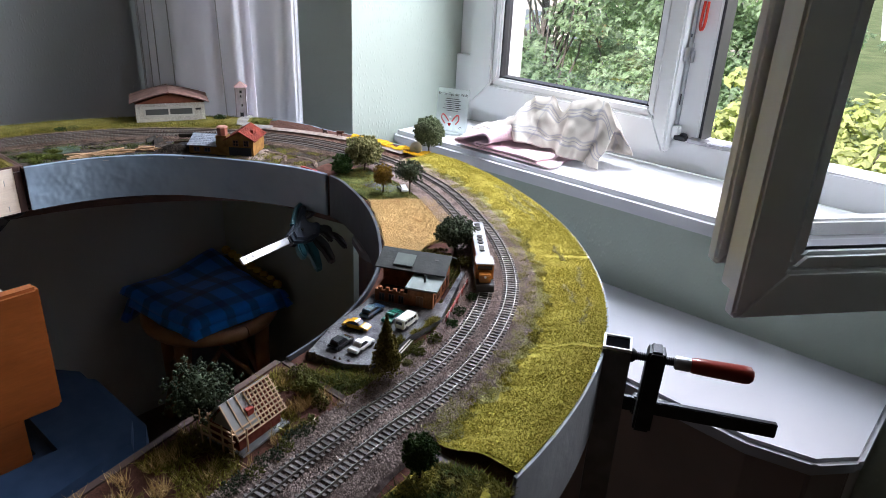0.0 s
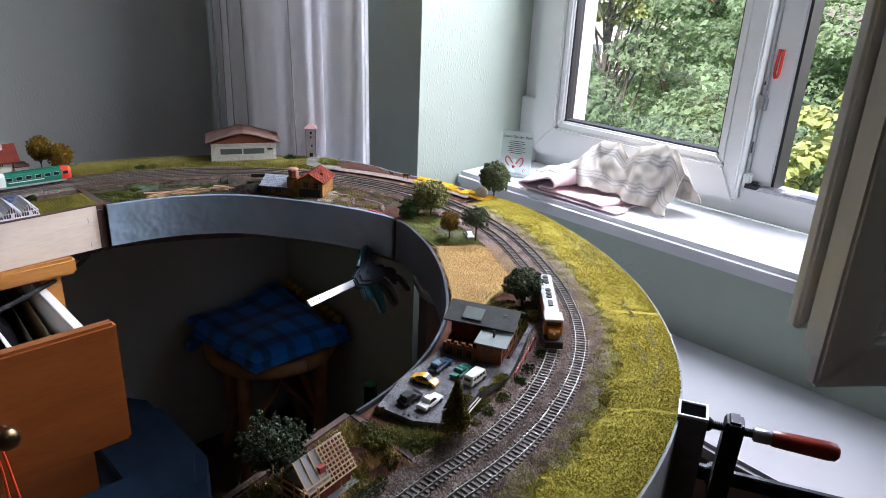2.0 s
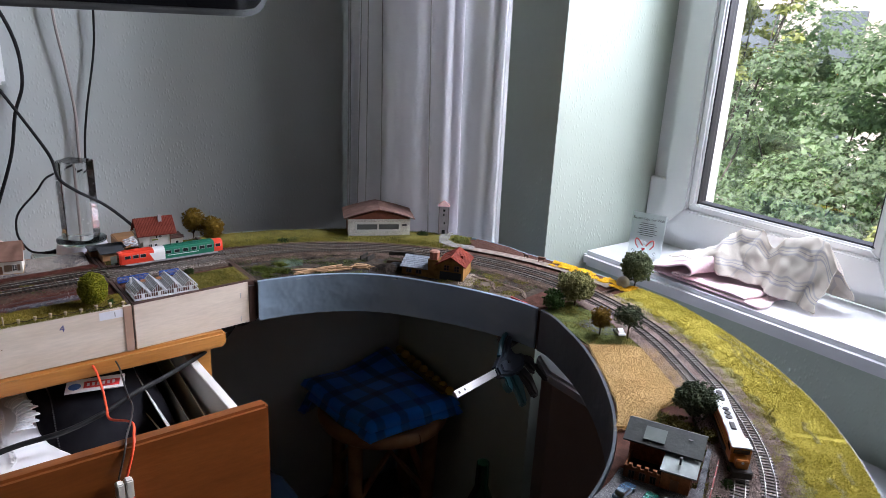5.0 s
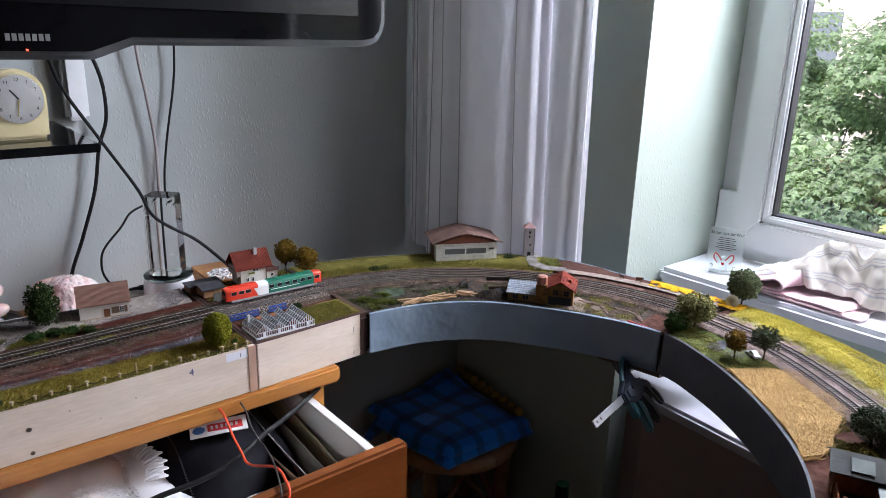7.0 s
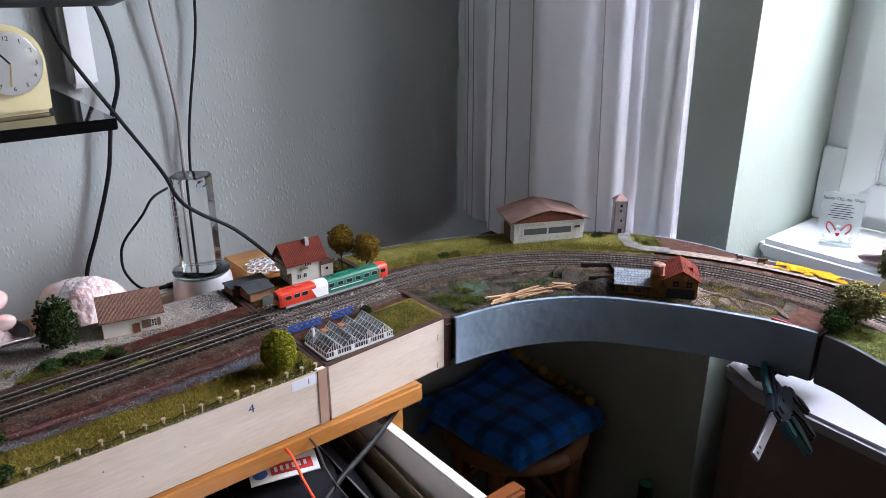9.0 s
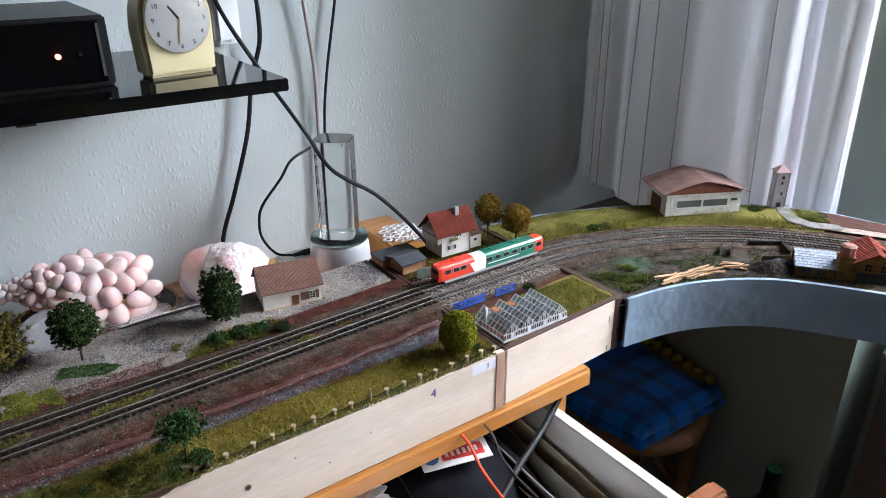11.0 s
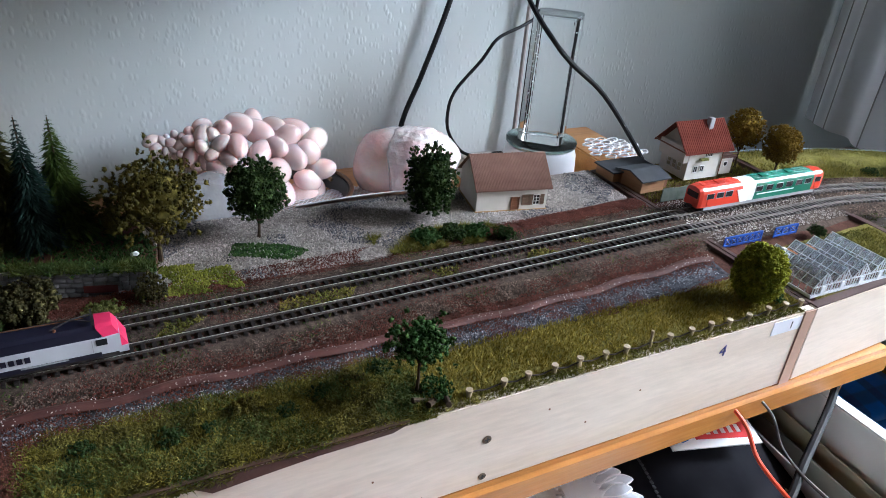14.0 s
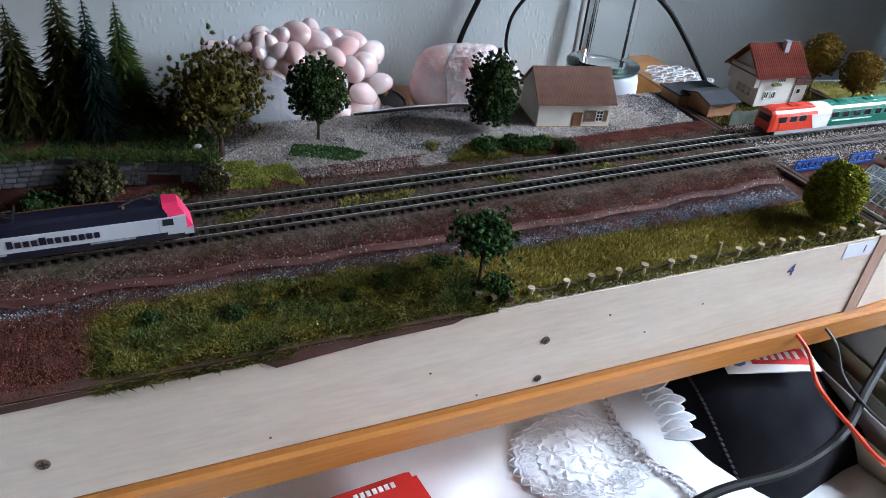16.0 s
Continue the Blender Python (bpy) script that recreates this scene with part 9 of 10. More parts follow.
part("annex_wall", Soup().box(-0.060, -0.017, 0.003, 0.028, 0, 0.013), PLASTER_Y, eng)
an = part("annex_roof", Soup().add([(-0.062, 0.000, 0.0135), (-0.0165, 0.000, 0.0135), (-0.0165, 0.030, 0.0250), (-0.062, 0.030, 0.0250), (-0.062, 0.000, 0.0125), (-0.0165, 0.000, 0.0125), (-0.0165, 0.030, 0.0240), (-0.062, 0.030, 0.0240)], [(0, 1, 2, 3), (7, 6, 5, 4), (0, 4, 5, 1), (1, 5, 6, 2), (2, 6, 7, 3), (3, 7, 4, 0)]), SLATE, eng, "pale slate roof")
s0 = None
for i in range(11):
    for j in range(7):
        m = pose(-0.0600 + 0.0042 * i + 0.0010 * (j % 2), 0.0012 + 0.0041 * j, 0.0141 + 0.00157 * j, 21, 0, 0)
        if s0 is None:
            s0 = part("slate", Soup().box(-0.0018, 0.0018, -0.0018, 0.0020, 0, 0.0006), mat("slate_piece", (0.22, 0.245, 0.29), (0.33, 0.36, 0.41), scale=90, rough=0.6, obj=0.2), an)
            s0.matrix_basis = m
        else:
            share("slate", s0, an, m)
for x0 in (-0.052, -0.036):
    opening(eng, "window", x0, x0 + 0.008, 0.004, 0.010, DOOR_BROWN, GLASS_DARK, bars_n=(1, 0)).matrix_basis = pose(0, 0.003, 0)
part("back_wall", Soup().box(-0.062, -0.0165, 0.0285, 0.0295, 0, 0.0235), PLASTER_Y, eng)
coal = thing("coal_bunker_model", "dark model coal bunker with heaped coal", "model bunker", pose(-0.945, 0.598, GZ + 0.001, 0, 0, 58))
part("heap", moved(rock(3, (0.020, 0.012, 0.008), 0.35, 2.5, 5), pose(0.004, 0.004, 0.002)), mat("coal", (0.012, 0.012, 0.013), (0.03, 0.03, 0.032), scale=300, rough=0.7, bump=1.0), coal)
part("board", Soup().box(-0.014, 0.026, 0.018, 0.020, 0, 0.010), TRUNK, coal)
LOG = mat("cut_timber", (0.36, 0.21, 0.11), (0.50, 0.32, 0.18), scale=150, rough=0.8, obj=0.25)
lg = None
for (ax, ay), (bx, by), n, L, lb in (((-1.006, 0.456), (-0.992, 0.534), 34, 0.044, "stack of pale model planks at the yard edge"), ((-0.989, 0.549), (-0.974, 0.566), 14, 0.024, "short stack of pale model timber at the yard edge")):
    pile = thing("timber_pile_model", lb, "model timber")
    head = math.degrees(math.atan2(by - ay, bx - ax))
    for k in range(n):
        t, o = rng.uniform(0.1, 0.9), rng.uniform(-0.0085, 0.0065)
        lay = int(rng.integers(0, 4) * (1 - abs(2 * t - 1) * 0.4))
        nx, ny = -(by - ay), bx - ax
        d = math.hypot(nx, ny)
        m = pose(ax + (bx - ax) * t + nx / d * o * (1 - 0.15 * lay), ay + (by - ay) * t + ny / d * o * (1 - 0.15 * lay), GZ + 0.0022 + 0.0017 * lay, rng.normal(0, 3), rng.normal(0, 3), head + rng.normal(0, 9)) @ Matrix.Diagonal((L * rng.uniform(0.45, 1.0), 0.0024, 0.0017, 1))
        if lg is None:
            lg = part("plank", Soup().box(-0.5, 0.5, -0.5, 0.5, -0.5, 0.5), LOG, pile)
            lg.matrix_basis = m
        else:
            share("plank", lg, pile, m)
SOOTY = mat("sooty_wood", (0.02, 0.018, 0.016), (0.045, 0.040, 0.036), scale=120, rough=0.85)
bunk = thing("buffer_stop_model", "dark open model loading box beside the track", "model box", pose(-1.013, 0.587, GZ + 0.001, 0, 0, 118))
part("box", Soup().box(-0.012, 0.012, -0.007, -0.0055, 0, 0.008).box(-0.012, 0.012, 0.0055, 0.007, 0, 0.008).box(-0.012, 0.012, -0.0055, 0.0055, 0, 0.0012), SOOTY, bunk)
bunkw = thing("bunker_wall_model", "sooty low model wall of the coal bunker", "model wall", pose(-0.995, 0.642, GZ, 0, 0, 52))
part("wall", Soup().box(-0.020, 0.022, -0.0015, 0.0015, 0, 0.010), SOOTY, bunkw, bevel=0.0004)
part("side_wall", Soup().box(0.0195, 0.0222, -0.030, -0.0016, 0, 0.010), SOOTY, bunkw, bevel=0.0004)
grains("slag_heap", np.array([(-0.950 + a_ - 0.35 * b_, 0.588 + 0.5 * a_ + b_, GZ + 0.001 + 0.009 * max(0.0, 1 - (a_ / 0.024) ** 2 - (b_ / 0.020) ** 2) * rng.uniform(0.7, 1.1)) for a_, b_ in zip(rng.normal(0, 0.012, 2600), rng.normal(0, 0.010, 2600))]), 0.0024, mat("slag", (0.016, 0.013, 0.011), (0.05, 0.038, 0.030), scale=80, rough=0.95, island=0.6), curve_far)
PATH_POLY = [(-1.068, 0.792), (-1.050, 0.764), (-1.020, 0.742), (-0.985, 0.748), (-0.960, 0.772), (-0.972, 0.784), (-1.000, 0.764), (-1.024, 0.766), (-1.044, 0.786), (-1.054, 0.800)]
grains("path_gravel", poly_points(5200, PATH_POLY, GZ + 0.0052), 0.0014, mat("white_path_grains", (0.21, 0.195, 0.18), (0.35, 0.33, 0.31), scale=60, rough=0.95, island=0.25), curve_far)
fibres("path_moss", poly_points(2600, [(-1.040, 0.795), (-1.022, 0.772), (-0.988, 0.772), (-0.985, 0.786), (-1.012, 0.802)], GZ + 0.0045), 0.0030, mat("moss_fibres", (0.12, 0.13, 0.03), (0.22, 0.22, 0.06), scale=40, rough=0.9, island=0.4), curve_far, 0.0009, 1.0)
fibres("bank_turf", patchy(poly_points(5200, [(-1.060, 0.405), (-1.010, 0.405), (-1.010, 0.440), (-1.032, 0.462), (-1.062, 0.455)], GZ + 0.001), 40, -0.1, 4.0), 0.0046, mat("fern_fibres", (0.065, 0.085, 0.018), (0.15, 0.17, 0.035), scale=40, rough=0.9, island=0.4), curve_far, 0.0010, 1.0)
grains("yard_pond", poly_points(2600, [(-1.075, 0.445), (-1.040, 0.452), (-1.036, 0.480), (-1.060, 0.492), (-1.080, 0.470)], GZ + 0.0014), 0.0012, mat("green_scatter", (0.075, 0.115, 0.080), (0.14, 0.19, 0.14), scale=60, rough=0.95, island=0.3), curve_far)
for k, (x, y, L, a) in enumerate(((-1.036, 0.520, 0.060, 72), (-1.048, 0.560, 0.050, 66), (-1.020, 0.486, 0.045, 95), (-1.060, 0.510, 0.030, 80))):
    whole("earth_ridge_model", moved(rock(3, (L / 2, 0.0050, 0.0030), 0.35, 3, 60 + k), pose(x, y, GZ + 0.0006, 0, 0, a)), bpy.data.materials["slag"] if k % 2 else bpy.data.materials["sooty_ground"], "low sooty ridge of cinders on the yard", "model ground")
for k, (th, r, a, L) in enumerate(((112, 0.372, 20, 0.045), (108, 0.360, -35, 0.040), (104, 0.372, 10, 0.05), (100, 0.365, -30, 0.035))):
    x, y = polar(th, r)
    whole("earth_ridge_model", moved(rock(3, (L / 2, 0.0045, 0.0035), 0.3, 3, 40 + k), pose(x, y, GZ + 0.001, 0, 0, a)), mat("ridge_soil", (0.11, 0.075, 0.058), (0.20, 0.15, 0.12), scale=120, rough=0.95, bump=0.8) if k == 0 else bpy.data.materials["ridge_soil"], "low brown earth ridge on the yard", "model ground")
whole("red_strip_model", Soup().box(-0.016, 0.016, -0.001, 0.001, 0, 0.003, pose(*polar(97.5, r_in(97.5) + 0.004), GZ + 0.001, 0, 0, 4)), mat("red_paint_strip", (0.40, 0.03, 0.03), rough=0.6), "small red strip on the board edge", "model strip")
DISC = thing("millstone_model", "white round model stone leaning by the tree", "model stone", pose(-0.702, 0.861, GZ + 0.001))
part("disc", Soup().lathe([(0.0038, 0), (0.0095, 0), (0.0102, 0.0006), (0.0102, 0.0024), (0.0095, 0.0030), (0.0038, 0.0030), (0.0038, 0)], 24, pose(0, 0, 0.0095, 80, 0, 25)), mat("white_stone", (0.66, 0.64, 0.58), rough=0.8), DISC, smooth=True)
whole("cow_model", Soup().box(-0.005, 0.005, -0.0018, 0.0018, 0.004, 0.0085).box(0.005, 0.0075, -0.001, 0.001, 0.006, 0.009).box(-0.0045, -0.0035, -0.0015, -0.0005, 0, 0.004).box(-0.0045, -0.0035, 0.0005, 0.0015, 0, 0.004).box(0.0035, 0.0045, -0.0015, -0.0005, 0, 0.004).box(0.0035, 0.0045, 0.0005, 0.0015, 0, 0.004), mat("brown_hide", (0.12, 0.05, 0.03), rough=0.8), "tiny brown model cow on the path", "model figure", pose(*polar(107.5, 0.512), GZ + 0.003, 0, 0, 30))

# station with annex, car park and cars
stn = thing("station_model", "red brick model station with dark roof", "model building", pose(-0.329, 0.489, GZ + 0.004, 0, 0, 116) @ Matrix.Translation((0.036, 0.034, 0)) @ Matrix.Diagonal((0.93, 0.93, 0.95, 1)) @ Matrix.Translation((-0.036, -0.034, 0)), group="buildings of the layout")
part("annex_wall", Soup().box(0.0, 0.030, 0.0, 0.026, 0, 0.0225), BRICK, stn)
part("annex_roof", Soup().add([(-0.004, -0.005, 0.0225), (0.0305, -0.005, 0.0245), (0.0305, 0.0275, 0.0245), (-0.004, 0.0275, 0.0225), (-0.004, -0.005, 0.0238), (0.0305, -0.005, 0.0258), (0.0305, 0.0275, 0.0258), (-0.004, 0.0275, 0.0238)], [(3, 2, 1, 0), (4, 5, 6, 7), (0, 1, 5, 4), (1, 2, 6, 5), (2, 3, 7, 6), (3, 0, 4, 7)]), GREEN_ROOF, stn, "flat grey-green roof")
part("flue", Soup().cyl(0.012, 0.012, 0.024, 0.032, 0.0011, n=10), BLACK, stn)
part("main_wall", Soup().box(0.0305, 0.064, 0.0, 0.062, 0, 0.026), BRICK, stn)
for k, (x0, x1, z0, z1) in enumerate(((0.022, 0.048, 0.0275, 0.0385), (0.048, 0.070, 0.0385, 0.0270))):
    q = [(x0, -0.006, z0), (x1, -0.006, z1), (x1, 0.068, z1), (x0, 0.068, z0)]
    part("main_roof", Soup().add(q + [(x, y, z + 0.0014) for x, y, z in q], [(3, 2, 1, 0), (4, 5, 6, 7), (0, 1, 5, 4), (1, 2, 6, 5), (2, 3, 7, 6), (3, 0, 4, 7)]), DARK_ROOF, stn)
part("gable_fill", Soup().add([(0.0305, 0, 0.026), (0.064, 0, 0.026), (0.048, 0, 0.0375), (0.0305, 0.062, 0.026), (0.064, 0.062, 0.026), (0.048, 0.062, 0.0375)], [(0, 1, 2), (5, 4, 3), (0, 2, 5, 3), (1, 4, 5, 2)]), BRICK, stn)
part("skylight", Soup().box(0.029, 0.045, 0.030, 0.050, 0.0, 0.0016, pose(0, 0, 0.0196, 0, -22.5, 0)), GREEN_ROOF, stn, "grey roof hatch")
part("roof_hole", Soup().cyl(0.040, 0.008, 0.0363, 0.0367, 0.0022, n=8), BLACK, stn)
part("low_wall", Soup().box(0.0, 0.0015, 0.0265, 0.060, 0, 0.0150).box(0.0, 0.030, 0.0585, 0.060, 0, 0.0150), BRICK, stn)
# porch floor near black: the shade in the recess is put into its colour
part("porch_floor", Soup().box(0.0016, 0.0302, 0.0265, 0.0583, 0, 0.006), mat("porch_shade_black", (0.015, 0.012, 0.010), rough=0.9), stn)
for k in range(4):
    part("merlon", Soup().box(-0.0008, 0.0024, 0.030 + 0.0075 * k, 0.0335 + 0.0075 * k, 0.015, 0.0180), BRICK, stn)
for x0, x1, fc in ((0.006, 0.0105, "front"), (0.018, 0.0225, "front"), (0.036, 0.0405, "front"), (0.052, 0.0565, "front")):
    opening(stn, "window", x0, x1, 0.006, 0.0155, DOOR_BROWN, GLASS_DARK, fc, bars_n=(1, 1))
opening(stn, "door", 0.0105, 0.0165, 0.001, 0.0135, DOOR_BROWN, DOOR_BROWN, "left", bars_n=(1, 0))
for y0 in (0.030, 0.040, 0.050):
    opening(stn, "window", y0, y0 + 0.005, 0.004, 0.0115, DOOR_BROWN, GLASS_DARK, "left", bars_n=(1, 0))
for z in (0.0, 0.0195):
    part("string_course", Soup().box(-0.0006, 0.0305, -0.0006, 0.0, z, z + 0.0012).box(-0.0006, 0.0, 0.0, 0.026, z, z + 0.0012), mat("dark_course", (0.10, 0.045, 0.025), rough=0.8) if z == 0 else bpy.data.materials["dark_course"], stn)
lot = [(-0.355, 0.366), (-0.373, 0.405), (-0.384, 0.452), (-0.392, 0.474), (-0.334, 0.505), (-0.365, 0.570), (-0.361, 0.571), (-0.315, 0.482), (-0.314, 0.440), (-0.306, 0.410), (-0.301, 0.391), (-0.322, 0.374)]
park = thing("car_park_model", "grey asphalt model car park with broken edge", "model car park")
ASPHALT = mat("model_asphalt", (0.085, 0.086, 0.092), (0.20, 0.20, 0.208), scale=70, rough=0.9, bump=0.8, bump_scale=900, fine=0.4)
part("surface", Soup().prism(lot, GZ - 0.004, GZ + 0.0066), ASPHALT, park)
grains("grit", patchy(poly_points(5200, lot, GZ + 0.0067), 60, -0.1, 3.0), 0.0007, mat("grey_grit", (0.12, 0.12, 0.125), (0.34, 0.34, 0.35), scale=60, rough=0.9, island=0.6), park)
fibres("edge_weeds", patchy(poly_points(5000, [(-0.301, 0.391), (-0.306, 0.410), (-0.314, 0.440), (-0.315, 0.482), (-0.322, 0.482), (-0.321, 0.440), (-0.313, 0.408), (-0.308, 0.391)], GZ + 0.0064), 60, -0.1, 8.0), 0.0020, BLADES_MID, park, 0.0008, 1.0)
rk = Soup()
for k in range(60):
    u = k / 59
    i = u * 2
    a, b = ((-0.373, 0.405), (-0.355, 0.366)) if i < 0.6 else ((-0.355, 0.366), (-0.301, 0.389))
    t = i / 0.6 if i < 0.6 else (i - 0.6) / 1.4
    x, y = a[0] + (b[0] - a[0]) * t, a[1] + (b[1] - a[1]) * t
    rk.add(I1V * np.array((0.004, 0.003, 0.006)) * rng.uniform(0.6, 1.2, (len(I1V), 1)), [tuple(f) for f in I1F], pose(x, y - 0.001, GZ + 0.001 + rng.uniform(-0.002, 0.001), 0, 0, rng.uniform(0, 180)))
part("rock_edge", rk, mat("brown_rock", (0.060, 0.042, 0.030), (0.13, 0.10, 0.075), scale=150, rough=0.95, bump=0.8), park, "rough brown bank", kind="stuff")
kerb = part("kerb", Soup().tube([(-0.292, 0.392, GZ + 0.0072), (-0.307, 0.437, GZ + 0.0072)], 0.0006, 5).tube([(-0.2945, 0.392, GZ + 0.0072), (-0.3095, 0.437, GZ + 0.0072)], 0.0006, 5), mat("pale_kerb", (0.45, 0.42, 0.36), rough=0.8), park)
rf = thing("red_fence_model", "red and white model fence on the platform", "model fence")
for k in range(9):
    x, y = -0.311 - 0.0042 * k, 0.485 + 0.0088 * k
    part("post", Soup().cyl(x, y, GZ, GZ + 0.011, 0.0006, n=6), FRAME_W if k % 2 else mat("fence_red", (0.25, 0.03, 0.02), rough=0.6), rf)
part("rail", Soup().tube([(-0.311, 0.485, GZ + 0.010), (-0.3446, 0.5554, GZ + 0.010)], 0.0007, 5), bpy.data.materials["fence_red"], rf)
part("rail", Soup().tube([(-0.311, 0.485, GZ + 0.0075), (-0.3446, 0.5554, GZ + 0.0075)], 0.0005, 5), bpy.data.materials["fence_red"], rf)


def car(label, x, y, a, paint, kind="saloon", L=0.0275, W=0.0110, H=0.0088, z=GZ + 0.0066):
    """A model car: waisted body, glasshouse, wheels."""
    c = thing("model_car", label, "model car", pose(x, y, z, 0, 0, a) @ Matrix.Scale(0.92, 4), group="parked model cars")
    if kind == "van":
        prof = [(-0.5, 0.16), (-0.5, 0.85), (-0.46, 1.0), (0.30, 1.0), (0.40, 0.92), (0.47, 0.55), (0.5, 0.45), (0.5, 0.16)]
        cab = None
    elif kind == "beetle":
        prof = [(-0.5, 0.18), (-0.49, 0.38), (-0.42, 0.55), (-0.2, 0.62), (0.15, 0.60), (0.34, 0.55), (0.47, 0.42), (0.5, 0.18)]
        cab = [(-0.34, 0.56), (-0.22, 0.86), (-0.02, 1.0), (0.10, 0.92), (0.20, 0.58)]
    else:
        prof = [(-0.5, 0.18), (-0.5, 0.55), (-0.30, 0.60), (0.18, 0.60), (0.46, 0.52), (0.5, 0.40), (0.5, 0.18)]
        cab = [(-0.40 if kind == "estate" else -0.30, 0.58), (-0.36 if kind == "estate" else -0.20, 0.98), (0.02, 1.0), (0.18, 0.58)]
    S = Matrix(((L, 0, 0, 0), (0, 0, W, 0), (0, H, 0, 0), (0, 0, 0, 1)))
    part("body", Soup().prism(prof, -0.5, 0.5, S), paint, c, bevel=0.0007, smooth=True)
    if cab:
        part("roof", Soup().prism(cab, -0.40, 0.40, S), paint, c, bevel=0.0005, smooth=True)
        part("side_window", Soup().prism([(p[0] * 0.9, 0.62 + (p[1] - 0.58) * 0.78) for p in cab], -0.415, 0.415, S), GLASS_DARK, c)
        part("windscreen", Soup().prism([(cab[-1][0] - 0.005, 0.64), (cab[-1][0] + 0.012, 0.62), (cab[-2][0] + 0.02, 0.93), (cab[-2][0], 0.93)], -0.34, 0.34, S), GLASS_DARK, c)
    else:
        for k in range(4):
            part("side_window", Soup().prism([(-0.40 + 0.19 * k, 0.60), (-0.25 + 0.19 * k, 0.60), (-0.25 + 0.19 * k, 0.86), (-0.40 + 0.19 * k, 0.86)], -0.508, 0.508, S), GLASS_DARK, c)
        part("rear_window", Soup().box(-0.505 * L, -0.49 * L, -0.33 * W, 0.33 * W, 0.58 * H, 0.82 * H), GLASS_DARK, c)
    for px in (-0.30, 0.30):
        for py in (-0.46, 0.46):
            part("wheel", Soup().cyl(0, 0, -0.0009, 0.0009, 0.0021, n=10, m=pose(px * L, py * W, 0.0021, 90, 0, 0)), BLACK, c)
    return c


PAINT = {n: mat(n + "_car_paint", c, rough=0.25, coat=0.5) for n, c in {"yellow": (0.72, 0.36, 0.01), "blue": (0.015, 0.05, 0.10), "green": (0.006, 0.13, 0.09), "white": (0.72, 0.72, 0.71), "black": (0.014, 0.014, 0.022), "cream": (0.66, 0.66, 0.62)}.items()}
car("yellow model beetle car on the car park", -0.356, 0.419, 20, PAINT["yellow"], "beetle")
car("dark blue model estate car on the car park", -0.365, 0.446, 102, PAINT["blue"], "estate", 0.029)
car("green model coupe on the car park", -0.346, 0.453, 105, PAINT["green"], "saloon", 0.027, 0.011, 0.0075)
car("white model van on the car park", -0.329, 0.453, 100, PAINT["cream"], "van", 0.026, 0.0105, 0.0115)
car("black model car on the car park", -0.344, 0.391, 97, PAINT["black"], "estate", 0.025)
car("white model saloon on the car park", -0.329, 0.400, 100, PAINT["white"], "saloon", 0.028)
car("white model car parked under the trees", -0.590, 0.716, 150, PAINT["white"], "beetle", 0.024, z=GZ + 0.002)
whole("white_stone", moved(rock(2, (0.002, 0.003, 0.0016), 0.3, 2.0, 5), pose(-1.192, -0.212, GZ + 0.0185)), LABEL_W, "small white stone at the foot of the yard tree", "stone")

# half-built house
SITE = pose(-0.2925, 0.2575, GZ - 0.0005, 0, 0, 100) @ Matrix.Translation((0.025, 0.017, 0)) @ Matrix.Diagonal((0.77, 0.77, 0.84, 1)) @ Matrix.Translation((-0.025, -0.017, 0))
blt = thing("half_built_house_model", "brick model house shell with open timber roof", "model building", SITE, group="buildings of the layout")
BATTEN = mat("roof_batten", (0.52, 0.34, 0.20), (0.62, 0.43, 0.27), scale=150, rough=0.75, obj=0.12)
BW, BD, BE, BR = 0.050, 0.034, 0.0195, 0.0400
part("slab", Soup().box(-0.003, BW + 0.004, -0.007, BD + 0.003, 0, 0.0018), mat("concrete", (0.27, 0.28, 0.30), (0.33, 0.34, 0.36), scale=80, rough=0.9), blt)
part("wall", gable_walls(BW, BD, BE, BR - 0.001), mat("dark_red_brick", (0.17, 0.045, 0.032), (0.24, 0.07, 0.05), scale=200, rough=0.85, bump=0.4), blt)
part("gable_board", Soup().add([(-0.0008, 0.003, BE), (-0.0008, BD - 0.003, BE), (-0.0008, BD / 2, BR - 0.004)], [(0, 1, 2)]), mat("grey_gable", (0.30, 0.29, 0.29), rough=0.8), blt, solid=0.0005)
part("far_slope", Soup().add([(-0.004, BD + 0.004, BE - 0.004), (BW + 0.004, BD + 0.004, BE - 0.004), (BW + 0.004, BD / 2, BR), (-0.004, BD / 2, BR)], [(0, 1, 2, 3)]), bpy.data.materials["grey_gable"], blt, "grey underlay slope", solid=0.0006)
part("front_underlay", Soup().add([(-0.003, -0.002, BE - 0.0020), (BW * 0.50, -0.002, BE - 0.0020), (BW * 0.50, BD / 2, BR - 0.0004), (-0.003, BD / 2, BR - 0.0004)], [(0, 1, 2, 3)]), mat("loft_floor", (0.34, 0.33, 0.325), (0.40, 0.385, 0.375), scale=90, rough=0.9), blt, solid=0.0003)
bt = None
ang = math.degrees(math.atan2(BR - BE + 0.005, BD / 2 + 0.004))
Ls = math.hypot(BR - BE + 0.005, BD / 2 + 0.004)


def batten(m, parent):
    global bt
    if bt is None:
        bt = part("batten", Soup().box(-0.5, 0.5, -0.5, 0.5, -0.5, 0.5), BATTEN, parent)
        bt.matrix_basis = m
        return bt
    return share("batten", bt, parent, m)


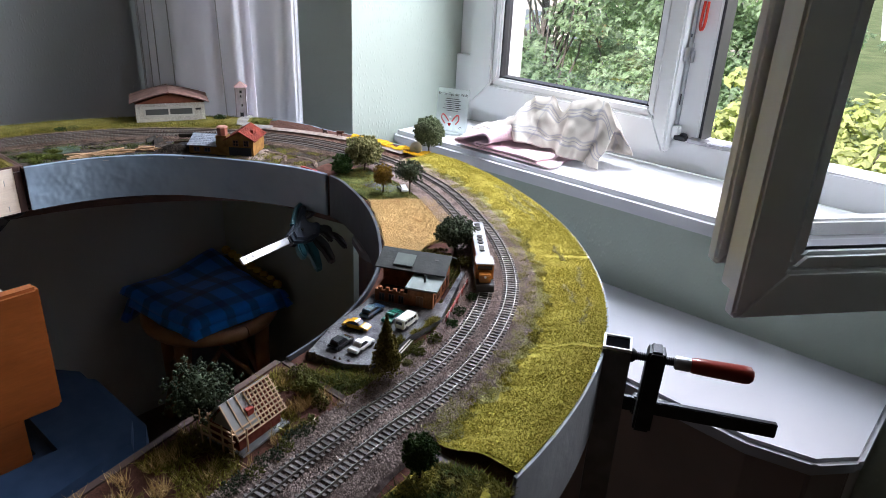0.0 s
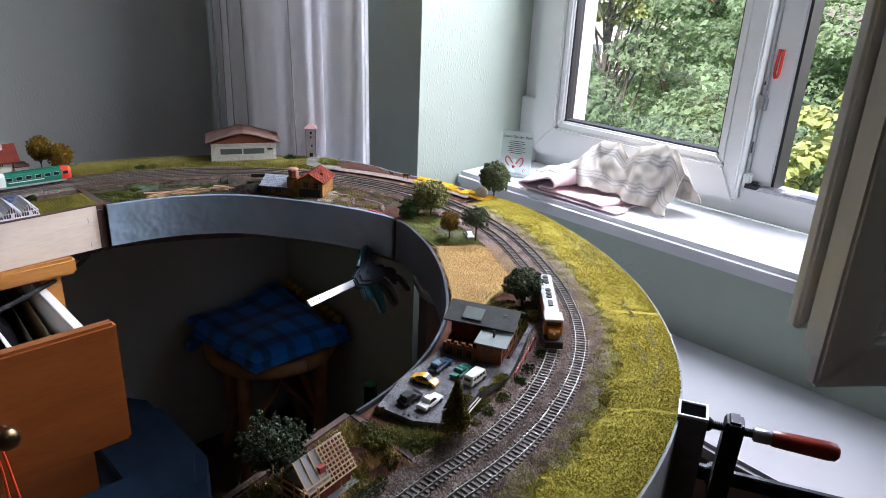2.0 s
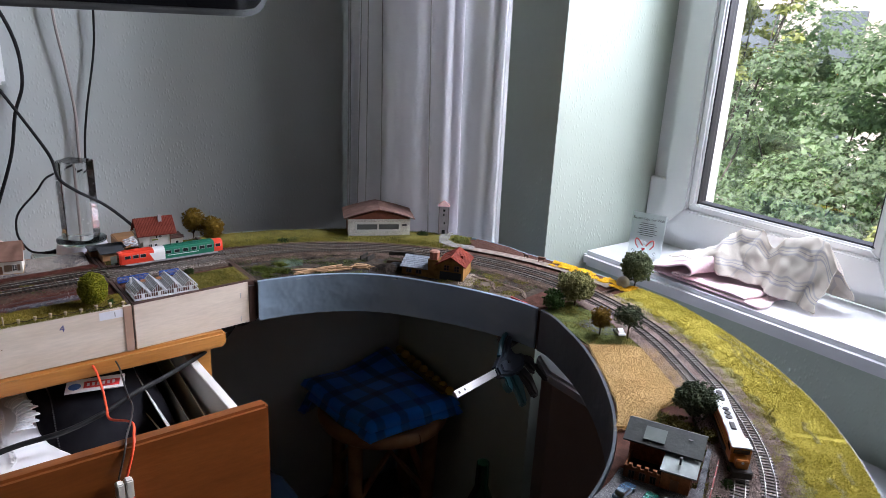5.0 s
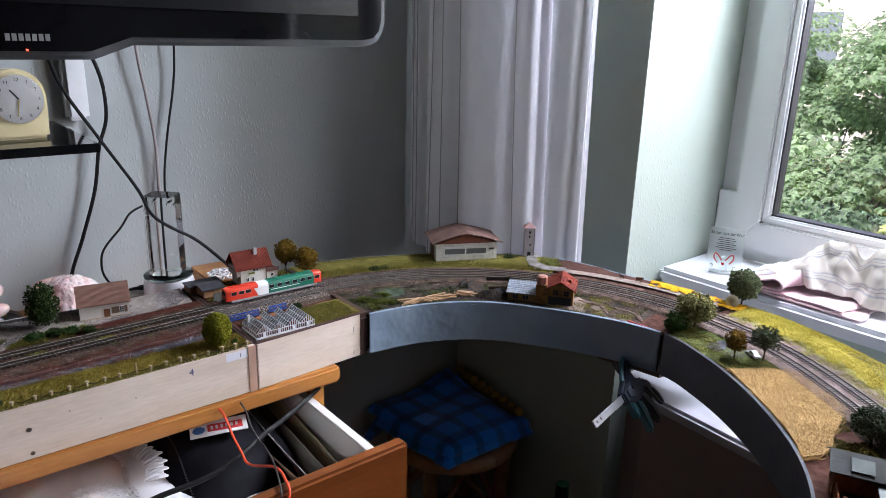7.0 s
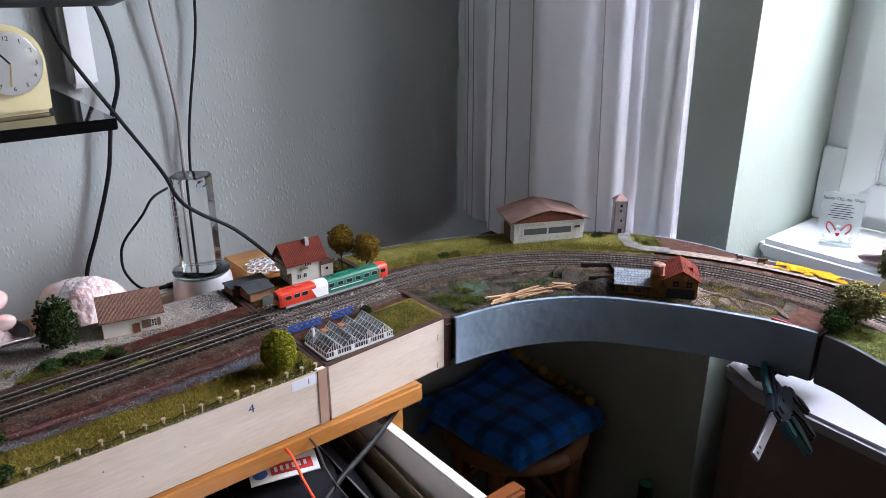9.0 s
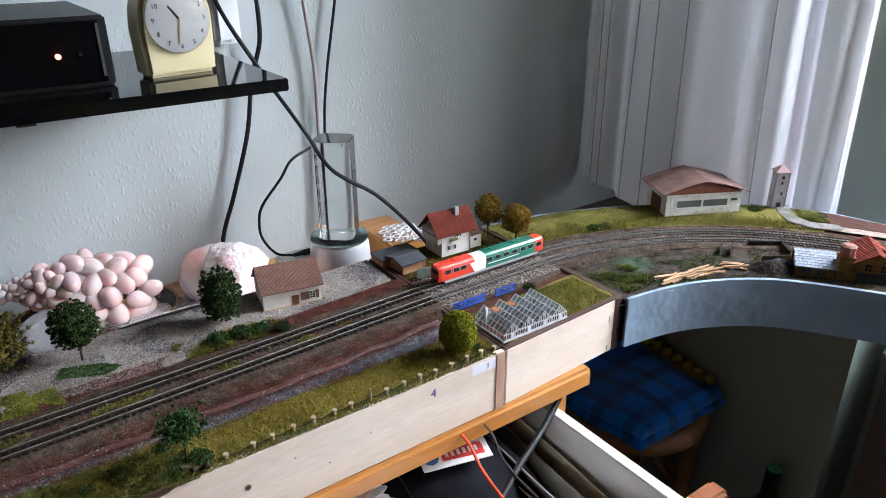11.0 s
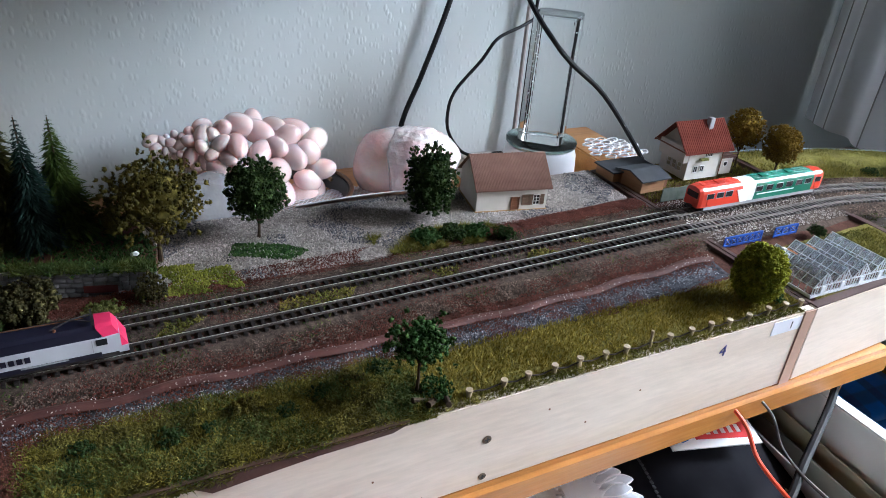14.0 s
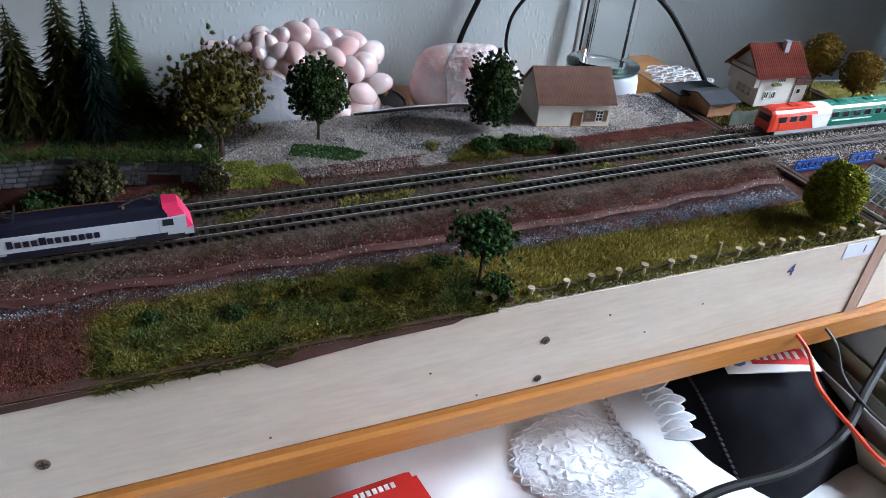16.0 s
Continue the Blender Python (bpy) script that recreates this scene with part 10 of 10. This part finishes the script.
slope = pose(0, -0.004, BE - 0.005, ang, 0, 0)
for k in range(14):
    x = -0.003 + (BW + 0.006) * k / 13
    if x < BW * 0.45 and k % 2:
        continue
    batten(slope @ Matrix.Translation((x, Ls / 2, 0)) @ Matrix.Diagonal((0.0013, Ls, 0.0012, 1)), blt)
for j in range(9):
    full = j < 3
    x0, x1 = (-0.004 if full else BW * 0.44), BW + 0.004
    batten(slope @ Matrix.Translation(((x0 + x1) / 2, 0.0008 + Ls * j / 8.4, 0.0012)) @ Matrix.Diagonal((x1 - x0, 0.0012, 0.0011, 1)), blt)
part("brick_stack", Soup().box(0.016, 0.023, 0.004, 0.010, 0.022, 0.030), mat("red_stack", (0.33, 0.05, 0.035), rough=0.8), blt, "small red brick chimney start")
scaf = thing("scaffold_model", "pale wooden model scaffold and ladders on the house", "model scaffold", SITE)
for x, y, h in ((-0.007, 0.000, 0.026), (-0.007, 0.012, 0.026), (-0.007, 0.028, 0.032), (-0.007, 0.038, 0.032), (0.004, -0.006, 0.024)):
    batten(Matrix.Translation((x, y, h / 2)) @ Matrix.Diagonal((0.0012, 0.0012, h, 1)), scaf)
for z in (0.009, 0.016, 0.023):
    batten(Matrix.Translation((-0.007, 0.018, z)) @ Matrix.Diagonal((0.0016, 0.042, 0.0011, 1)), scaf)
for k in range(8):
    batten(Matrix.Translation((-0.007, 0.0025, 0.003 + 0.0028 * k)) @ Matrix.Diagonal((0.0008, 0.005, 0.0007, 1)), scaf)
for x, y, s in ((-0.268, 0.272, 0.0034), (-0.276, 0.255, 0.0030)):
    whole("straw_tuft_model", Soup().add(I1V * s * rng.uniform(0.5, 1.3, (len(I1V), 1)), [tuple(f) for f in I1F], pose(x, y, GZ + 0.001)), WHEAT, "dry straw tuft beside the near track", "model grass")

# ---------------------------------------------------------------- trains
RED_P, GREEN_P, WHITE_P, GREY_P = mat("railcar_red", (0.62, 0.045, 0.018), rough=0.32, coat=0.3), mat("railcar_green", (0.006, 0.145, 0.085), rough=0.34, coat=0.3), mat("railcar_white", (0.74, 0.74, 0.74), rough=0.35), mat("train_grey", (0.30, 0.31, 0.33), (0.36, 0.37, 0.39), scale=80, rough=0.45)
UNDER = mat("underframe", (0.018, 0.016, 0.015), (0.035, 0.03, 0.028), scale=200, rough=0.75)


def section(x0, x1, prof):
    """A hull of cross-section prof (half width, z) between two x."""
    pts = [(w, z) for w, z in prof] + [(-w, z) for w, z in reversed(prof)]
    n = len(pts)
    v = [(x0, w, z) for w, z in pts] + [(x1, w, z) for w, z in pts]
    return v, [tuple(range(n)), tuple(range(2 * n - 1, n - 1, -1))] + [(i, n + i, n + (i + 1) % n, (i + 1) % n) for i in range(n)]


def bogie(parent, x):
    b = part("bogie", Soup().box(x - 0.011, x + 0.011, -0.0060, 0.0060, 0.0012, 0.0042), UNDER, parent)
    for dx in (-0.0075, 0.0075):
        part("wheelset", Soup().cyl(0, 0, -0.0055, 0.0055, 0.0028, n=14, m=pose(x + dx, 0, 0.0028, 90, 0, 0)), STEEL, b)


RL = 0.157
ra0, ra1 = (far_x(0.232), 0.232), (far_x(0.232 + RL) + 0.0004, 0.232 + RL)
heading = math.degrees(math.atan2(ra1[1] - ra0[1], ra1[0] - ra0[0]))
rc = thing("railcar_model", "red white and green model railcar on the wall-side track", "model train", pose(ra0[0], ra0[1], RAILTOP, 0, 0, heading))
HP = [(0.0086, 0.0050), (0.0090, 0.0100), (0.0090, 0.0175), (0.0082, 0.0205), (0.0060, 0.0226), (0.0, 0.0236)]
for x0, x1, ma, nm in ((0.0035, 0.050, RED_P, "front_body"), (0.050, 0.0665, WHITE_P, "white_body"), (0.0665, 0.143, GREEN_P, "green_body"), (0.143, RL - 0.0035, RED_P, "rear_body")):
    part(nm, Soup().add(*section(x0, x1, HP)), ma, rc)
for sgn, x in ((-1, 0.0035), (1, RL - 0.0035)):
    v0, f0 = section(x, x + sgn * 0.0035, HP)
    v0 = [(px, py * (0.90 if abs(px - x) > 0.001 else 1), pz if abs(px - x) < 0.001 or pz < 0.011 else pz - 0.0006) for px, py, pz in v0]
    part("nose", Soup().add(v0, f0), RED_P, rc)
    part("windscreen", Soup().box(min(x + sgn * 0.0030, x + sgn * 0.0037), max(x + sgn * 0.0030, x + sgn * 0.0037), -0.0062, 0.0062, 0.0130, 0.0185), GLASS_DARK, rc)
    part("coupler", Soup().box(min(x + sgn * 0.0035, x + sgn * 0.008), max(x + sgn * 0.0035, x + sgn * 0.008), -0.0022, 0.0022, 0.0040, 0.0062), UNDER, rc)
for sgn in (-1, 1):
    for x in (0.012, 0.0235, 0.034, 0.0715, 0.0845, 0.0975, 0.1105, 0.1235, 0.1355, 0.149):
        if x in (0.012, 0.149):
            part("door", Soup().box(x - 0.0024, x + 0.0024, min(sgn * 0.0089, sgn * 0.0093), max(sgn * 0.0089, sgn * 0.0093), 0.0065, 0.0185), RED_P, rc)
        part("window", Soup().box(x - 0.0038, x + 0.0038, min(sgn * 0.0089, sgn * 0.00935), max(sgn * 0.0089, sgn * 0.00935), 0.0130, 0.0176), GLASS_DARK, rc)
        part("window_trim", Soup().box(x - 0.0043, x + 0.0043, min(sgn * 0.0089, sgn * 0.00918), max(sgn * 0.0089, sgn * 0.00918), 0.0125, 0.0181), GREY_P, rc)
    part("stripe_bar", Soup().box(0.0700, 0.1180, min(sgn * 0.0089, sgn * 0.0092), max(sgn * 0.0089, sgn * 0.0092), 0.0095, 0.0106), WHITE_P, rc)
    part("white_flash", Soup().prism([(0.0500, 0.005), (0.0585, 0.005), (0.0560, 0.0175), (0.0430, 0.0175)], min(sgn * 0.0089, sgn * 0.0092), max(sgn * 0.0089, sgn * 0.0092), Matrix(((1, 0, 0, 0), (0, 0, 1, 0), (0, 1, 0, 0), (0, 0, 0, 1)))), WHITE_P, rc)
    part("skirt", Soup().box(0.008, RL - 0.008, min(sgn * 0.0080, sgn * 0.0086), max(sgn * 0.0080, sgn * 0.0086), 0.0022, 0.0052), GREY_P, rc)
for x in (0.028, 0.082, 0.116):
    part("roof_vent", Soup().box(x - 0.004, x + 0.004, -0.003, 0.003, 0.0232, 0.0245), GREEN_P if x > 0.05 else RED_P, rc)
for k in range(7):
    y = -0.006 + 0.002 * k
    part("roof_rib", Soup().box(0.006, 0.048, y - 0.0002, y + 0.0002, 0.0226 if abs(y) > 0.003 else 0.0234, 0.0232 if abs(y) > 0.003 else 0.0240), RED_P, rc)
    part("roof_rib", Soup().box(0.068, 0.142, y - 0.0002, y + 0.0002, 0.0226 if abs(y) > 0.003 else 0.0234, 0.0232 if abs(y) > 0.003 else 0.0240), GREEN_P, rc)
for x in (0.028, RL - 0.028):
    bogie(rc, x)

# yellow diesel with grey roof on the inner track of the near curve
DL = 0.132
d0, d1 = polar(45.5, r_out(45.5) - GAP), polar(28.7, r_out(28.7) - GAP)
dz = thing("diesel_model", "orange-yellow model diesel locomotive with pale grey roof", "model train", pose((d0[0] + d1[0]) / 2, (d0[1] + d1[1]) / 2, RAILTOP, 0, 0, math.degrees(math.atan2(d1[1] - d0[1], d1[0] - d0[0]))))
ORANGE_P, ROOF_P, STRIPE = mat("loco_orange", (0.46, 0.17, 0.015), (0.52, 0.21, 0.025), scale=60, rough=0.4), mat("loco_roof", (0.27, 0.28, 0.29), (0.34, 0.35, 0.36), scale=60, rough=0.45), mat("loco_red_line", (0.45, 0.04, 0.02), rough=0.4)
part("frame", Soup().box(-DL / 2, DL / 2, -0.0088, 0.0088, 0.0055, 0.0080), UNDER, dz)
part("hood", Soup().box(-DL / 2 + 0.006, DL / 2 - 0.030, -0.0068, 0.0068, 0.0080, 0.0215), ORANGE_P, dz, bevel=0.0006)
part("hood_roof", Soup().box(-DL / 2 + 0.006, DL / 2 - 0.026, -0.0070, 0.0070, 0.0215, 0.0230), ROOF_P, dz, "pale grey roof", bevel=0.0005)
part("cab", Soup().box(DL / 2 - 0.030, DL / 2 - 0.013, -0.0088, 0.0088, 0.0080, 0.0235), ORANGE_P, dz, bevel=0.0006)
part("cab_roof", Soup().box(DL / 2 - 0.031, DL / 2 - 0.012, -0.0090, 0.0090, 0.0235, 0.0248), ROOF_P, dz, bevel=0.0006)
part("nose", Soup().box(DL / 2 - 0.0132, DL / 2 - 0.004, -0.0055, 0.0055, 0.0080, 0.0165), ORANGE_P, dz, bevel=0.0008)
part("cab_window", Soup().box(DL / 2 - 0.0135, DL / 2 - 0.0126, -0.0070, 0.0070, 0.0180, 0.0220), GLASS_DARK, dz)
part("pilot", Soup().box(DL / 2 - 0.002, DL / 2 + 0.001, -0.0085, 0.0085, 0.0015, 0.0075), UNDER, dz)
part("headlight", Soup().cyl(0, 0, 0, 0.0012, 0.0012, n=10, m=pose(DL / 2 - 0.0045, 0, 0.0145, 0, 90, 0)), LABEL_W, dz)
for sgn in (-1, 1):
    part("stripe", Soup().box(-DL / 2 + 0.006, DL / 2 - 0.030, min(sgn * 0.0067, sgn * 0.0070), max(sgn * 0.0067, sgn * 0.0070), 0.0195, 0.0205), STRIPE, dz)
    part("side_window", Soup().box(DL / 2 - 0.027, DL / 2 - 0.018, min(sgn * 0.0087, sgn * 0.0090), max(sgn * 0.0087, sgn * 0.0090), 0.0175, 0.0220), GLASS_DARK, dz)
    part("railing", Soup().tube([(-DL / 2 + 0.002, sgn * 0.0085, 0.0155), (DL / 2 - 0.032, sgn * 0.0085, 0.0155)], 0.0003, 4), UNDER, dz)
for x in (-0.052, -0.045, -0.038, -0.018, -0.010, -0.002):
    part("fan", Soup().cyl(x, 0, 0.0230, 0.0240, 0.0031, n=14), UNDER if x > -0.06 else ROOF_P, dz)
part("exhaust", Soup().box(0.008, 0.020, -0.0022, 0.0022, 0.0230, 0.0242), UNDER, dz)
for x in (-0.043, 0.043):
    bogie(dz, x)
part("fuel_tank", Soup().box(-0.02, 0.02, -0.0075, 0.0075, 0.0015, 0.0055), UNDER, dz)

# white electric locomotive with magenta ends, and the blue coach behind it, on the room-side track
def inner_at(y):
    return min(INNER[:N_STR], key=lambda p: abs(p[1] - y))


EL = 0.120
e0, e1 = inner_at(-0.342), inner_at(-0.222)
el = thing("electric_loco_model", "white and black model electric locomotive with magenta ends", "model train", pose(e0[0], e0[1], RAILTOP, 0, 0, math.degrees(math.atan2(e1[1] - e0[1], e1[0] - e0[0]))))
MAGENTA, LOCO_W, NAVY = mat("magenta_paint", (0.62, 0.030, 0.10), rough=0.35), mat("loco_white", (0.48, 0.49, 0.53), rough=0.4), mat("navy_paint", (0.010, 0.010, 0.022), rough=0.4)
part("body", Soup().add(*section(0.004, EL - 0.004, [(0.0088, 0.0062), (0.0090, 0.0090), (0.0090, 0.0165), (0.0088, 0.0170)])), LOCO_W, el)
part("roof_body", Soup().add(*section(0.013, EL - 0.013, [(0.0088, 0.0169), (0.0076, 0.0215), (0.0050, 0.0228)])), NAVY, el, "black roof side")
part("underframe", Soup().box(0.004, EL - 0.004, -0.0080, 0.0080, 0.0030, 0.0062), UNDER, el)
for sgn in (-1, 1):
    part("side_stripe", Soup().box(0.014, EL - 0.014, min(sgn * 0.0086, sgn * 0.00925), max(sgn * 0.0086, sgn * 0.00925), 0.0052, 0.0078), NAVY, el, "dark lower stripe")
for sgn in (0, 1):
    v0, f0 = section(0.0, 0.0145, [(0.0090, 0.0090), (0.0088, 0.0168), (0.0078, 0.0222), (0.0050, 0.0235)])
    q = []
    for px, py, pz in v0:
        if px < 0.001:
            px = 0.0005 + 0.0065 * smoothstep(0.0095, 0.023, pz)
            py *= 0.86
        else:
            px = 0.0065 + 0.0085 * smoothstep(0.009, 0.022, pz)
        q.append((px if sgn == 0 else EL - px, py, pz))
    part("cab_end", Soup().add(q, f0), MAGENTA, el, "magenta cab end")
    x = 0.0055 if sgn == 0 else EL - 0.0055
    part("buffer_beam", Soup().box(min(x, x - (0.005 if sgn == 0 else -0.005)), max(x, x - (0.005 if sgn == 0 else -0.005)), -0.0085, 0.0085, 0.0050, 0.0090), LOCO_W, el)
    for sy in (-1, 1):
        xx = 0.0105 if sgn == 0 else EL - 0.0105 - 0.0055
        part("cab_window", Soup().box(xx, xx + 0.0055, min(sy * 0.0086, sy * 0.0093), max(sy * 0.0086, sy * 0.0093), 0.0122, 0.0160), GLASS_DARK, el)
        part("door_line", Soup().box(xx + (0.0075 if sgn == 0 else -0.002), xx + (0.0078 if sgn == 0 else -0.0017), min(sy * 0.0089, sy * 0.0092), max(sy * 0.0089, sy * 0.0092), 0.0065, 0.0160), GREY_P, el)
for k in range(12):
    w = 0.0026 if k not in (4,) else 0.0030
    part("name_bar", Soup().box(0.031 + 0.0036 * k, 0.031 + 0.0036 * k + w, -0.0093, -0.0090, 0.0105, 0.0138 if k not in (0, 4) else 0.0148), NAVY, el)
for x0, x1 in ((0.017, 0.030), (0.068, 0.090)):
    part("grille_bar", Soup().box(x0, x1, -0.0093, -0.0090, 0.0068, 0.0078), GREY_P, el)
for x in (0.026, 0.094):
    pn = part("pantograph", Soup().tube([(x - 0.010, -0.004, 0.0240), (x, 0, 0.0258), (x + 0.010, -0.004, 0.0248)], 0.0004, 4).tube([(x - 0.010, 0.004, 0.0240), (x, 0, 0.0258), (x + 0.010, 0.004, 0.0248)], 0.0004, 4).box(x + 0.0095, x + 0.0105, -0.008, 0.008, 0.0248, 0.0253), UNDER, el)
    part("insulator", Soup().cyl(x - 0.008, 0.004, 0.0226, 0.0242, 0.0008, n=8).cyl(x - 0.008, -0.004, 0.0226, 0.0242, 0.0008, n=8), DOOR_BROWN, pn)
part("roof_line", Soup().tube([(0.020, 0.002, 0.0240), (0.060, 0.0025, 0.0243), (0.100, 0.002, 0.0240)], 0.0003, 4), DOOR_BROWN, el)
for x in (0.030, EL - 0.030):
    bogie(el, x)
c0, c1 = inner_at(-0.500), inner_at(-0.348)
co = thing("coach_model", "blue and white model coach behind the locomotive", "model train", pose(c0[0], c0[1], RAILTOP, 0, 0, math.degrees(math.atan2(c1[1] - c0[1], c1[0] - c0[0]))))
CB = mat("coach_blue", (0.012, 0.022, 0.090), rough=0.35)
part("body", Soup().add(*section(0.0, 0.150, [(0.0086, 0.0045), (0.0090, 0.0080), (0.0090, 0.0178)])), CB, co)
part("roof", Soup().add(*section(0.0, 0.150, [(0.0090, 0.0179), (0.0078, 0.0215), (0.0045, 0.0234), (0.0, 0.0238)])), GREY_P, co, "grey roof")
for sgn in (-1, 1):
    part("line", Soup().box(0.001, 0.149, min(sgn * 0.0089, sgn * 0.0092), max(sgn * 0.0089, sgn * 0.0092), 0.0095, 0.0102), LABEL_W, co)
    for k in range(9):
        part("window", Soup().box(0.012 + 0.015 * k, 0.022 + 0.015 * k, min(sgn * 0.0089, sgn * 0.0093), max(sgn * 0.0089, sgn * 0.0093), 0.0120, 0.0165), GLASS_DARK, co)
for x in (0.025, 0.125):
    bogie(co, x)

# ---------------------------------------------------------------- marks on the boards
for k, (y, z, r) in enumerate(((-0.303, 0.797, 0.0030), (-0.051, 0.806, 0.0027), (-0.051, 0.777, 0.0024))):
    sc = part("screw", Soup().cyl(0, 0, -0.001, 0.0005, r, n=14, m=pose(-0.9964, y, z, 0, 90, 0)), mat("old_screw", (0.12, 0.09, 0.06), (0.20, 0.15, 0.10), scale=400, rough=0.5, metal=0.6) if k == 0 else bpy.data.materials["old_screw"], long4)
    part("slot", Soup().box(-0.9962, -0.9957, y - r * 0.7, y + r * 0.7, z - 0.0004, z + 0.0004).box(-0.9962, -0.9957, y - 0.0004, y + 0.0004, z - r * 0.7, z + r * 0.7), BLACK, sc)
for y, z in ((-0.205, 0.780), (-0.01, 0.815), (0.06, 0.808), (-0.12, 0.800), (0.02, 0.795), (-0.09, 0.775)):
    part("nail_hole", Soup().cyl(0, 0, -0.0005, 0.0003, 0.0007, n=8, m=pose(-0.9965, y, z, 0, 90, 0)), DOOR_BROWN, long4)
part("pen_mark", moved(text_soup("4", 0.013, 0.0002), pose(-0.9963, 0.127, 0.8165) @ FACE_EAST), mat("blue_pen", (0.03, 0.03, 0.16), rough=0.6), long4, "pen numeral four")
lab = part("paper_label", Soup().box(-0.9966, -0.9961, 0.171, 0.200, 0.8215, 0.8325), mat("paper_tape", (0.66, 0.68, 0.74), rough=0.7), long4, "strip of white paper tape")
part("label_ink", moved(text_soup("1", 0.0085, 0.0002), pose(-0.9960, 0.190, 0.8240) @ FACE_EAST), INK, lab)
for th in (173.5, 160, 152, 141, 133):
    x, y = polar(th, r_in(th) - 0.0034)
    part("staple", Soup().box(-0.004, 0.004, -0.0004, 0.0004, -0.0004, 0.0004, pose(x, y, GZ - 0.001, 0, 0, th + 90)), STEEL, curve_far)
x, y = polar(176.8, r_in(177) - 0.0034)
part("staple", Soup().box(-0.0004, 0.0004, -0.0004, 0.0004, -0.004, 0.004, pose(x, y, GZ - 0.014)), STEEL, curve_far)
part("staple", Soup().box(-0.0004, 0.0004, -0.0004, 0.0004, -0.004, 0.004, pose(x, y, BOTTOM + 0.008)), STEEL, curve_far)

# small brown farm animal figure on the field edge
fig = Soup().box(-0.0045, 0.0035, -0.0014, 0.0014, 0.0032, 0.0064).box(0.0030, 0.0058, -0.0009, 0.0009, 0.0056, 0.0082)
for fx in (-0.0040, 0.0026):
    for fy in (-0.0011, 0.0006):
        fig.box(fx, fx + 0.0009, fy, fy + 0.0006, 0.0, 0.0034)
whole("animal_figure_model", moved(fig, pose(-0.882, 0.825, GZ + 0.003, 0, 0, 200)), mat("figure_brown", (0.10, 0.06, 0.045), rough=0.7), "tiny brown farm animal figure beside the track", "model figure", bevel=0.0006, smooth=True)
